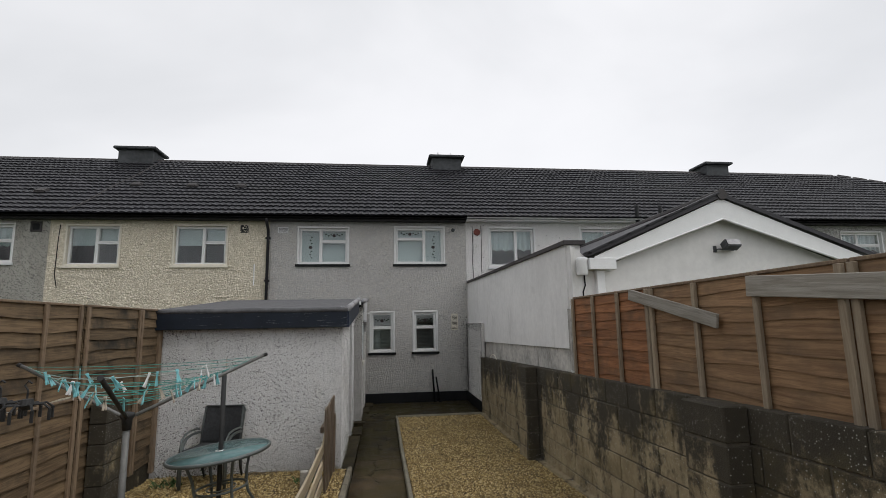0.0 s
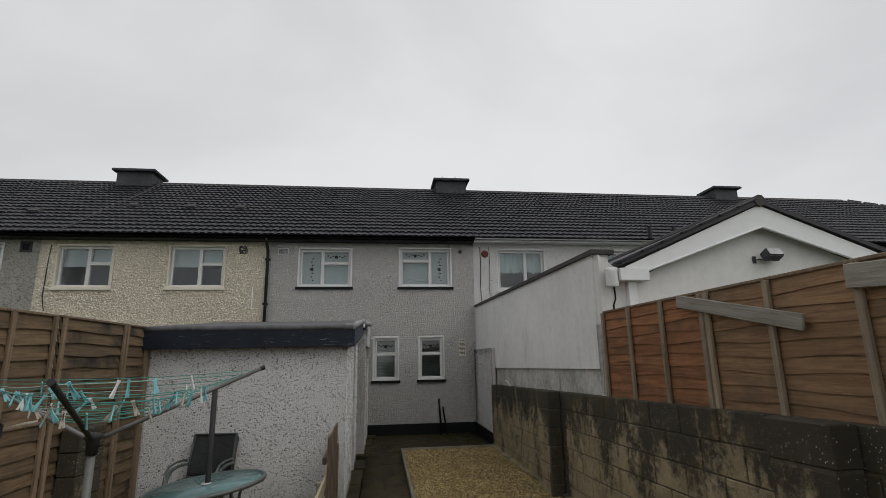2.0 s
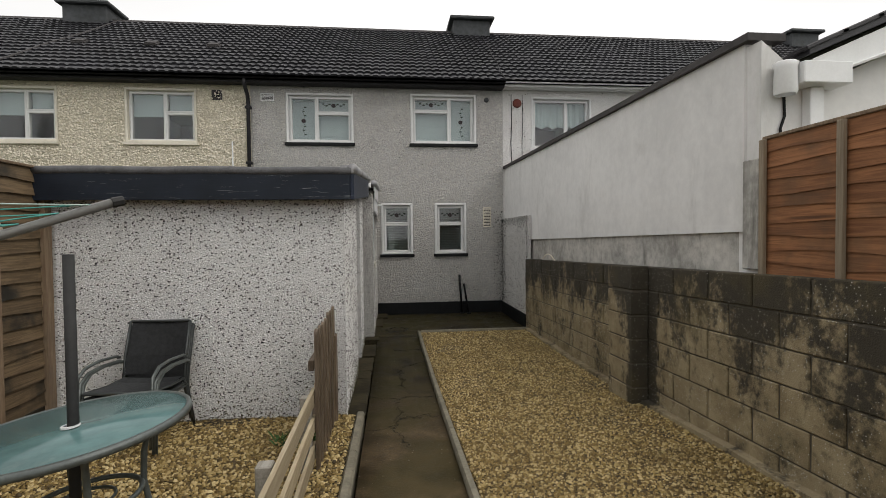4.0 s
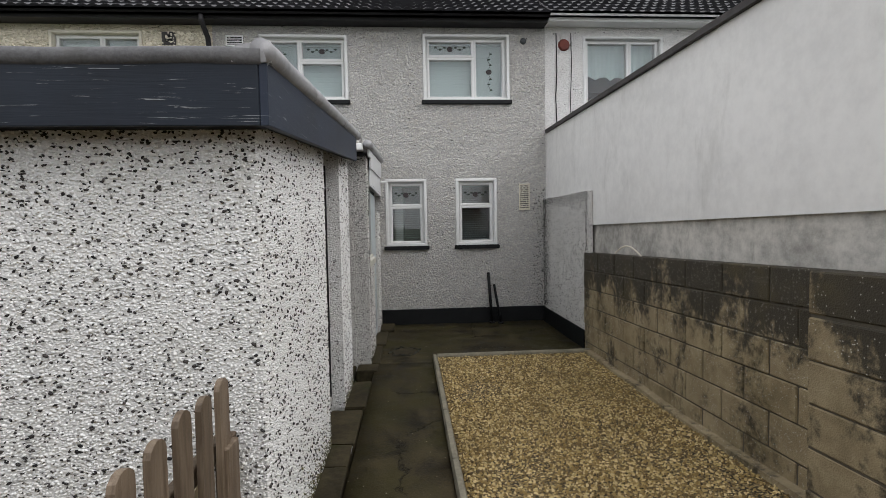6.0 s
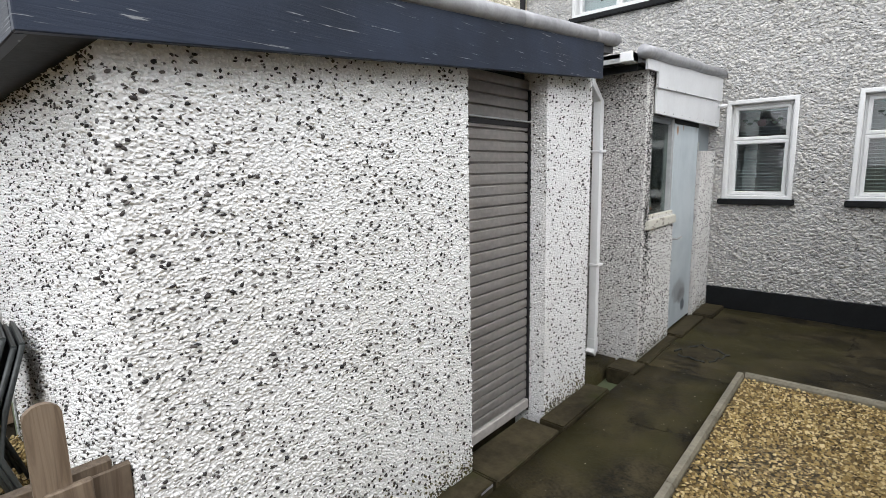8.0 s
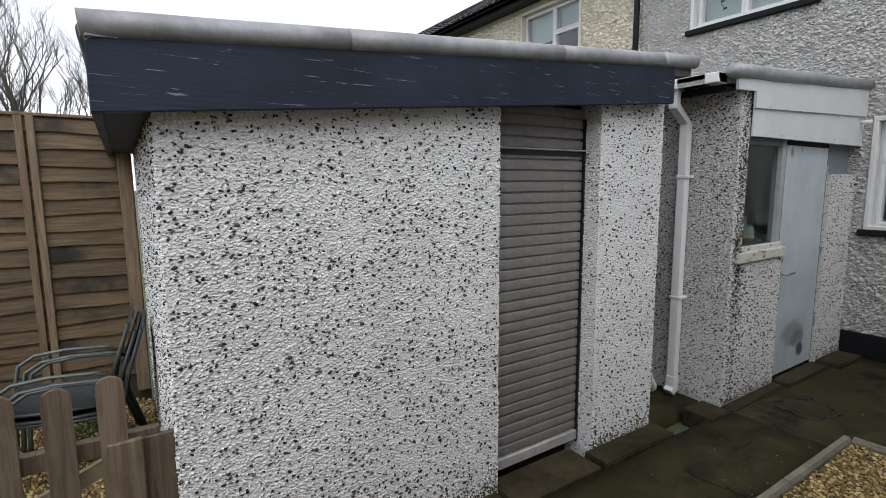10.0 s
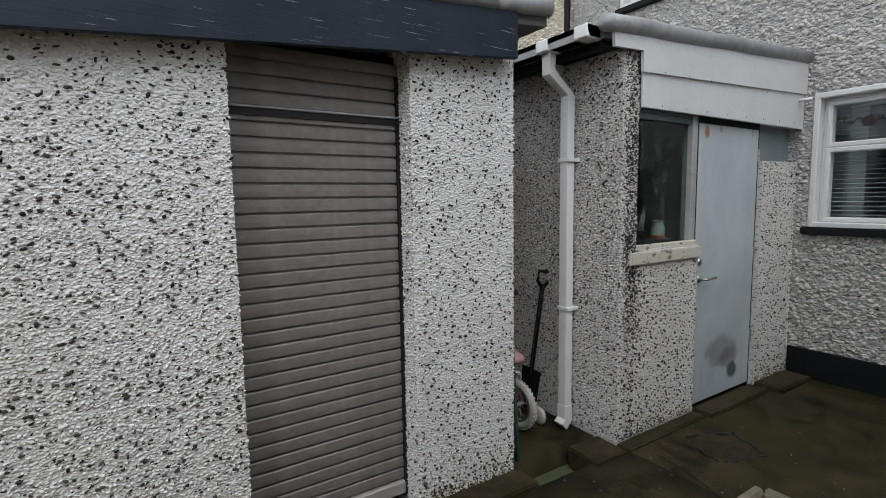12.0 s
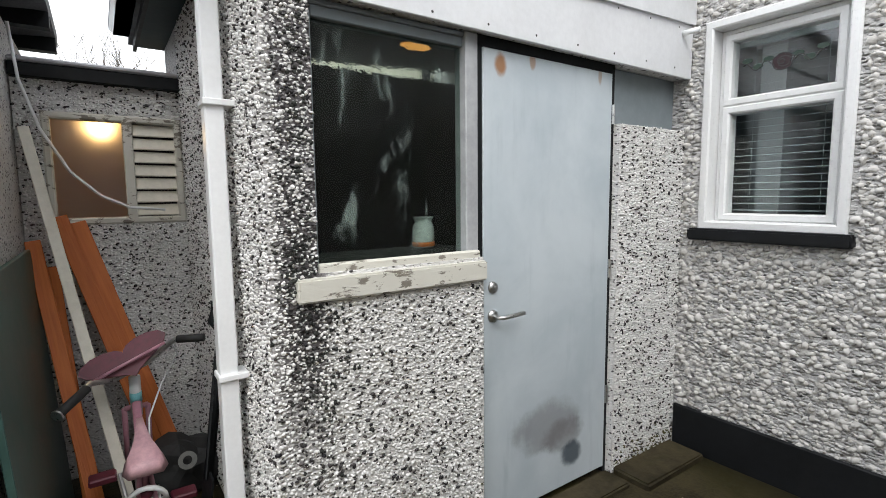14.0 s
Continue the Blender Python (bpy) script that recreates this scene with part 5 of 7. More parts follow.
aw = thing("window_annex", "old annex window of dark patterned glass", "window", Matrix.Translation((AX, 0, 0)) @ FACE_X, kind="structure")
part("frame", ring(11.122, 11.80, 1.20, 2.055, 0.018, 0.035, 0.10), GREY_PANEL, aw, "weathered grey timber frame")
part("head_rail", box(11.141, 11.734, 0.04, 0.10, 2.0, 2.036, bevel=0.003), GREY_PANEL, aw)
part("mullion", box(11.735, 11.795, 0.025, 0.10, 1.20, 2.055, bevel=0.004), POST_GREY, aw, "grey-white post beside the door")
g = part("pane", box(11.139, 11.737, 0.06, 0.066, 1.217, 2.003), GLASS_OLD, aw, "dark patterned glass")
g.visible_shadow = False
part("sill", box(11.048, 11.80, -0.028, 0.035, 1.112, 1.188, bevel=0.006, seg=2), FLAKED, aw, "flaking cream painted sill")
part("sill_bead", box(11.125, 11.79, 0.004, 0.034, 1.189, 1.228, bevel=0.006), FLAKED, aw)

door = thing("door_annex", "closed grey-blue steel door, scuffed and rusting at the head", "door", Matrix.Translation((AX - 0.03, 11.812, 0.03)) @ FACE_X, kind="structure")
part("leaf", box(0.012, 0.815, 0.0, 0.04, 0.005, 1.985, bevel=0.004), DOOR_PAINT, door)
jm = bmesh.new()
box(-0.012, 0.010, 0.006, 0.06, -0.03, 2.0, jm)
box(0.817, 0.838, 0.006, 0.06, -0.03, 2.0, jm)
box(-0.012, 0.838, 0.006, 0.06, 1.988, 2.03, jm)
part("door_frame", jm, BLACK, door, "black rubbed door frame")
part("lock", moved(lathe([(0, 0.012), (0.022, 0.010), (0.025, 0)], 16), Matrix.Translation((0.06, 0.0, 1.035)) @ Matrix.Rotation(radians(90), 4, "X")), STEEL, door, smooth=True)
hd = part("door_handle", moved(lathe([(0, 0.014), (0.024, 0.010), (0.027, 0)], 16), Matrix.Translation((0.06, 0.0, 0.915)) @ Matrix.Rotation(radians(90), 4, "X")), STEEL, door, "polished steel lever handle", True)
part("lever", tube([(0.06, -0.005, 0.915), (0.06, -0.045, 0.915), (0.075, -0.055, 0.915), (0.19, -0.055, 0.92)], 0.009, 10), STEEL, hd, smooth=True)
for z in (0.35, 1.0, 1.75):
    part("hinge", tube([(0.817, -0.006, z), (0.817, -0.006, z + 0.09)], 0.007, 8), STEEL, door)
setting("panel_over_stub", box(AX - 0.09, AX - 0.07, 12.655, Y0 - 0.002, 1.785, 2.055), GREY_PANEL, "dull grey panel above the low wall beside the door", "panel")


def skew(v):
    return v.z + (v.y - 10.95) * 0.06 * min(1.0, max(0.0, (v.z - 2.05) / 0.3))


fas = thing("annex_fascia", "two overlapping white boards over the annex door", "fascia", kind="structure")
part("board", heights(box(AX + 0.012, AX + 0.03, 11.115, Y0 - 0.004, 2.047, 2.245, bevel=0.003), skew), WHITE_TRIM, fas)
upper = [(y, skew(Vector((0, y, z)))) for y, z in ((10.84, 2.355), (11.09, 2.352), (11.095, 2.238), (Y0 - 0.004, 2.238), (Y0 - 0.004, 2.43), (10.83, 2.43))]
part("board", moved(prism(upper, -AX - 0.046, -AX - 0.026), FACE_X), WHITE_TRIM, fas)
nail = mesh_of("nail", lathe([(0, 0.003), (0.004, 0.002), (0.005, 0)], 6), RIDGE)
for i in range(9):
    for z, xo in ((2.065, 0.031), (2.26, 0.047)):
        if i == 0 and z < 2.2:
            continue
        ob = part("nail", nail, None, fas)
        ob.matrix_basis = Matrix.Translation((AX + xo, 11.05 + i * 0.25, z + (i * 0.25) * 0.012)) @ Matrix.Rotation(radians(90), 4, "Y")
ar = thing("annex_roof", "flat felted annex roof with a grey lead edge", "roof", kind="structure")
part("deck", heights(box(-2.45, AX + 0.02, 10.78, Y0 - 0.003, 2.40, 2.47), skew), FELT, ar)
roll([(AX + 0.035, 10.76 + (Y0 - 0.01 - 10.76) * j / 8, 2.475 + (10.76 + (Y0 - 10.76) * j / 8 - 10.95) * 0.06 + 0.004 * math.sin(j * 2)) for j in range(9)], LEAD, ar, "roll_edge", 0.05)
part("soffit", box(-2.4, AX - 0.02, 10.82, AY0 - 0.002, 2.37, 2.385), SOFFIT, ar, "dark soffit boards")
part("eaves_board", box(-2.4, AX - 0.02, 10.80, 10.818, 2.34, 2.45), BLACK, ar)
part("bracket", box(-0.75, -0.70, 10.82, 10.95, 2.31, 2.368), WHITE_TRIM, ar)
ag = thing("annex_gutter", "white plastic gutter and square downpipe at the annex corner", "gutter")
bm = bmesh.new()
half = [(-0.06, 0.0), (-0.06, -0.03), (-0.04, -0.06), (0.04, -0.06), (0.06, -0.03), (0.06, 0.0)]
a = [bm.verts.new((-2.3, 10.74 + p, 2.455 + q)) for p, q in half]
b = [bm.verts.new((-0.27, 10.74 + p, 2.455 + q)) for p, q in half]
for i in range(5):
    bm.faces.new((a[i], b[i], b[i + 1], a[i + 1]))
bm.faces.new(b)
bmesh.ops.solidify(bm, geom=bm.faces[:], thickness=0.004)
part("channel", bm, PVC, ag)
for x in (-0.32, -0.62):
    part("joint", box(x - 0.05, x + 0.05, 10.675, 10.805, 2.39, 2.46, bevel=0.006), PVC, ag)


def squared(x0, x1, pts, w, name, parent):
    """A square duct whose centre line runs in y and z."""
    bm = bmesh.new()
    rings = []
    for i, (y, z) in enumerate(pts):
        p, q = pts[max(0, i - 1)], pts[min(len(pts) - 1, i + 1)]
        d = Vector((q[0] - p[0], q[1] - p[1])).normalized()
        nrm = Vector((-d.y, d.x)) * w / 2
        rings.append([bm.verts.new(c) for c in ((x0, y + nrm.x, z + nrm.y), (x1, y + nrm.x, z + nrm.y), (x1, y - nrm.x, z - nrm.y), (x0, y - nrm.x, z - nrm.y))])
    for a, b in zip(rings, rings[1:]):
        for k in range(4):
            bm.faces.new((a[k], a[(k + 1) % 4], b[(k + 1) % 4], b[k]))
    bm.faces.new(rings[0])
    bm.faces.new(rings[-1][::-1])
    bmesh.ops.recalc_face_normals(bm, faces=bm.faces[:])
    bmesh.ops.bevel(bm, geom=bm.edges[:], offset=0.004, segments=1, affect="EDGES")
    return part(name, bm, PVC, parent)


squared(-0.652, -0.586, [(10.74, 2.395), (10.74, 2.28), (10.905, 2.16), (10.905, 0.10)], 0.062, "pipe", ag)
squared(-0.656, -0.582, [(10.905, 0.16), (10.905, 0.06), (10.865, 0.02)], 0.07, "shoe", ag)
for z in (0.80, 1.75):
    part("pipe_clip", box(-0.662, -0.568, 10.867, 10.968, z, z + 0.022, bevel=0.003), PVC, ag)
tagged(part("overflow_pipe", tube([(AX + 0.01, 13.12, 2.27), (AX + 0.12, 13.11, 2.265)], 0.014, 10), PVC, smooth=True), "short white overflow pipe stub", "pipe")

# back of the passage
BX = -1.87
bw = wall_sheet(10.26, AY0 - 0.002, -0.1, 2.03, [(10.36, 10.965, 1.315, 1.875)], 0.15)
moved(bw, Matrix.Translation((BX, 0, 0)) @ FACE_X)
setting("wall_passage_end", bw, DASH_OLD, "pebble-dashed wall closing the narrow passage", "wall")
lw = thing("window_passage", "small painted window with a lit pane and a louvred side", "window", Matrix.Translation((BX, 0, 0)) @ FACE_X, kind="structure")
part("frame", ring(10.36, 10.965, 1.315, 1.875, 0.035, -0.01, 0.06), FLAKED, lw, "cream painted timber frame")
part("mullion", box(10.69, 10.735, -0.01, 0.06, 1.34, 1.85, bevel=0.004), FLAKED, lw)
g = part("pane", box(10.39, 10.695, 0.03, 0.035, 1.345, 1.845), OBSCURE, lw, "patterned glass lit from inside")
g.visible_shadow = False
lm = mesh_of("louvre", box(10.73, 10.935, -0.032, 0.032, -0.006, 0.006, bevel=0.003), CREAM_TRIM)
for i in range(7):
    s = part("louvre", lm, None, lw)
    s.matrix_basis = pose(0, 0.02, 1.385 + i * 0.07, 68)
# Near-black sheet stands for the darkness behind the louvres.
part("louvre_back", box(10.73, 10.935, 0.055, 0.06, 1.34, 1.85), UNLIT_BLACK, lw)
pr = thing("passage_roof", "low dark roof edge over the passage wall", "roof", kind="structure")
part("edge_board", box(BX - 0.02, BX + 0.05, 10.26, AY0 - 0.004, 2.02, 2.085, bevel=0.004), BLACK, pr)
part("flashing", box(BX - 0.3, BX + 0.06, 10.26, AY0 - 0.004, 2.086, 2.11, bevel=0.008), LEAD, pr)
part("deck", box(-3.2, BX - 0.3, 10.26, AY0 - 0.004, 2.03, 2.10), FELT, pr)
rb = bmesh.new()
box(-3.2, -3.1, 10.0, 11.6, -0.1, 2.02, rb)
box(-3.1, BX - 0.15, 10.0, 10.10, -0.1, 2.02, rb)
box(-3.1, BX - 0.15, 11.35, 11.45, -0.1, 2.02, rb)
box(-3.1, BX - 0.15, 10.10, 11.35, 1.98, 2.02, rb)
setting("room_behind_passage", rb, BROWN_ROOM, "brown-walled little room behind the passage window", "room")
lamp = thing("ceiling_lamp", "warm bulb under the ceiling of the little room", "lamp", Matrix.Translation((-2.35, 10.62, 1.94)))
part("bulb", lathe([(0, -0.05), (0.035, -0.04), (0.05, -0.005), (0.04, 0.03), (0.018, 0.04), (0, 0.04)], 16), glow_material("warm_bulb", (1.0, 0.62, 0.22), 1.5), lamp, smooth=True)
bulb = new("bulb_light", bpy.data.lights.new("bulb_light", "POINT"))
bulb.data.energy, bulb.data.color, bulb.data.shadow_soft_size = 0.8, (1.0, 0.62, 0.25), 0.05
bulb.location = (-2.33, 10.60, 1.87)

# ---------------------------------------------------------------- boundary on the other side: extension, walls
EX, EY = 2.45, 6.00
ew = bmesh.new()
v = [ew.verts.new((EX, y, z)) for y, z in ((EY + 0.13, 1.635), (Y0, 1.52), (Y0, 3.03), (EY + 0.13, 2.92))]
ew.faces.new(v)
bmesh.ops.recalc_face_normals(ew, faces=ew.faces[:])
ext = bmesh.ops.extrude_face_region(ew, geom=ew.faces[:])
bmesh.ops.translate(ew, vec=(0.2, 0, 0), verts=[q for q in ext["geom"] if isinstance(q, bmesh.types.BMVert)])
bmesh.ops.recalc_face_normals(ew, faces=ew.faces[:])
setting("wall_extension_side", ew, RENDER_WHITE, "white smooth-rendered side wall of the neighbour's extension", "wall")
setting("wall_extension_foot", box(EX + 0.03, EX + 0.2, EY + 0.1, Y0, 0.0, 1.66), RENDER_BARE, "bare grey render below the white wall", "wall")
cope = bmesh.new()
v0 = [(EX - 0.04, 0), (EX + 0.24, 0), (EX + 0.24, 0.05), (EX - 0.04, 0.05)]
ra = [cope.verts.new((x, EY + 0.05, 2.92 + z)) for x, z in v0]
rb_ = [cope.verts.new((x, Y0 - 0.01, 3.03 + z)) for x, z in v0]
cope.faces.new(ra), cope.faces.new(rb_[::-1])
for i in range(4):
    cope.faces.new((ra[i], ra[(i + 1) % 4], rb_[(i + 1) % 4], rb_[i]))
bmesh.ops.recalc_face_normals(cope, faces=cope.faces[:])
setting("coping", cope, RIDGE, "dark weathered coping along the white wall", "coping")
setting("corner_strip", box(EX - 0.012, EX + 0.1, EY - 0.02, EY + 0.13, 1.38, 2.12, bevel=0.006), RENDER_BARE, "bare grey render patch at the wall's end", "wall")
gw = prism([(EX + 0.02, 0.5), (6.7, 0.5), (6.7, 2.48), (4.45, 3.30), (2.85, 2.60), (EX + 0.02, 2.9)], EY, EY + 0.2)
setting("wall_extension_gable", gw, RENDER_WHITE, "white rendered gable wall of the neighbour's extension", "wall")
er = thing("extension_roof", "pitched dark roof with deep white bargeboards", "roof", kind="structure")
A, BL, BR = (4.455, 3.485), (2.72, 2.738), (6.55, 2.686)
part("bargeboard", prism([A, BL, (BL[0] + 0.06, BL[1] - 0.118), (A[0], A[1] - 0.268)], EY - 0.13, EY - 0.10), PVC, er, "white bargeboard")
part("bargeboard", prism([A, (A[0], A[1] - 0.268), (BR[0] - 0.32, BR[1] - 0.05), BR], EY - 0.13, EY - 0.10), PVC, er, "white bargeboard")
part("barge_trim", tube([(BL[0] + 0.06, EY - 0.14, BL[1] - 0.113), (A[0], EY - 0.14, A[1] - 0.266), (BR[0] - 0.32, EY - 0.14, BR[1] - 0.05)], 0.012, 6), PVC, er)
for e, s in ((BL, -1), (BR, 1)):
    ux, uz = e[0] - A[0], e[1] - A[1]
    part("roof_slope", prism([(A[0], A[1] + 0.015), (e[0] + s * 0.05, e[1] + 0.015), (e[0] + s * 0.05, e[1] + 0.07), (A[0], A[1] + 0.07)], EY - 0.16, Y0 - 0.01), TILE, er, "dark roof slope")
part("ridge_cap", tube([(A[0], EY - 0.17, A[1] + 0.05), (A[0], Y0 - 0.05, A[1] + 0.05)], 0.07, 10), RIDGE, er)
for k in range(7):
    f = (k + 0.2) / 7
    x, z = A[0] + (BL[0] - A[0]) * f, A[1] + (BL[1] - A[1]) * f
    part("verge_tile", moved(box(-0.02, 0.30, EY - 0.18, EY - 0.02, 0.0, 0.028, bevel=0.006), Matrix.Translation((x - 0.26, 0, z + 0.075 - 0.115)) @ Matrix.Rotation(-math.atan2(A[1] - BL[1], A[0] - BL[0]), 4, "Y")), TILE, er)
eb = thing("eaves_box", "white boxed gutter end with a hopper and downpipe", "gutter")
part("box_end", box(2.64, 2.98, EY - 0.16, EY + 0.02, 2.58, 2.72, bevel=0.006), PVC, eb)
part("hopper", moved(lathe([(0.06, 0.0), (0.07, 0.02), (0.065, 0.17), (0.075, 0.20), (0.06, 0.21)], 14), Matrix.Translation((2.575, EY - 0.08, 2.52))), PVC, eb, smooth=True)
part("pipe", box(2.76, 2.86, EY - 0.075, EY, 1.4, 2.58, bevel=0.006), PVC, eb)
tagged(part("wall_cable", tube([(2.62, EY - 0.01, 2.62), (2.63, EY - 0.012, 2.40), (2.60, EY - 0.012, 2.32), (2.61, EY - 0.012, 1.9)], 0.009, 6), BLACK), "black cable down the gable wall", "cable")
for sx, sy, sz in ((4.05, 12.2, 3.9), (4.75, 12.0, 4.0)):
    tagged(part("vent_stack", tube([(sx + 3.2, Y0 - 0.3, 4.3), (sx + 3.2, Y0 - 0.3, 5.15)], 0.055, 10), BLACK, smooth=True), "short black soil vent pipe above the eaves", "pipe")

fl = thing("floodlight", "grey floodlight on a bracket on the white gable", "floodlight", Matrix.Translation((4.53, EY, 2.88)) @ Matrix.Scale(0.6, 4))
part("housing", moved(box(-0.17, 0.17, -0.10, 0.10, -0.09, 0.09, bevel=0.02, seg=2), Matrix.Translation((0.03, -0.18, 0.02)) @ Matrix.Rotation(radians(-28), 4, "X")), CHIMNEY, fl)
part("lens", moved(box(-0.145, 0.145, -0.108, -0.099, -0.07, 0.07), Matrix.Translation((0.03, -0.18, 0.02)) @ Matrix.Rotation(radians(-28), 4, "X")), LEAD, fl, "flat glass front")
part("bracket", tube([(-0.22, -0.0, -0.06), (-0.20, -0.10, -0.06), (-0.12, -0.18, -0.08), (0.08, -0.18, -0.10), (0.09, -0.16, -0.02)], 0.014, 8), CHIMNEY, fl)
part("wall_plate", box(-0.26, -0.18, -0.02, 0.0, -0.12, 0.02, bevel=0.006), CHIMNEY, fl)

stub = setting("wall_stub", box(2.385, EX - 0.004, 11.25, Y0 - 0.002, -0.1, 1.97, bevel=0.006), DASH_OLD, "short pebble-dashed wall beside the house corner", "wall")
setting("plinth_stub", box(2.36, 2.384, 11.34, Y0 - 0.024, -0.05, 0.235, bevel=0.004), BLACK, "black painted plinth of the short wall", "plinth")

# block wall
WX = 2.36


def wall_top(y):
    return 1.21 + 0.027 * (11.35 - y)


core = heights(box(WX + 0.012, WX + 0.19, -8, 11.33, -0.2, 1.0), lambda c: wall_top(c.y) - 0.012 if c.z > 0.5 else c.z)
block_wall = setting("wall_block", core, MORTAR, "old stained concrete block garden wall with algae and lichen", "garden wall")


def lift_blocks(bm):
    return heights(bm, lambda c: c.z + wall_top(c.y) - 1.0)


rng = random.Random(11)
for course in range(6):
    top = 1.0 - course * 0.222
    y = 11.33 - (0.225 if course % 2 else 0.0)
    first = True
    while y > -7.6:
        ln = 0.445
        y1 = 11.33 if first and course % 2 else y
        y0 = y - ln
        dx = rng.uniform(-0.004, 0.004)
        b = box(WX + dx, WX + 0.2 + dx, y0 + 0.006, (11.33 if (first and course % 2) else y) - 0.006, top - 0.212, top, bevel=0.006)
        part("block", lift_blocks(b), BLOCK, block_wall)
        y -= ln + 0.005
        first = False
for ya, yb in ((7.215, 7.70), (3.07, 3.50), (-1.05, -0.6)):
    p = thing("wall_pier", "square concrete block pier against the garden wall", "pier", group="piers along the block wall")
    part("pier_core", lift_blocks(box(WX - 0.157, WX - 0.006, ya + 0.012, yb - 0.008, -0.3, 0.995)), MORTAR, p, "dark mortar between the blocks")
    for c in range(6):
        top = 1.0 - c * 0.222 + (0.01 if c == 0 else 0)
        part("block", lift_blocks(box(WX - 0.165 + rng.uniform(-0.004, 0.004), WX - 0.006, ya + rng.uniform(0, 0.006), yb, top - 0.214, top, bevel=0.008)), BLOCK, p)
ft = ground_strip(WX - 0.075, WX + 0.005, -8, 11.12, 0.045, dx=0.08, rough=0.02)
setting("wall_footing", ft, BLOCK, "rough concrete footing along the foot of the block wall", "footing")
tagged(part("hose_loop", tube([(WX + 0.04, 10.2 - 0.3 + 0.6 * i / 10, wall_top(10.2) + 0.005 + 0.09 * math.sin(math.pi * i / 10)) for i in range(11)], 0.008, 6), CREAM_TRIM), "pale loop of hose on the block wall", "hose")

# ---------------------------------------------------------------- edgings and slabs
def edging(points, label, w=0.055, h=0.05):
    e = thing("path_edging", label, "edging", group="concrete edgings")
    for (xa, ya), (xb, yb) in zip(points, points[1:]):
        ln = math.hypot(xb - xa, yb - ya)
        n = max(1, round(ln / 0.91))
        for i in range(n):
            a = Vector((xa, ya)).lerp(Vector((xb, yb)), i / n)
            b = Vector((xa, ya)).lerp(Vector((xb, yb)), (i + 1) / n)
            d = (b - a).normalized()
            q = Vector((-d.y, d.x)) * w / 2
            bm = bmesh.new()
            prof = [(-1, -0.12), (-1, h * 0.55), (-0.6, h), (0.6, h), (1, h * 0.55), (1, -0.12)]
            rr = []
            for p in (a + d * 0.004, b - d * 0.004):
                rr.append([bm.verts.new((p.x + q.x * s, p.y + q.y * s, ground_z(p.y) + z)) for s, z in prof])
            for k in range(6):
                bm.faces.new((rr[0][k], rr[0][(k + 1) % 6], rr[1][(k + 1) % 6], rr[1][k]))
            bm.faces.new(rr[0][::-1])
            bm.faces.new(rr[1])
            bmesh.ops.recalc_face_normals(bm, faces=bm.faces[:])
            part("kerb_piece", bm, EDGE, e)
    return e


edging([(0.43, -7.0), (0.47, 5.0), (0.478, 11.14)], "pale round-topped concrete edging beside the gravel")
edging([(0.505, 11.155), (2.37, 11.16)], "pale concrete edging across the end of the gravel")
edging([(-0.30, -7.0), (-0.265, 7.3)], "mossy concrete edging between path and gravel", 0.07, 0.045)

rs = random.Random(4)
def slab(x0, x1, y0, y1, top, label):
    z = ground_z((y0 + y1) / 2)
    bm = box(x0, x1, y0, y1, z - 0.12, z + top, bevel=0.008, seg=2)
    for v in bm.verts:
        v.co += Vector((rs.uniform(-0.004, 0.004), rs.uniform(-0.004, 0.004), rs.uniform(-0.003, 0.003)))
    tagged(part("paving_slab", bm, SLAB), label, "paving slab", "slabs along the shed foot")


for y0, y1, x1, top in ((7.32, 7.92, -0.225, 0.022), (7.93, 8.52, -0.22, 0.018), (8.53, 8.86, -0.23, 0.022), (8.88, 9.55, -0.22, 0.018), (9.58, 10.28, -0.205, 0.028)):
    slab(SX - (0.10 if 8.87 < y0 < 9.56 else -0.003), x1, y0, y1, top, "dark mossy concrete slab at the foot of the shed wall")
slab(-0.40, -0.17, 10.70, 10.965, 0.012, "dark mossy slab at the annex corner")
slab(AX + 0.003, -0.165, 10.97, 11.80, 0.018, "dark mossy slab at the foot of the annex wall")
slab(AX - 0.02, -0.13, 11.83, 12.63, 0.022, "worn threshold slab below the steel door")
slab(AX + 0.003, -0.05, 12.66, 13.17, 0.035, "loose broken slab in the corner by the door")
tagged(part("white_chip", moved(box(-0.022, 0.022, -0.014, 0.014, 0.0, 0.016, bevel=0.005), Matrix.Translation((0.40, 5.40, ground_z(5.40))) @ Matrix.Rotation(radians(24), 4, "Z")), PVC), "small white plastic chip lying on the path", "litter")
tagged(part("drain_grate", moved(ring(-0.07, 0.07, -0.05, 0.05, 0.012, 0, 0.015), Matrix.Translation((-0.30, 8.80, 0.02)) @ Matrix.Rotation(radians(-90), 4, "X")), LEAD), "small metal drain grate by the shutter", "drain")
mh = thing("drain_cover", "broken concrete drain cover set in the paving", "drain")
part("cover", moved(box(-0.15, 0.15, -0.13, 0.13, -0.02, 0.008, bevel=0.006), Matrix.Translation((0.11, 11.50, 0)) @ Matrix.Rotation(radians(18), 4, "Z")), SLAB, mh)
for k, (xa, ya, xb, yb) in enumerate(((-0.08, 11.42, 0.05, 11.70), (0.05, 11.72, 0.30, 11.60), (0.31, 11.58, 0.22, 11.32), (0.19, 11.30, -0.04, 11.36))):
    part("crumbled_rim", tube([(xa + (xb - xa) * i / 8 + 0.012 * math.sin(i * 2.1 + k), ya + (yb - ya) * i / 8 + 0.010 * math.sin(i * 1.7), 0.006 + 0.006 * math.sin(i * 1.3 + k)) for i in range(9)], 0.008, 6), MOULD, mh, "dark crumbled edge")

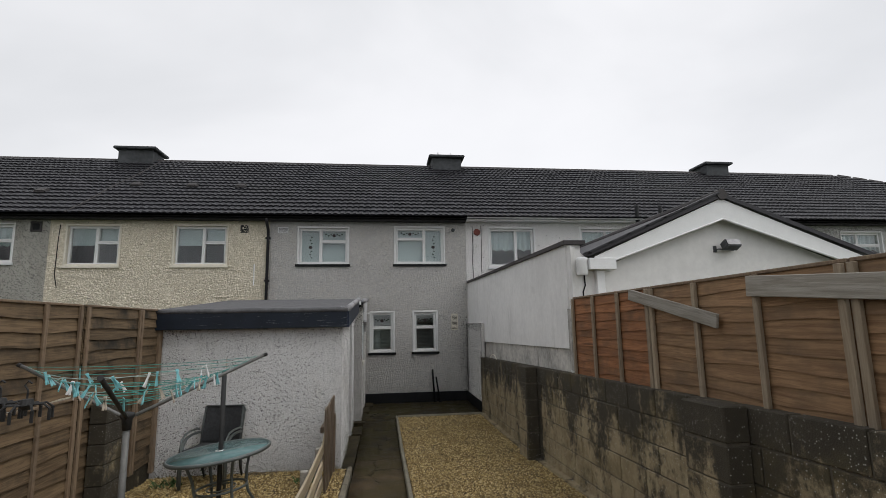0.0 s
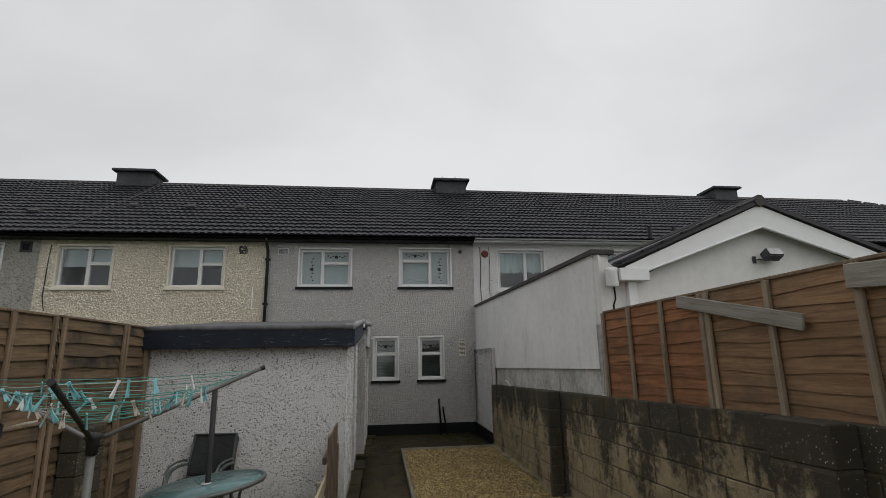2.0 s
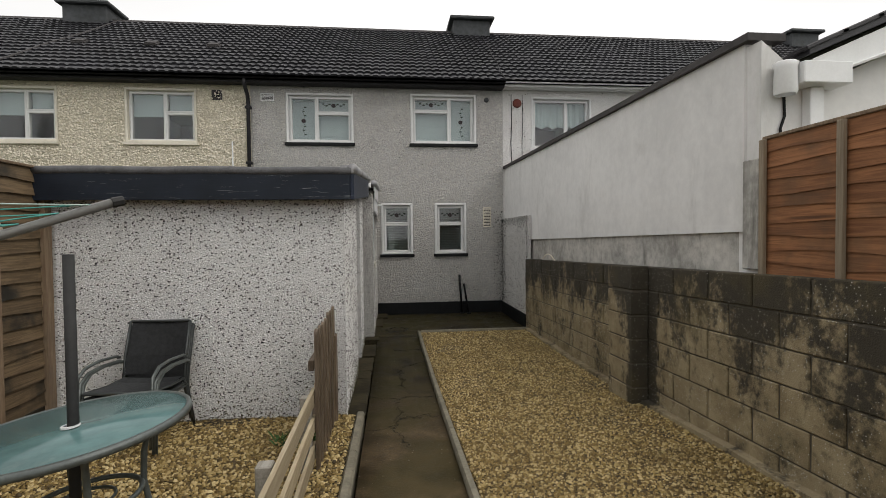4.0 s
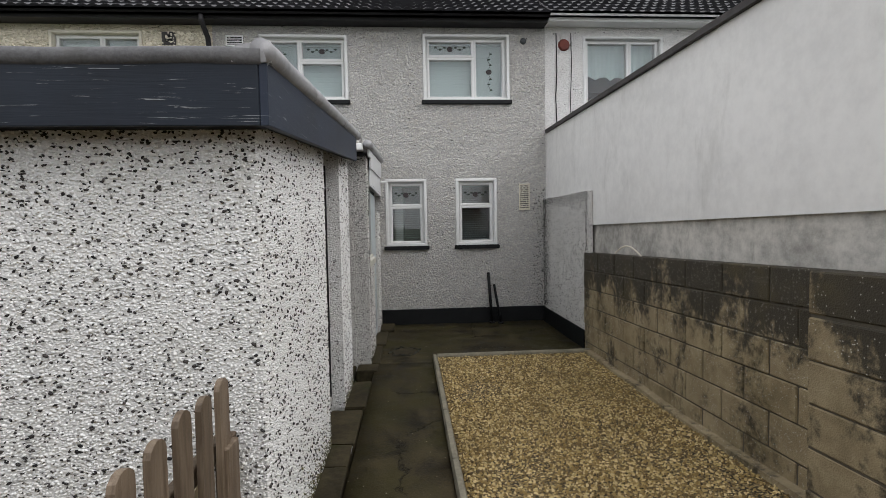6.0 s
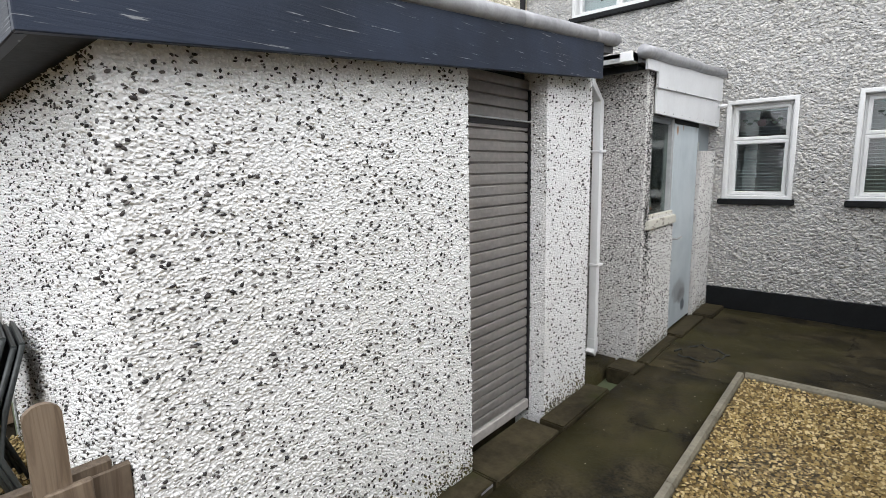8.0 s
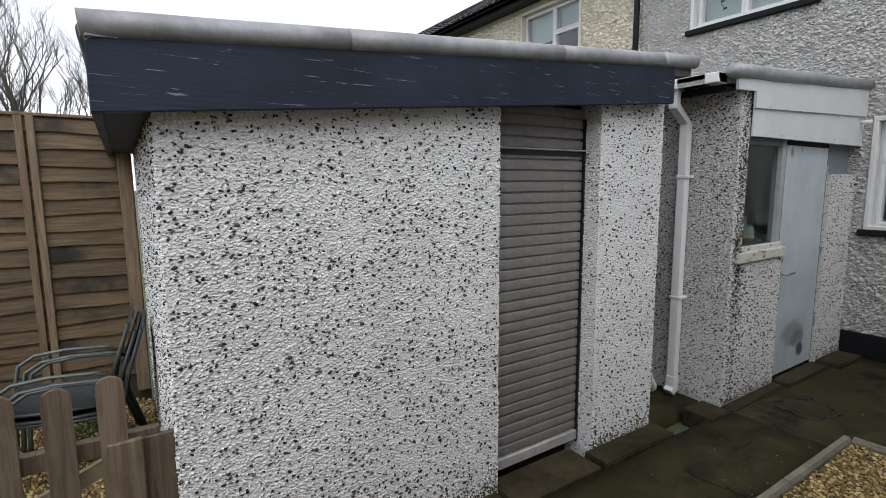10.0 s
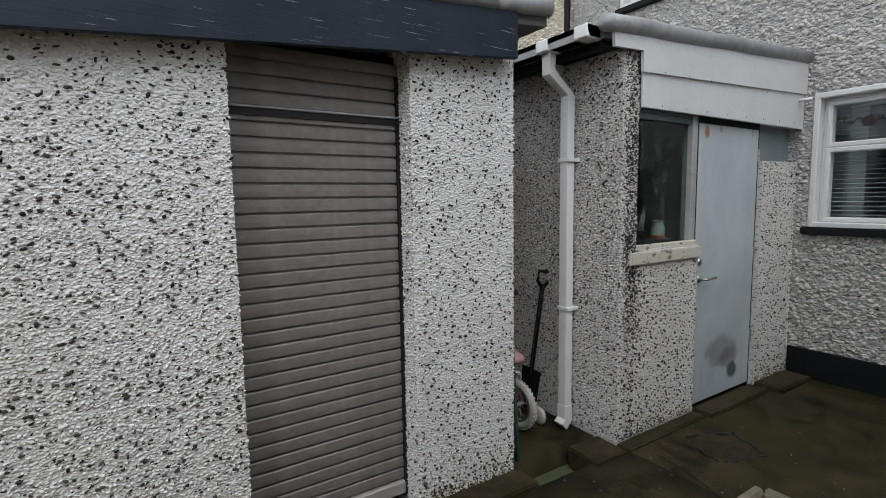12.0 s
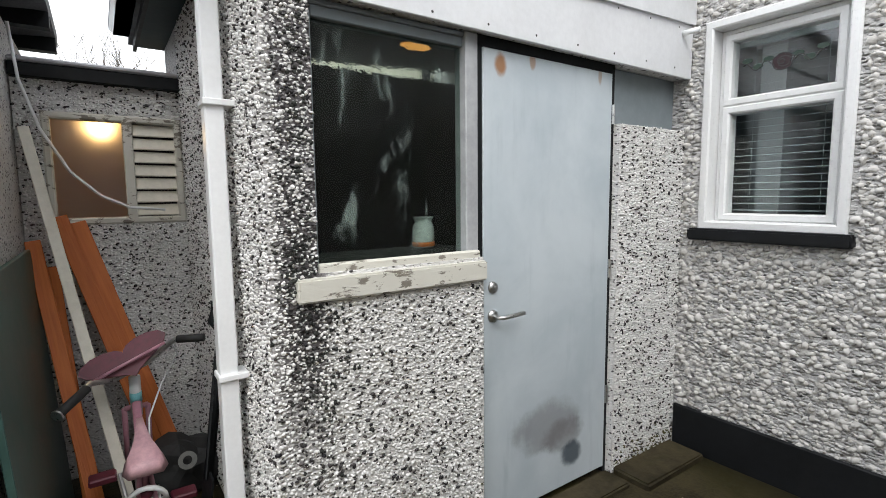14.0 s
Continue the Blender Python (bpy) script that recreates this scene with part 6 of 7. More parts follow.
# ---------------------------------------------------------------- fences
def lap_board(y0, y1, z, h, x, face, rnd, thick=0.026):
    """A feather-edged board with a wavy lower edge; face: the way it looks along x."""
    n = 8
    bm = bmesh.new()
    top, low, back = [], [], []
    ph = rnd.uniform(0, 6)
    for i in range(n + 1):
        y = y0 + (y1 - y0) * i / n
        w = 0.010 * math.sin(i * 1.3 + ph) + rnd.uniform(-0.004, 0.004)
        low.append((bm.verts.new((x + face * thick, y, z + w)), bm.verts.new((x + face * 0.004, y, z + w))))
        top.append((bm.verts.new((x + face * 0.004, y, z + h)), bm.verts.new((x - face * 0.002, y, z + h))))
    for i in range(n):
        bm.faces.new((low[i][0], low[i + 1][0], top[i + 1][0], top[i][0]))
        bm.faces.new((low[i][1], top[i][1], top[i + 1][1], low[i + 1][1]))
        bm.faces.new((low[i][1], low[i + 1][1], low[i + 1][0], low[i][0]))
        bm.faces.new((top[i][0], top[i + 1][0], top[i + 1][1], top[i][1]))
    for i in (0, n):
        bm.faces.new((low[i][0], top[i][0], top[i][1], low[i][1]))
    bmesh.ops.recalc_face_normals(bm, faces=bm.faces[:])
    return bm


def lap_panel(y0, y1, z0, z1, x, face, mat, pitch, battens, label, group, thick=0.026, strip=None):
    p = thing("lap_fence", label, "fence", group=group)
    rnd = random.Random(int(y0 * 100) + int(z0 * 1000) + (7 if face > 0 else 3))
    n = round((z1 - z0) / pitch)
    for i in range(n):
        part("board", lap_board(y0, y1, z0 + i * (z1 - z0) / n, (z1 - z0) / n + 0.012, x, face, rnd, thick), mat, p)
    for f in battens:
        y = y0 + (y1 - y0) * f
        w = 0.022
        part("batten", box(min(x + face * 0.020, x + face * 0.046), max(x + face * 0.020, x + face * 0.046), y - w, y + w, z0 - 0.02, z1 - 0.005, bevel=0.003), strip or POST_WOOD, p)
    part("capping", box(x - 0.02, x + 0.03, y0, y1, z1 - 0.004, z1 + 0.018, bevel=0.004), POST_WOOD, p)
    return p


for ya, yb in ((4.235, 5.96), (2.40, 4.215), (0.55, 2.38), (-1.30, 0.53), (-3.15, -1.32), (-5.0, -3.17)):
    zt = wall_top((ya + yb) / 2)
    lap_panel(ya, yb, zt - 0.045, 2.235, 2.465, -1, FENCE_RED if ya > 4 else FENCE_BROWN, 0.090, (0.014, 0.33, 0.66, 0.986), "reddish-brown overlapping timber fence panel above the block wall", "fence panels above the block wall", 0.014, BATTEN_PALE)


def plank(name, ya, za, yb, zb, w, x, label):
    ln = math.hypot(yb - ya, zb - za)
    bm = box(-0.011, 0.011, 0, ln, -w / 2, w / 2, bevel=0.004)
    ob = tagged(part(name, bm, GREY_PLANK), label, "plank", "planks nailed on the fence")
    ob.matrix_basis = Matrix.Translation((x, ya, za)) @ Matrix.Rotation(math.atan2(zb - za, yb - ya), 4, "X")
    return ob


plank("nailed_plank", 3.33, 1.949, 4.505, 2.200, 0.098, 2.405, "weathered grey plank nailed aslant on the fence")
plank("nailed_plank", 0.9, 2.005, 3.03, 2.163, 0.126, 2.405, "wide weathered grey plank nailed along the fence")

FXL = -2.80
for k, (ya, yb) in enumerate(((5.60, 7.33), (3.75, 5.575), (1.90, 3.73), (0.05, 1.88), (-1.80, 0.03), (-3.65, -1.82))):
    zb = ground_z((ya + yb) / 2) + 0.20
    tagged(part("gravel_board", box(FXL - 0.06, FXL - 0.005, ya, yb, zb - 0.35, zb - 0.012, bevel=0.005), BLOCK_BLACK), "dark stained concrete gravel board under the fence", "gravel board")
    if k == 0:
        lap_panel(ya, yb, zb, 2.20, FXL, 1, FENCE_DAMP, 0.112, (0.02, 0.64, 0.675, 0.98), "weathered brown overlapping timber fence panel, black with damp beside the shed", "old fence panels")
        continue
    lap_panel(ya, yb, zb, 1.30, FXL, 1, FENCE_OLD, 0.118, (0.02, 0.34, 0.70, 0.98), "weathered brown overlapping timber fence panel", "old fence panels")
    lap_panel(ya, yb, 1.33, 2.20, FXL - 0.02, 1, FENCE_OLD, 0.118, (0.02, 0.34, 0.70, 0.98), "weathered brown upper fence panel with battens", "old fence panels")
pier = thing("fence_pier", "mottled concrete block pier beside the old fence", "pier")
for c in range(6):
    part("block", box(FXL + 0.03, FXL + 0.20, 5.80 + rs.uniform(0, 0.01), 6.22, 0.02 + c * 0.2, 0.215 + c * 0.2, bevel=0.008), BLOCK_BLACK, pier)
tagged(part("timber_stake", box(FXL + 0.01, FXL + 0.055, 7.24, 7.325, 0.15, 2.2, bevel=0.005), POST_WOOD), "thin timber post against the shed corner", "post")

# picket fence and rails by the path
pk = thing("picket_fence", "short stained picket fence with rounded tops at the shed corner", "fence")
for i in range(7):
    y = 7.155 - i * 0.153
    h = 1.035 + rs.uniform(-0.012, 0.012)
    g0 = ground_z(y)
    o = [(-0.042, g0 - 0.05), (0.042, g0 - 0.05), (0.042, h - 0.035)] + [(0.042 * math.cos(a), h - 0.035 + 0.035 * math.sin(a)) for a in (0.5, 1.1, 1.57, 2.0, 2.6)] + [(-0.042, h - 0.035)]
    bm = moved(prism(o, -0.01, 0.01), Matrix.Translation((-0.475, y, 0)) @ FACE_X)
    part("picket", bm, PICKET, pk)
for z in (0.36, 0.74):
    part("back_rail", box(-0.54, -0.502, 6.28, 7.30, z, z + 0.07, bevel=0.004), PICKET, pk)
part("brace", moved(box(-0.012, 0.012, 0, 0.95, -0.03, 0.03), Matrix.Translation((-0.55, 6.42, 0.40)) @ Matrix.Rotation(radians(22), 4, "X")), PALE_WOOD, pk)
tagged(part("corner_board", box(-0.52, -0.495, 7.185, 7.345, 0.0, 0.78, bevel=0.004), PICKET), "short upright board filling the gap at the shed corner", "board")
tagged(part("corner_board", box(-0.475, -0.45, 7.13, 7.24, 0.0, 0.80, bevel=0.004), PICKET), "short brown post at the end of the pickets", "board")
rf = thing("rail_fence", "low pale timber rail fence beside the path", "fence")
for k, z in enumerate((0.44, 0.26, 0.08)):
    n = 10
    bm = bmesh.new()
    rr = []
    for i in range(n + 1):
        y = 2.0 + (6.28 - 2.0) * i / n
        x = -0.505 + 0.03 * math.sin(i * 0.35)
        z0 = ground_z(y) + z - 0.012 * (i / n) + 0.012 * math.sin(i * 0.8)
        rr.append([bm.verts.new(p) for p in ((x, y, z0), (x + 0.022, y, z0), (x + 0.022, y, z0 + 0.095), (x, y, z0 + 0.095))])
    for a, b in zip(rr, rr[1:]):
        for q in range(4):
            bm.faces.new((a[q], a[(q + 1) % 4], b[(q + 1) % 4], b[q]))
    bm.faces.new(rr[0])
    bm.faces.new(rr[-1][::-1])
    bmesh.ops.recalc_face_normals(bm, faces=bm.faces[:])
    part("rail", bm, PALE_WOOD, rf)
for y in (6.20, 5.15, 3.9, 2.6):
    part("post", box(-0.58, -0.508, y - 0.035, y + 0.035, ground_z(y) - 0.1, ground_z(y) + 0.50, bevel=0.006), GREY_PLANK, rf)

# ---------------------------------------------------------------- garden table and chairs
TZ = ground_z(5.08)
table = thing("garden_table", "round patio table with frosted glass top and bent metal legs", "table", Matrix.Translation((-1.212, 5.08, TZ + 0.015)) @ Matrix.Rotation(radians(-5.6), 4, "Y"))
part("tabletop", lathe([(0, 0.700), (0.42, 0.700), (0.42, 0.708), (0, 0.708)], 48), TABLE_GLASS, table, "rain-wet frosted green glass", True)
part("rim", lathe([(0.413, 0.682), (0.435, 0.684), (0.440, 0.697), (0.436, 0.711), (0.419, 0.713), (0.413, 0.682)], 48), TUBE, table, smooth=True)
for k in range(4):
    a = radians(38 + 90 * k)
    prof = [(0.33, 0.69), (0.275, 0.63), (0.24, 0.52), (0.225, 0.40), (0.235, 0.30), (0.31, 0.16), (0.40, 0.045), (0.425, 0.0)]
    part("leg", tube([(r * math.cos(a), r * math.sin(a), z) for r, z in prof], 0.013, 8), TUBE, table, smooth=True)
part("shelf_ring", tube([(0.215 * math.cos(radians(10 * i)), 0.215 * math.sin(radians(10 * i)), 0.40) for i in range(36)], 0.011, 8, closed=True), TUBE, table, smooth=True)
part("shelf_ring", tube([(0.12 * math.cos(radians(10 * i)), 0.12 * math.sin(radians(10 * i)), 0.40) for i in range(36)], 0.007, 6, closed=True), TUBE, table, smooth=True)
part("bushing", lathe([(0.022, 0.712), (0.034, 0.712), (0.034, 0.720), (0.022, 0.720)], 16), PVC, table)
para = thing("parasol_base", "dark parasol pole standing in a square weighted foot", "parasol stand", Matrix.Translation((-1.27, 5.08, ground_z(5.08))))
part("pole", tube([(0, 0, 0.05), (0, 0, 1.42)], 0.021, 14), RUBBER, para, smooth=True)
part("foot", box(-0.22, 0.22, -0.2, 0.2, 0.0, 0.055, bevel=0.02, seg=2), RUBBER, para)
part("collar", lathe([(0.05, 0.05), (0.045, 0.10), (0.028, 0.28), (0.024, 0.30)], 16), RUBBER, para, smooth=True)


def garden_chair():
    c = thing("stacking_chair", "dark sling patio chair with curved metal arms, in a stack", "chair", group="stacked patio chairs")
    for s in (-1, 1):
        x = 0.26 * s
        part("arm_frame", tube([(x, -0.33, 0.0), (x, -0.31, 0.42), (x, -0.28, 0.56), (x, -0.20, 0.62), (x, -0.05, 0.635), (x, 0.16, 0.62), (x, 0.20, 0.60)], 0.013, 8), TUBE, c, smooth=True)
        part("back_leg", tube([(x * 0.92, 0.30, 0.0), (x * 0.92, 0.20, 0.38), (x * 0.92, 0.24, 0.60), (x * 0.92, 0.33, 0.90)], 0.012, 8), TUBE_DARK, c, smooth=True)
        part("seat_rail", tube([(x * 0.92, -0.27, 0.43), (x * 0.92, 0.0, 0.40), (x * 0.92, 0.20, 0.40)], 0.011, 8), TUBE_DARK, c, smooth=True)
    part("top_rail", tube([(-0.235, 0.33, 0.90), (0.235, 0.33, 0.90)], 0.012, 8), TUBE_DARK, c)
    part("front_rail", tube([(-0.235, -0.27, 0.43), (0.235, -0.27, 0.43)], 0.012, 8), TUBE_DARK, c)
    bm = bmesh.new()
    rows = [(-0.27, 0.442), (-0.1, 0.415), (0.1, 0.405), (0.19, 0.42)]
    g = [[bm.verts.new((-0.23 + 0.46 * i / 6, y, z - 0.012 * math.sin(math.pi * i / 6))) for i in range(7)] for y, z in rows]
    for a, b in zip(g, g[1:]):
        for i in range(6):
            bm.faces.new((a[i], a[i + 1], b[i + 1], b[i]))
    bmesh.ops.solidify(bm, geom=bm.faces[:], thickness=0.004)
    part("seat", bm, MESH_CLOTH, c)
    bm = bmesh.new()
    rows = [(0.205, 0.44), (0.235, 0.60), (0.285, 0.76), (0.332, 0.905)]
    g = [[bm.verts.new((-0.225 + 0.45 * i / 6, y + 0.015 * math.sin(math.pi * i / 6), z)) for i in range(7)] for y, z in rows]
    for a, b in zip(g, g[1:]):
        for i in range(6):
            bm.faces.new((a[i], a[i + 1], b[i + 1], b[i]))
    bmesh.ops.solidify(bm, geom=bm.faces[:], thickness=0.004)
    part("backrest", bm, MESH_CLOTH, c)
    return c


ch = garden_chair()
CH0 = Matrix.Translation((-1.90, 6.97, ground_z(6.97))) @ Matrix.Rotation(radians(-4), 4, "Z") @ Matrix.Diagonal((1, 1, 0.94, 1))
ch.matrix_basis = CH0
for k in (1, 2):
    copy_thing(ch, CH0 @ Matrix.Translation((0, -0.03 * k, 0.048 * k)))

# ---------------------------------------------------------------- rotary clothes line
HX, HY, HZ = -1.53, 3.90, 1.39
dryer = thing("rotary_dryer", "rotary clothes line with sagging green lines on a grey pole", "clothes dryer", Matrix.Translation((HX, HY, 0)))
part("pole", tube([(0.0, 0, ground_z(HY) - 0.05), (0, 0, HZ - 0.05)], 0.021, 14), ALU, dryer, smooth=True)
part("hub", lathe([(0.0, HZ - 0.09), (0.027, HZ - 0.09), (0.033, HZ - 0.02), (0.046, HZ), (0.04, HZ + 0.02), (0, HZ + 0.03)], 16), RUBBER, dryer, smooth=True)
ARMS = [(40, 0.95, 1.735, ALU), (160, 0.95, 1.715, ALU), (287, 0.92, 1.715, RUBBER)]
tips = []
for a, r, z, mt in ARMS:
    d = Vector((math.cos(radians(a)), math.sin(radians(a)), 0))
    tips.append((d, r, z))
    arm = part("arm", tube([d * 0.05 + Vector((0, 0, HZ)), d * r * 0.5 + Vector((0, 0, HZ + (z - HZ) * 0.47)), d * r + Vector((0, 0, z))], 0.013, 8), mt, dryer, smooth=True)
    part("tip", tube([d * r + Vector((0, 0, z)), d * (r + 0.03) + Vector((0, 0, z + 0.008))], 0.015, 8), RUBBER, arm)


def arm_at(k, f):
    d, r, z = tips[k]
    return d * r * f + Vector((0, 0, HZ + (z - HZ) * f + 0.012))


rc = random.Random(8)
line_pts = []
for lvl in range(9):
    f = 0.28 + 0.083 * lvl
    for k in range(3):
        a, b = arm_at(k, f), arm_at((k + 1) % 3, f + rc.uniform(-0.01, 0.01))
        sag = (b - a).length * rc.uniform(0.01, 0.05)
        pts = [a.lerp(b, i / 8) - Vector((0, 0, sag * 4 * (i / 8) * (1 - i / 8))) for i in range(9)]
        part("line", tube(pts, 0.0022, 5), CORD if rc.random() < 0.7 else CORD_PALE, dryer)
        line_pts.append(pts)


def peg(mat):
    bm = bmesh.new()
    for s in (-1, 1):
        join(bm, moved(box(-0.006, 0.006, -0.0035, 0.0035, -0.075, 0.012, bevel=0.0015), Matrix.Rotation(radians(9 * s), 4, "Y") @ Matrix.Translation((s * 0.003, 0, 0))))
    return mesh_of("clothes_peg", bm, mat)


pegs = [peg(PEG_BLUE), peg(PEG_WOOD), peg(PVC)]
for i in range(46):
    pts = rc.choice(line_pts[6:])
    j = rc.randrange(7)
    p = pts[j].lerp(pts[j + 1], rc.random())
    kind = rc.choice((0, 0, 0, 1, 2))
    ob = tagged(part("clothes_peg", pegs[kind], None), ("turquoise plastic", "grey wooden", "white plastic")[kind] + " clothes peg clipped on a drying line", "clothes peg", "pegs on the clothes line")
    ob.matrix_basis = Matrix.Translation((HX + p.x, HY + p.y, p.z)) @ Euler((radians(rc.uniform(-25, 25)), radians(rc.uniform(-35, 35)), radians(rc.uniform(0, 180)))).to_matrix().to_4x4()
for dx, dy in ((-0.72, -0.10), (-0.50, -0.20)):
    hg = thing("peg_hanger", "black plastic peg hanger dangling from the line", "hanger", Matrix.Translation((HX + dx, HY + dy, 1.60)))
    part("hook", tube([(0.02, 0, 0.04), (0.0, 0, 0.055), (-0.02, 0, 0.03), (0, 0, 0.0), (0, 0, -0.06)], 0.006, 6), RUBBER, hg)
    part("spider", lathe([(0, -0.05), (0.03, -0.055), (0.045, -0.09), (0.02, -0.12), (0, -0.12)], 12), RUBBER, hg)
    for k in range(8):
        a = k * math.pi / 4
        arm = part("arm", tube([(0.03 * math.cos(a), 0.03 * math.sin(a), -0.09), (0.10 * math.cos(a), 0.10 * math.sin(a), -0.085), (0.135 * math.cos(a), 0.135 * math.sin(a), -0.115)], 0.007, 5), RUBBER, hg)
        part("clip", box(0.135 * math.cos(a) - 0.009, 0.135 * math.cos(a) + 0.009, 0.135 * math.sin(a) - 0.005, 0.135 * math.sin(a) + 0.005, -0.185, -0.112, bevel=0.002), RUBBER, arm)

# ---------------------------------------------------------------- things in the passage
bike = thing("childs_bicycle", "pink child's bicycle with white tyres and stabilisers", "bicycle", Matrix.Translation((-0.12, 10.64, 0)))


def wheel(cx, r, name, y=0.0, lean=0.0):
    m = Matrix.Translation((cx, y, r + 0.005)) @ Matrix.Rotation(radians(90), 4, "X")
    w = part(name, moved(lathe([(r - 0.045, -0.016), (r - 0.02, -0.024), (r - 0.004, -0.016), (r, 0), (r - 0.004, 0.016), (r - 0.02, 0.024), (r - 0.045, 0.016), (r - 0.045, -0.016)], 36), m), WHITE_TYRE, bike, "white knobbly tyre", True)
    kn = bmesh.new()
    for i in range(34):
        a = i * 2 * math.pi / 34
        for s in (-0.012, 0.012):
            join(kn, moved(box(-0.006, 0.006, -0.006, 0.006, -0.004, 0.005), Matrix.Translation((cx + (r) * math.cos(a), y + s, r + 0.005 + r * math.sin(a))) @ Matrix.Rotation(-a + math.pi / 2, 4, "Y")))
    part("tread", kn, WHITE_TYRE, w)
    part("rim", moved(lathe([(r - 0.06, -0.012), (r - 0.044, -0.015), (r - 0.044, 0.015), (r - 0.06, 0.012), (r - 0.06, -0.012)], 30), m), STEEL, w)
    sp = bmesh.new()
    for i in range(14):
        a = i * 2 * math.pi / 14
        tube([(cx + 0.015 * math.cos(a), y + (0.015 if i % 2 else -0.015), r + 0.005 + 0.015 * math.sin(a)), (cx + (r - 0.055) * math.cos(a), y, r + 0.005 + (r - 0.055) * math.sin(a))], 0.0015, 4, sp)
    part("spokes", sp, STEEL, w)
    part("hub", moved(lathe([(0, -0.035), (0.016, -0.035), (0.016, 0.035), (0, 0.035)], 12), m), STEEL, w)


wheel(-0.66, 0.160, "rear_wheel")
wheel(-1.28, 0.155, "front_wheel")
for y in (0.15, -0.13):
    m = Matrix.Translation((-0.62, y, 0.062)) @ Matrix.Rotation(radians(90), 4, "X")
    part("stabiliser_wheel", moved(lathe([(0, -0.012), (0.045, -0.015), (0.06, -0.008), (0.06, 0.008), (0.045, 0.015), (0, 0.012)], 18), m), WHITE_TYRE, bike, smooth=True)
    part("stabiliser_arm", tube([(-0.66, y * 0.3, 0.16), (-0.64, y * 0.9, 0.14), (-0.62, y, 0.065)], 0.007, 6), STEEL, bike)
fr = bmesh.new()
tube([(-1.12, 0, 0.60), (-1.02, 0, 0.38), (-0.90, 0, 0.24), (-0.84, 0, 0.22)], 0.018, 10, fr)
tube([(-0.84, 0, 0.22), (-0.78, 0, 0.42)], 0.014, 10, fr)
for s in (-0.045, 0.045):
    tube([(-0.84, s * 0.4, 0.22), (-0.66, s, 0.165)], 0.009, 8, fr)
    tube([(-0.79, s * 0.4, 0.38), (-0.66, s, 0.165)], 0.009, 8, fr)
    tube([(-1.17, s, 0.52), (-1.28, s, 0.165)], 0.011, 8, fr)
tube([(-1.17, -0.045, 0.52), (-1.17, 0.045, 0.52)], 0.012, 8, fr)
part("bike_frame", fr, PINK, bike, "pink painted tube frame", True)
part("head_tube", tube([(-1.12, 0, 0.50), (-1.10, 0, 0.68)], 0.022, 12), PVC, bike, "white and blue stickered head tube", True)
part("sticker", tube([(-1.113, 0, 0.565), (-1.107, 0, 0.61)], 0.0235, 12), PEG_BLUE, bike, "blue sticker", True)
part("handlebar", tube([(-0.84, -0.22, 0.695), (-0.93, -0.15, 0.735), (-1.04, -0.07, 0.70), (-1.09, 0.05, 0.735), (-1.03, 0.15, 0.83), (-0.97, 0.24, 0.84)], 0.011, 10), STEEL, bike, smooth=True)
part("grip", tube([(-1.015, 0.165, 0.836), (-0.955, 0.26, 0.842)], 0.017, 10), RUBBER, bike, smooth=True)
part("grip", tube([(-0.91, -0.16, 0.725), (-0.81, -0.245, 0.680)], 0.017, 10), RUBBER, bike, smooth=True)
part("grip_end", tube([(-0.81, -0.245, 0.680), (-0.805, -0.249, 0.678)], 0.022, 12), STEEL, bike)
part("brake_caliper", tube([(-0.72 + 0.03 * math.sin(t * 0.5), 0.062 * math.cos(t * math.pi / 8), 0.30 + 0.075 * math.sin(t * math.pi / 8)) for t in range(9)], 0.010, 8), PVC, bike, "pale brake arch over the tyre", True)
part("brake_cable", tube([(-1.03, 0.14, 0.83), (-1.10, 0.17, 0.75), (-1.12, 0.10, 0.62), (-1.05, 0.04, 0.50), (-0.82, 0.02, 0.38)], 0.004, 6), PVC, bike, smooth=True)
part("mudguard", tube([(-0.66 + 0.185 * math.cos(radians(t)), 0, 0.165 + 0.185 * math.sin(radians(t))) for t in range(110, 200, 15)], 0.022, 8), PINK_DARK, bike, "maroon mudguard", True)
hp = []
for i in range(24):
    t = i * 2 * math.pi / 24
    hp.append((0.0105 * 16 * math.sin(t) ** 3, 0.0052 * (13 * math.cos(t) - 5 * math.cos(2 * t) - 2 * math.cos(3 * t) - math.cos(4 * t))))
hb = moved(prism(hp, -0.008, 0.008), Matrix.Translation((-1.03, -0.025, 0.785)) @ Matrix.Rotation(radians(84), 4, "Z") @ Matrix.Rotation(radians(-28), 4, "X") @ Matrix.Rotation(radians(-24), 4, "Y"))
part("handlebar_plate", hb, PINK_DARK, bike, "maroon heart-shaped front plate")
part("plate_trim", tube([(-0.985, -0.165, 0.715), (-0.995, 0.115, 0.835)], 0.007, 8), PINK, bike, "pink bar across the plate", True)
sd = bmesh.new()
so = [(-0.84, 0.016), (-0.79, 0.024), (-0.72, 0.04), (-0.67, 0.064), (-0.62, 0.074), (-0.59, 0.055)]
va = []
for x, w in so:
    va.append([sd.verts.new((x - 0.06, -w, 0.435 - 0.35 * (x + 0.57))), sd.verts.new((x - 0.06, -w * 0.7, 0.475 - 0.35 * (x + 0.57))), sd.verts.new((x - 0.06, w * 0.7, 0.475 - 0.35 * (x + 0.57))), sd.verts.new((x - 0.06, w, 0.435 - 0.35 * (x + 0.57)))])
for a, b in zip(va, va[1:]):
    for q in range(4):
        sd.faces.new((a[q], a[(q + 1) % 4], b[(q + 1) % 4], b[q]))
sd.faces.new(va[0][::-1])
sd.faces.new(va[-1])
bmesh.ops.recalc_face_normals(sd, faces=sd.faces[:])
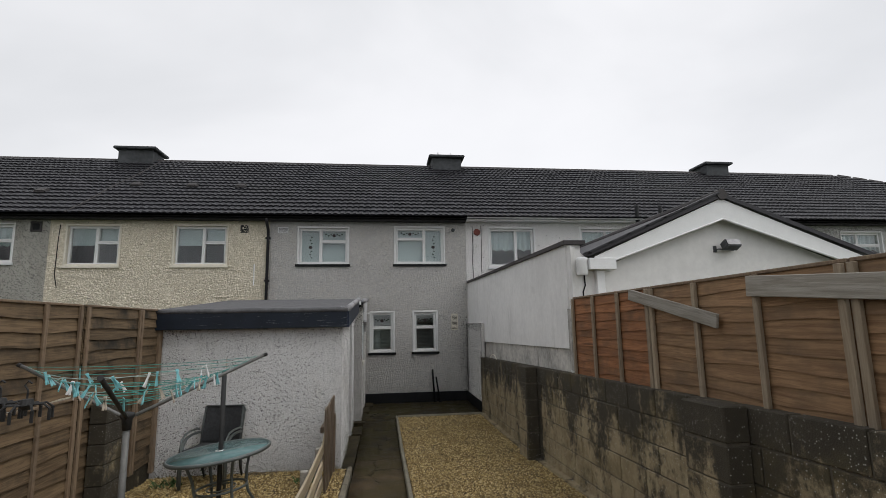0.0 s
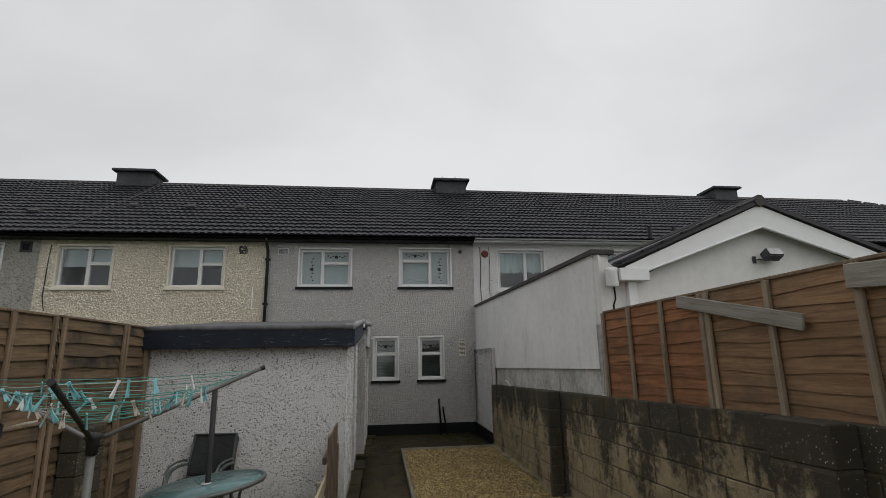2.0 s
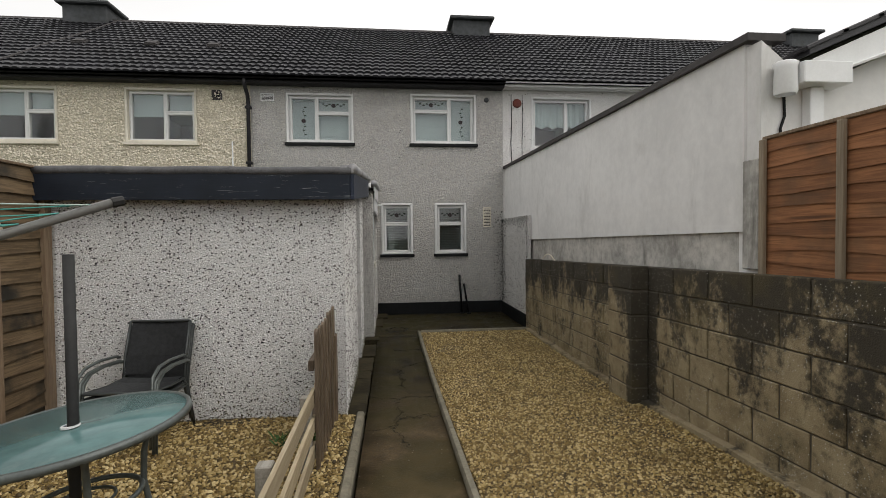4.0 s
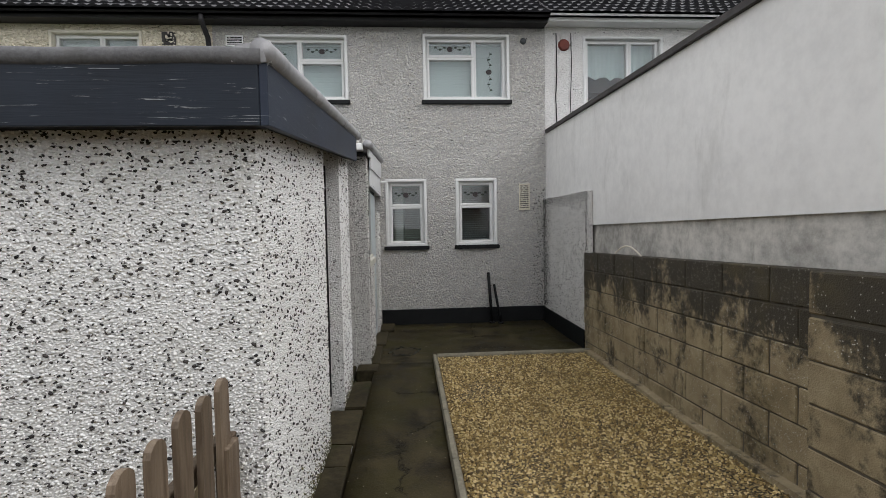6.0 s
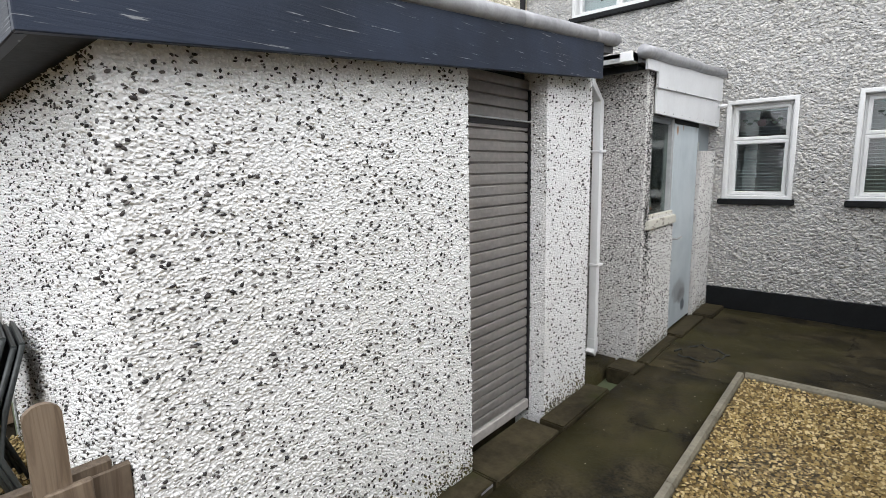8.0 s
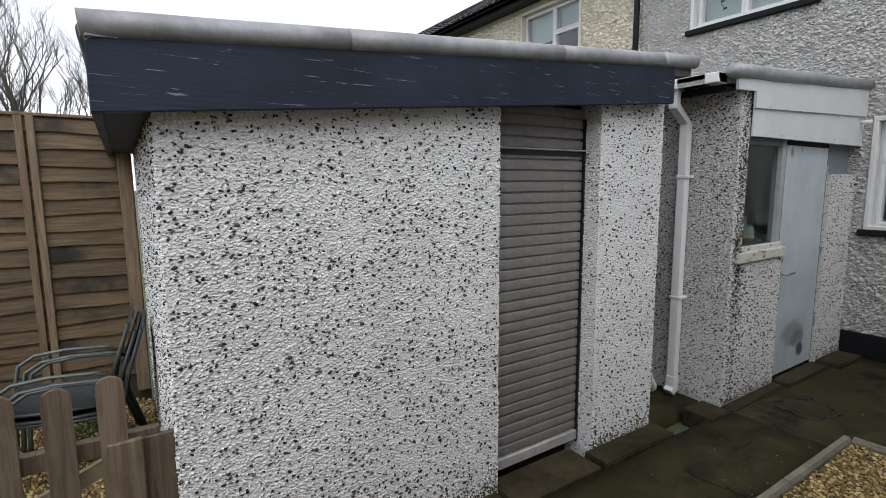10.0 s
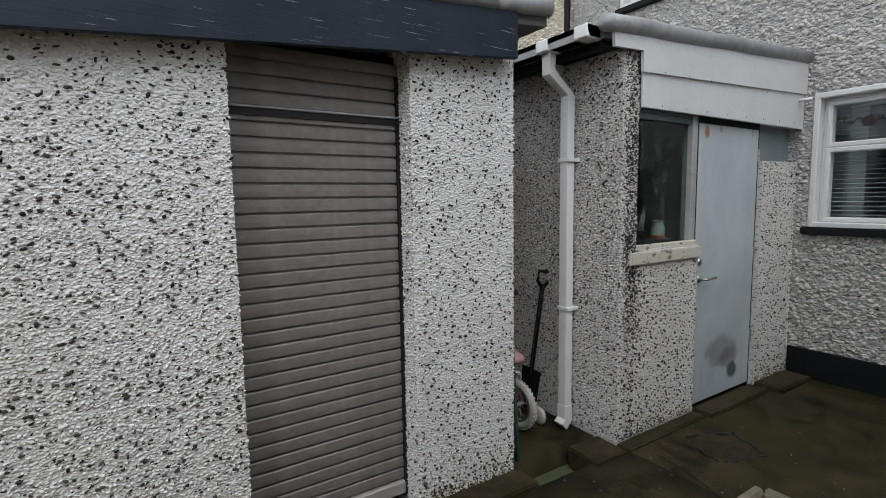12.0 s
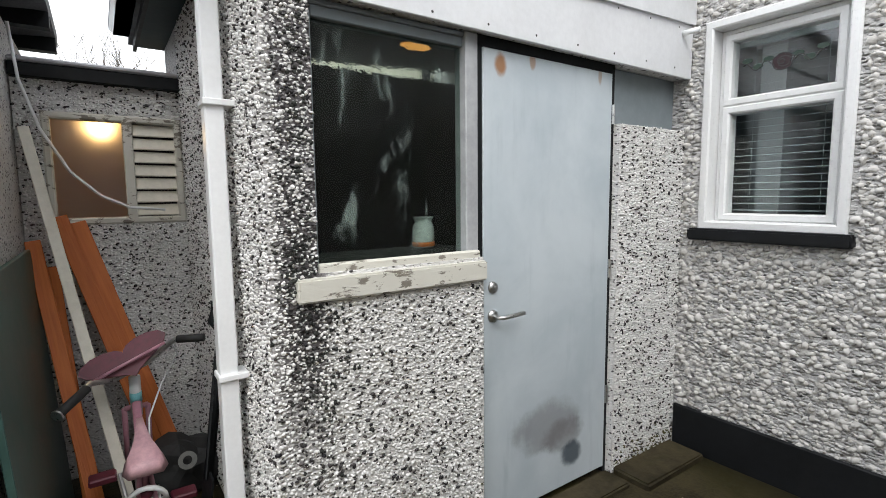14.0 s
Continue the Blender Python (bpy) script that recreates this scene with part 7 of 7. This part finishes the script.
part("saddle", sd, PINK_PALE, bike, "pale pink saddle", True)
part("chainring", moved(lathe([(0, -0.004), (0.07, -0.004), (0.07, 0.004), (0, 0.004)], 20), Matrix.Translation((-0.84, 0.045, 0.22)) @ Matrix.Rotation(radians(90), 4, "X")), STEEL, bike)
for s, px, pz in ((1, -0.89, 0.20), (-1, -0.97, 0.325)):
    cr = part("crank", tube([(-0.84, s * 0.06, 0.24), (px, s * 0.08, pz)], 0.008, 8), STEEL, bike)
    part("pedal", box(px - 0.035, px + 0.035, min(s * 0.09, s * 0.185), max(s * 0.09, s * 0.185), pz - 0.014, pz + 0.014, bevel=0.006), PINK_DARK, cr)

spade = thing("garden_spade", "black-handled spade leaning on the annex wall", "spade", Matrix.Translation((-0.91, 10.825, 0.02)) @ Matrix.Rotation(radians(-7), 4, "X") @ Matrix.Rotation(radians(3), 4, "Y") @ Matrix.Diagonal((1, 1, 1.045, 1)))
part("shaft", box(-0.014, 0.014, -0.018, 0.018, 0.26, 0.88, bevel=0.009, seg=2), BLACK, spade, smooth=True)
part("grip", tube([(0, 0, 0.85), (-0.012, -0.04, 0.90), (-0.012, -0.04, 0.965), (0.012, 0.04, 0.965), (0.012, 0.04, 0.90), (0, 0, 0.85)], 0.013, 8), BLACK, spade, "black D-shaped grip", True)
part("hanging_hole", moved(lathe([(0.006, 0.0), (0.010, 0.0), (0.010, 0.003), (0.006, 0.003)], 12), Matrix.Translation((0.0135, 0, 0.80)) @ Matrix.Rotation(radians(90), 4, "Y")), ALU, spade, "bare metal hanging hole")
bl = prism([(-0.09, 0.30), (0.09, 0.30), (0.085, 0.06), (0.05, 0.0), (-0.05, 0.0), (-0.085, 0.06)], -0.004, 0.004)
part("blade", bl, BLACK, spade, "dark steel blade")


def leaning(name, foot, head, w, t, mat, label, category):
    """A board standing on its foot and leaning to its head."""
    a, b = Vector(foot), Vector(head)
    ob = tagged(part(name, box(-t / 2, t / 2, -w / 2, w / 2, 0, (b - a).length, bevel=0.003), mat), label, category)
    d = (b - a).normalized()
    side = Vector((0, 1, 0)) - d * d.y
    side.normalize()
    nrm = side.cross(d)
    ob.matrix_basis = Matrix.Translation(a) @ Matrix((nrm, side, d)).transposed().to_4x4()
    return ob


leaning("leaning_board", (-1.05, 10.62, 0.0), (-1.80, 10.30, 1.78), 0.045, 0.03, CREAM_TRIM, "long pale painted batten leaning in the passage", "batten")
leaning("orange_board", (-1.40, 10.78, 0.0), (-1.815, 10.40, 1.36), 0.068, 0.025, ORANGE_WOOD, "orange stained board leaning on the passage wall", "board")
leaning("orange_board", (-1.40, 10.852, 0.0), (-1.815, 10.472, 1.33), 0.068, 0.025, ORANGE_WOOD, "orange stained board leaning beside its twin on the passage wall", "board")
leaning("orange_board", (-1.10, 10.50, 0.0), (-1.72, 10.30, 1.25), 0.06, 0.03, ORANGE_WOOD, "narrow orange stained batten leaning in the passage", "board")
leaning("orange_board", (-1.22, 10.46, 0.0), (-1.76, 10.36, 1.12), 0.05, 0.03, ORANGE_WOOD, "short orange stained batten leaning in the passage", "board")
gs = leaning("green_sheet", (-1.06, 10.36, 0.0), (-1.06, 10.285, 1.22), 0.02, 1.2, GREEN_SHEET, "dark green sheet of board leaning on the shed", "sheet")
pc = tagged(part("loose_cable", tube([(-1.80, 10.28, 2.25), (-1.79, 10.30, 2.0), (-1.80, 10.36, 1.78), (-1.81, 10.46, 1.58), (-1.81, 10.58, 1.46), (-1.82, 10.70, 1.40), (-1.83, 10.86, 1.385)], 0.007, 8), PVC, smooth=True), "loose white cable hanging across the window", "cable")
junk = thing("black_bag", "crumpled black bag on the passage floor", "bag", Matrix.Translation((-1.42, 10.80, 0.0)))
bm = bmesh.new()
bmesh.ops.create_icosphere(bm, subdivisions=3, radius=0.17)
for v in bm.verts:
    v.co *= 1 + 0.35 * noise.noise(v.co * 9)
    v.co.z = max(v.co.z * 0.9 + 0.13, 0.0)
part("bag", bm, RUBBER, junk)
tagged(part("tin_lid", moved(lathe([(0.02, 0), (0.035, 0.0), (0.04, 0.012), (0.02, 0.012), (0.02, 0)], 18), Matrix.Translation((-1.22, 10.82, 0.24)) @ Matrix.Rotation(radians(70), 4, "Y")), ALU), "small grey metal ring among the clutter", "ring")
pipes = [(1.50, 13.11, 0.0, 1.46, 13.19, 0.81, 0.024), (1.63, 13.06, 0.0, 1.55, 13.18, 0.62, 0.020)]
for x0, y0, z0, x1, y1, z1, r in pipes:
    po = thing("black_pole", "black metal pole leaning on the house wall", "pole", group="poles by the house")
    part("tube", tube([(x0, y0, z0 + 0.02), (x1, y1, z1)], r, 10), BLACK, po, smooth=True)
    part("foot", box(x0 - 0.04, x0 + 0.04, y0 - 0.04, y0 + 0.04, z0, z0 + 0.03, bevel=0.006), BLACK, po)

# ---------------------------------------------------------------- annex interior seen through the glass
sh = thing("window_jar", "glass jar with an orange glow painted at its foot, on the inner window ledge", "jar", Matrix.Translation((AX - 0.215, 11.655, 1.232)))
part("jar", lathe([(0, 0), (0.042, 0), (0.046, 0.03), (0.044, 0.085), (0.034, 0.105), (0.040, 0.12), (0.046, 0.125)], 18), JAR, sh, "cloudy pale glass", True)
# Plain orange disc stands for the warm glow at the jar's foot.
part("candle", lathe([(0, 0.006), (0.047, 0.006), (0.049, 0.018), (0.047, 0.024), (0, 0.026)], 12), ORANGE_WOOD, sh)
al = thing("ceiling_lamp", "warm lamp hanging inside the dim annex", "lamp", Matrix.Translation((-0.97, 11.94, 2.20)))
part("bulb", moved(lathe([(0, -0.035), (0.06, -0.03), (0.10, -0.005), (0.085, 0.012), (0.02, 0.02), (0, 0.02)], 16), Matrix.Diagonal((0.4, 0.9, 0.5, 1))), glow_material("warm_shade", (1.0, 0.42, 0.10), 0.4), al, smooth=True)
part("stem", tube([(0, 0, 0.008), (0, 0, 0.265)], 0.008, 8), BLACK, al)
setting("annex_ledge", box(AX - 0.30, AX - 0.165, 11.15, 11.79, 1.20, 1.23), UNLIT_BLACK, "inner window ledge", "ledge")

# ---------------------------------------------------------------- plants
def weed(x, y, r, n, seed):
    q = random.Random(seed)
    bm = bmesh.new()
    z = ground_z(y)
    for i in range(n):
        a, d = q.uniform(0, 6.28), r * math.sqrt(q.random())
        px, py = x + d * math.cos(a), y + d * math.sin(a)
        h, w, l = q.uniform(0.03, 0.09), q.uniform(0.004, 0.010), q.uniform(0, 6.28)
        lx, ly = math.cos(l), math.sin(l)
        v = [bm.verts.new(p) for p in ((px - ly * w, py + lx * w, z), (px + ly * w, py - lx * w, z), (px + lx * h * 0.5 + ly * w, py + ly * h * 0.5 - lx * w, z + h * 0.7), (px + lx * h, py + ly * h, z + h))]
        bm.faces.new((v[0], v[1], v[2]))
        bm.faces.new((v[0], v[2], v[3]))
    tagged(part("weed_tuft", bm, GRASS), "small green weed tuft growing in gravel", "weed", "weeds in the gravel")


for k, (x, y, r, n) in enumerate(((-0.72, 6.75, 0.16, 120), (-0.95, 5.25, 0.16, 110), (-1.55, 5.2, 0.14, 90), (-0.42, 4.5, 0.10, 110), (2.25, 4.55, 0.13, 110), (-0.9, 4.7, 0.15, 80), (1.9, 3.9, 0.12, 50), (-2.4, 6.9, 0.15, 70), (-0.38, 3.6, 0.10, 80))):
    weed(x, y, r, n, 40 + k)


def bare_tree(x, y, h, seed):
    q = random.Random(seed)
    t = thing("bare_tree", "leafless winter tree with many thin upright twigs", "tree", Matrix.Translation((x, y, -0.12)), group="bare trees beyond the fence")
    limbs = bmesh.new()

    def grow(p, d, ln, r, depth):
        pts = [p]
        for i in range(4):
            d = (d + Vector((q.uniform(-0.16, 0.16), q.uniform(-0.16, 0.16), q.uniform(-0.02, 0.14)))).normalized()
            p = p + d * ln / 4
            pts.append(p)
        tube(pts, r, 5 if depth else 8, limbs, ends=r * 0.55)
        if depth < 5:
            for k in range(3 if depth else 5):
                at = pts[q.randrange(2, 5)]
                grow(at, (d + Vector((q.uniform(-0.75, 0.75), q.uniform(-0.75, 0.75), q.uniform(0.0, 0.5)))).normalized(), ln * q.uniform(0.55, 0.8), r * 0.56, depth + 1)

    part("trunk", tube([(0, 0, 0), (0.03, 0.02, h * 0.12), (0.0, 0.05, h * 0.25)], h * 0.018, 9, ends=h * 0.014), BARK, t)
    grow(Vector((0, 0.05, h * 0.24)), Vector((0, 0, 1)), h * 0.30, h * 0.008, 0)
    part("crown", limbs, BARK, t, "bare spreading twigs")


bare_tree(-13.5, 5.0, 6.2, 3)
bare_tree(-14.5, 6.6, 6.0, 5)
bare_tree(-12.0, 5.6, 6.4, 21)
bare_tree(-12.5, 4.5, 5.4, 31)
bare_tree(-13.2, 5.9, 5.5, 37)
bare_tree(-14.8, 5.2, 5.9, 41)
bare_tree(-13.5, 10.6, 5.6, 8)
bare_tree(-15.5, 12.0, 6.2, 13)

# ---------------------------------------------------------------- many small stones
def jittered(u0, u1, v0, v1, step, rng, keep=None):
    nu, nv = max(1, int((u1 - u0) / step)), max(1, int((v1 - v0) / (step * 0.8)))
    gu, gv = np.meshgrid(np.arange(nu), np.arange(nv))
    u = u0 + (gu + 0.5 * (gv % 2) + rng.uniform(-0.1, 0.9, gu.shape)) * (u1 - u0) / nu
    v = v0 + (gv + rng.uniform(0, 1, gv.shape)) * (v1 - v0) / nv
    u, v = np.clip(u.ravel(), u0, u1), np.clip(v.ravel(), v0, v1)
    if keep is not None:
        ok = keep(u, v)
        u, v = u[ok], v[ok]
    return u, v


def dash(name, axis, at, u0, u1, v0, v1, step, size, mat, seed, label, keep=None, flat=0.9, parent=None):
    """Pebbles on an upright wall. axis x: it looks to +x, u runs along y; axis y: it looks to -y, u runs along x."""
    rng = np.random.RandomState(seed)
    u, v = jittered(u0, u1, v0, v1, step, rng, keep)
    if axis == "x":
        pts = np.stack([np.full_like(u, at), u, v], 1)
        me = scatter(name, pts, (1, 0, 0), (0, 1, 0), size, mat, seed + 1, flat)
    else:
        pts = np.stack([u, np.full_like(u, at), v], 1)
        me = scatter(name, pts, (0, -1, 0), (1, 0, 0), size, mat, seed + 1, flat)
    return tagged(part(name, me, None), label, "pebbles", kind="stuff")


P = (0.0042, 0.0092)
dash("shed_side_pebbles", "x", SX, SY0, SY1, 0.0, 2.24, 0.0138, P, PEBBLES, 1, "painted pebbles of the shed's side wall", lambda u, v: ~((u > 8.875) & (u < 9.646)) & (v < 1.99 + (u - 7.35) * 0.081), 0.68)
dash("shed_front_pebbles", "y", SY0, LX, SX, 0.0, 1.97, 0.0155, P, PEBBLES, 3, "painted pebbles of the shed's end wall")
dash("annex_edge_pebbles", "x", AX, AY0 + 0.05, 11.12, 0.02, 2.36, 0.0138, P, PEBBLES_BLACK, 15, "blackened pebbles along the annex corner")
dash("annex_front_pebbles", "x", AX, AY0, Y0, 0.02, 2.10, 0.0138, P, PEBBLES_OLD, 5, "weathered pebbles of the annex wall", lambda u, v: ~((u > 11.02) & (u < 11.12)) & ~((u > 11.05) & (u < 11.81) & (v > 1.10)) & ~((u > 11.79) & (u < 12.66)) & ~((u >= 12.64) & (v > 1.78)))
dash("annex_corner_pebbles", "x", AX, AY0, 11.03, 1.95, 2.34, 0.0138, P, PEBBLES_OLD, 6, "weathered pebbles at the annex corner")
dash("annex_side_pebbles", "y", AY0, BX, AX, 0.02, 2.36, 0.0160, P, PEBBLES_OLD, 7, "weathered pebbles of the annex side wall")
dash("pier_side_pebbles", "y", 9.646, SX - 0.12, SX, 0.0, 2.1, 0.0138, P, PEBBLES, 8, "painted pebbles in the shutter reveal")
dash("passage_pebbles", "x", BX, 10.26, AY0, 0.3, 2.03, 0.0165, P, PEBBLES_OLD, 9, "weathered pebbles of the passage end wall", lambda u, v: ~((u > 10.355) & (v > 1.31) & (v < 1.88)))


def bare(name, axis, at, u0, u1, v0, v1, density, seed, label, keep=None, size=(0.0050, 0.0115)):
    """Larger stones of the dash that the paint has left dark, thrown in loose clusters."""
    rng = np.random.RandomState(seed)
    u, v = jittered(u0, u1, v0, v1, math.sqrt(1 / (1.44 * density)), rng)
    n = len(u)
    w = np.sin(u * 13 + 1.9 * np.sin(v * 9 + seed)) + np.sin(v * 15 + 2.1 * np.sin(u * 11)) + 0.7 * np.sin(u * 31 - v * 27)
    ok = rng.rand(n) < 0.55 + 0.11 * w
    if keep is not None:
        ok &= keep(u, v)
    u, v = u[ok], v[ok]
    if axis == "x":
        me = scatter(name, np.stack([np.full_like(u, at + 0.003), u, v], 1), (1, 0, 0), (0, 1, 0), size, DARK_STONES, seed + 1, 0.6, 6, (0.34, 0.72))
    else:
        me = scatter(name, np.stack([u, np.full_like(u, at - 0.003), v], 1), (0, -1, 0), (1, 0, 0), size, DARK_STONES, seed + 1, 0.6, 6, (0.34, 0.72))
    return tagged(part(name, me, None), label, "pebbles", kind="stuff")


bare("shed_side_bare_stones", "x", SX, SY0, SY1, 0.0, 2.24, 580, 101, "bare dark stones in the shed's side wall", lambda u, v: ~((u > 8.875) & (u < 9.646)) & (v < 1.99 + (u - 7.35) * 0.081))
bare("shed_front_bare_stones", "y", SY0, LX, SX, 0.0, 1.97, 540, 103, "bare dark stones in the shed's end wall")
bare("annex_front_bare_stones", "x", AX, AY0, Y0, 0.02, 2.10, 700, 105, "bare dark stones in the annex wall", lambda u, v: ~((u > 11.05) & (u < 11.81) & (v > 1.10)) & ~((u > 11.79) & (u < 12.66)) & ~((u >= 12.64) & (v > 1.78)))
bare("annex_side_bare_stones", "y", AY0, BX, AX, 0.02, 2.36, 640, 107, "bare dark stones in the annex side wall")
bare("passage_bare_stones", "x", BX, 10.26, AY0, 0.3, 2.03, 700, 109, "bare dark stones in the passage end wall", lambda u, v: ~((u > 10.355) & (v > 1.31) & (v < 1.88)))
bare("pier_bare_stones", "y", 9.646, SX - 0.12, SX, 0.0, 2.1, 360, 111, "bare dark stones in the shutter reveal")
HOLES = [(a - 0.05, b + 0.05, c - 0.08, d + 0.05) for a, b, c, d, *_ in WINDOWS["grey"]]


def patchy(u, v, share):
    """Roughcast thrown on unevenly: clots and thin places some centimetres across."""
    w = np.sin(u * 47 + 2.1 * np.sin(v * 31)) + np.sin(v * 61 + 1.7 * np.sin(u * 37)) + 0.8 * np.sin(u * 19 - v * 23)
    return np.random.RandomState(5).rand(len(u)) < share + 0.16 * w


def clear(u, v):
    ok = np.ones(len(u), bool)
    for a, b, c, d in HOLES:
        ok &= ~((u > a) & (u < b) & (v > c) & (v < d))
    return ok & ~((u < -0.26) & (v < 2.45))


dash("roughcast_lumps", "y", Y0, -2.70, 2.41, 0.245, 4.58, 0.0255, (0.010, 0.025), LUMPS, 12, "thick painted roughcast of the house wall", lambda u, v: clear(u, v) & patchy(u, v, 0.66), 0.68)
HOLES = [(a - 0.05, b + 0.05, c - 0.08, d + 0.05) for a, b, c, d, *_ in WINDOWS["cream"]]
dash("cream_roughcast_lumps", "y", Y0, -7.95, -2.73, 2.2, 4.58, 0.040, (0.015, 0.036), LUMPS_CREAM, 14, "thick painted roughcast of the cream wall", lambda u, v: patchy(u * 0.6, v * 0.6, 0.92) & ~(((u > HOLES[0][0]) & (u < HOLES[0][1]) | (u > HOLES[1][0]) & (u < HOLES[1][1])) & (v > HOLES[0][2]) & (v < HOLES[0][3])), 0.75)
srng = np.random.RandomState(21)
su, sv = jittered(11.25, Y0, 0.02, 1.97, 0.016, srng)
tagged(part("stub_pebbles", scatter("stub_pebbles", np.stack([np.full_like(su, 2.385), su, sv], 1), (-1, 0, 0), (0, 1, 0), P, PEBBLES_OLD, 22, 0.9), None), "weathered pebbles of the short wall", "pebbles", kind="stuff")


bs = np.random.RandomState(23)
n_bare = 1500
tagged(part("stub_bare_stones", scatter("stub_bare_stones", np.stack([np.full(n_bare, 2.381), bs.uniform(11.26, Y0, n_bare), bs.uniform(0.02, 1.96, n_bare)], 1), (-1, 0, 0), (0, 1, 0), (0.005, 0.011), DARK_STONES, 24, 0.75, 6), None), "bare dark stones in the short wall", "pebbles", kind="stuff")
n_damp = 380
tagged(part("corner_damp", scatter("corner_damp", np.stack([2.40 - np.abs(bs.normal(0, 0.10, n_damp)), np.full(n_damp, Y0 - 0.010), bs.uniform(0.26, 2.15, n_damp)], 1), (0, -1, 0), (1, 0, 0), (0.005, 0.012), MOULD, 26, 0.6, 6), None), "black mould on the house wall beside the short wall", "mould", kind="stuff")
arng = np.random.RandomState(77)
dash("shed_algae", "x", SX + 0.001, SY0, SY1, 0.02, 0.34, 0.014, P, ALGAE, 71, "greenish algae along the foot of the shed wall", lambda u, v: ~((u > 8.875) & (u < 9.646)) & (arng.rand(len(u)) < 0.75 * np.exp(-(v - 0.05) / 0.07)))
dash("annex_algae", "x", AX + 0.001, AY0, Y0, 0.02, 0.34, 0.014, P, ALGAE, 73, "greenish algae along the foot of the annex wall", lambda u, v: ~((u > 11.8) & (u < 12.66)) & (arng.rand(len(u)) < 0.7 * np.exp(-(v - 0.03) / 0.06)))
dash("end_wall_algae", "y", SY0 - 0.001, LX, SX, 0.04, 0.55, 0.015, P, ALGAE, 75, "greenish algae along the foot of the shed's end wall", lambda u, v: arng.rand(len(u)) < 0.6 * np.exp(-(v - 0.08) / 0.11))


# Dark specks thinning downward: mould, and the overhang's shade put in as colour.
dash("soffit_mould_shade", "y", SY0 - 0.001, LX, SX, 1.55, 1.96, 0.015, P, MOULD, 79, "dark specks under the shed's front board, mould and painted shade", lambda u, v: arng.rand(len(u)) < 0.5 * np.exp(-(1.96 - v) / 0.07))


def mould_patch():
    rng = np.random.RandomState(31)
    n = 480
    z = 1.30 - np.abs(rng.normal(0, 0.38, n))
    z = np.where(rng.rand(n) < 0.4, rng.uniform(1.1, 2.1, n), z)
    u = 11.065 + rng.normal(0, 0.035, n) + np.where(z < 1.11, np.abs(rng.normal(0, 0.09, n)) - 0.01, 0.0)
    ok = (u > AY0) & (z > 0.1) & ~((u > 11.12) & (z > 1.10))
    pts = np.stack([np.full(ok.sum(), AX + 0.0015), u[ok], z[ok]], 1)
    return scatter("mould", pts, (1, 0, 0), (0, 1, 0), (0.005, 0.010), MOULD, 32, 0.75)


def stub_mould():
    rng = np.random.RandomState(35)
    n = 2600
    z = np.concatenate([rng.uniform(0.1, 1.97, 2000), 1.97 - np.abs(rng.normal(0, 0.09, 600))])
    u = np.concatenate([Y0 - np.abs(rng.normal(0, 0.15, 1600)), 11.26 + np.abs(rng.normal(0, 0.05, 400)), rng.uniform(11.26, Y0, 600)])
    return scatter("mould", np.stack([np.full(n, 2.378), u, z], 1), (-1, 0, 0), (0, 1, 0), (0.005, 0.011), MOULD, 36, 0.5)


tagged(part("stub_mould", stub_mould(), None), "black mould along the edges of the short wall", "mould", kind="stuff")


def crumbs():
    rng = np.random.RandomState(61)
    n = 260
    y = rng.uniform(1.0, 13.0, n)
    x = np.where(rng.rand(n) < 0.5, rng.uniform(-0.20, 0.44, n), np.where(rng.rand(n) < 0.5, 0.44 - np.abs(rng.normal(0, 0.07, n)), -0.20 + np.abs(rng.normal(0, 0.07, n))))
    x = np.where((y > 11.25) & (rng.rand(n) < 0.7), rng.uniform(0.0, 2.2, n), x)
    t = 8.4 - y
    z = 0.045 * np.where(t > 1, t, np.where(t > -1, (t + 1) ** 2 / 4, 0.0)) + 0.006
    return scatter("crumbs", np.stack([x, y, z], 1), (0, 0, 1), (1, 0, 0), (0.002, 0.006), EDGE, 62, 0.6)


tagged(part("path_crumbs", crumbs(), None), "pale grit and crumbs lying on the concrete path", "grit", kind="stuff")
tagged(part("corner_mould", mould_patch(), None), "black mould growth down the annex corner", "mould", kind="stuff")


def gravel(name, x0, x1, y0, y1, step, size, seed, label):
    rng = np.random.RandomState(seed)
    u, v = jittered(x0, x1, y0, y1, step, rng)
    t = 8.4 - v
    z = 0.045 * np.where(t > 1, t, np.where(t > -1, (t + 1) ** 2 / 4, 0.0)) + rng.uniform(0.0, 0.012, len(u))
    pts = np.stack([u, v, z + 0.004], 1)
    return tagged(part(name, scatter(name, pts, (0, 0, 1), (1, 0, 0), size, STONES, seed + 1, 0.75, 6), None), label, "gravel", kind="stuff")


gravel("gravel_stones", 0.51, 2.35, 4.6, 11.12, 0.017, (0.0068, 0.0145), 51, "loose golden gravel beside the path")
gravel("gravel_stones", 0.51, 2.35, 1.5, 4.6, 0.0205, (0.0085, 0.0170), 53, "loose golden gravel beside the path")
gravel("gravel_stones", -2.78, -0.32, 2.5, 7.33, 0.0225, (0.0085, 0.0180), 55, "loose golden gravel under the table")

# ---------------------------------------------------------------- roof tiles over the grey house
for r in range(ROWS_N):
    for c in range(OURS_N):
        ob = part("tile", tile_me, None, roof)
        ob.matrix_basis = ON_ROOF @ Matrix.Translation((OURS_A + c * TW, r * GAUGE, 0.0015 * ((r * 7 + c * 3) % 4)))
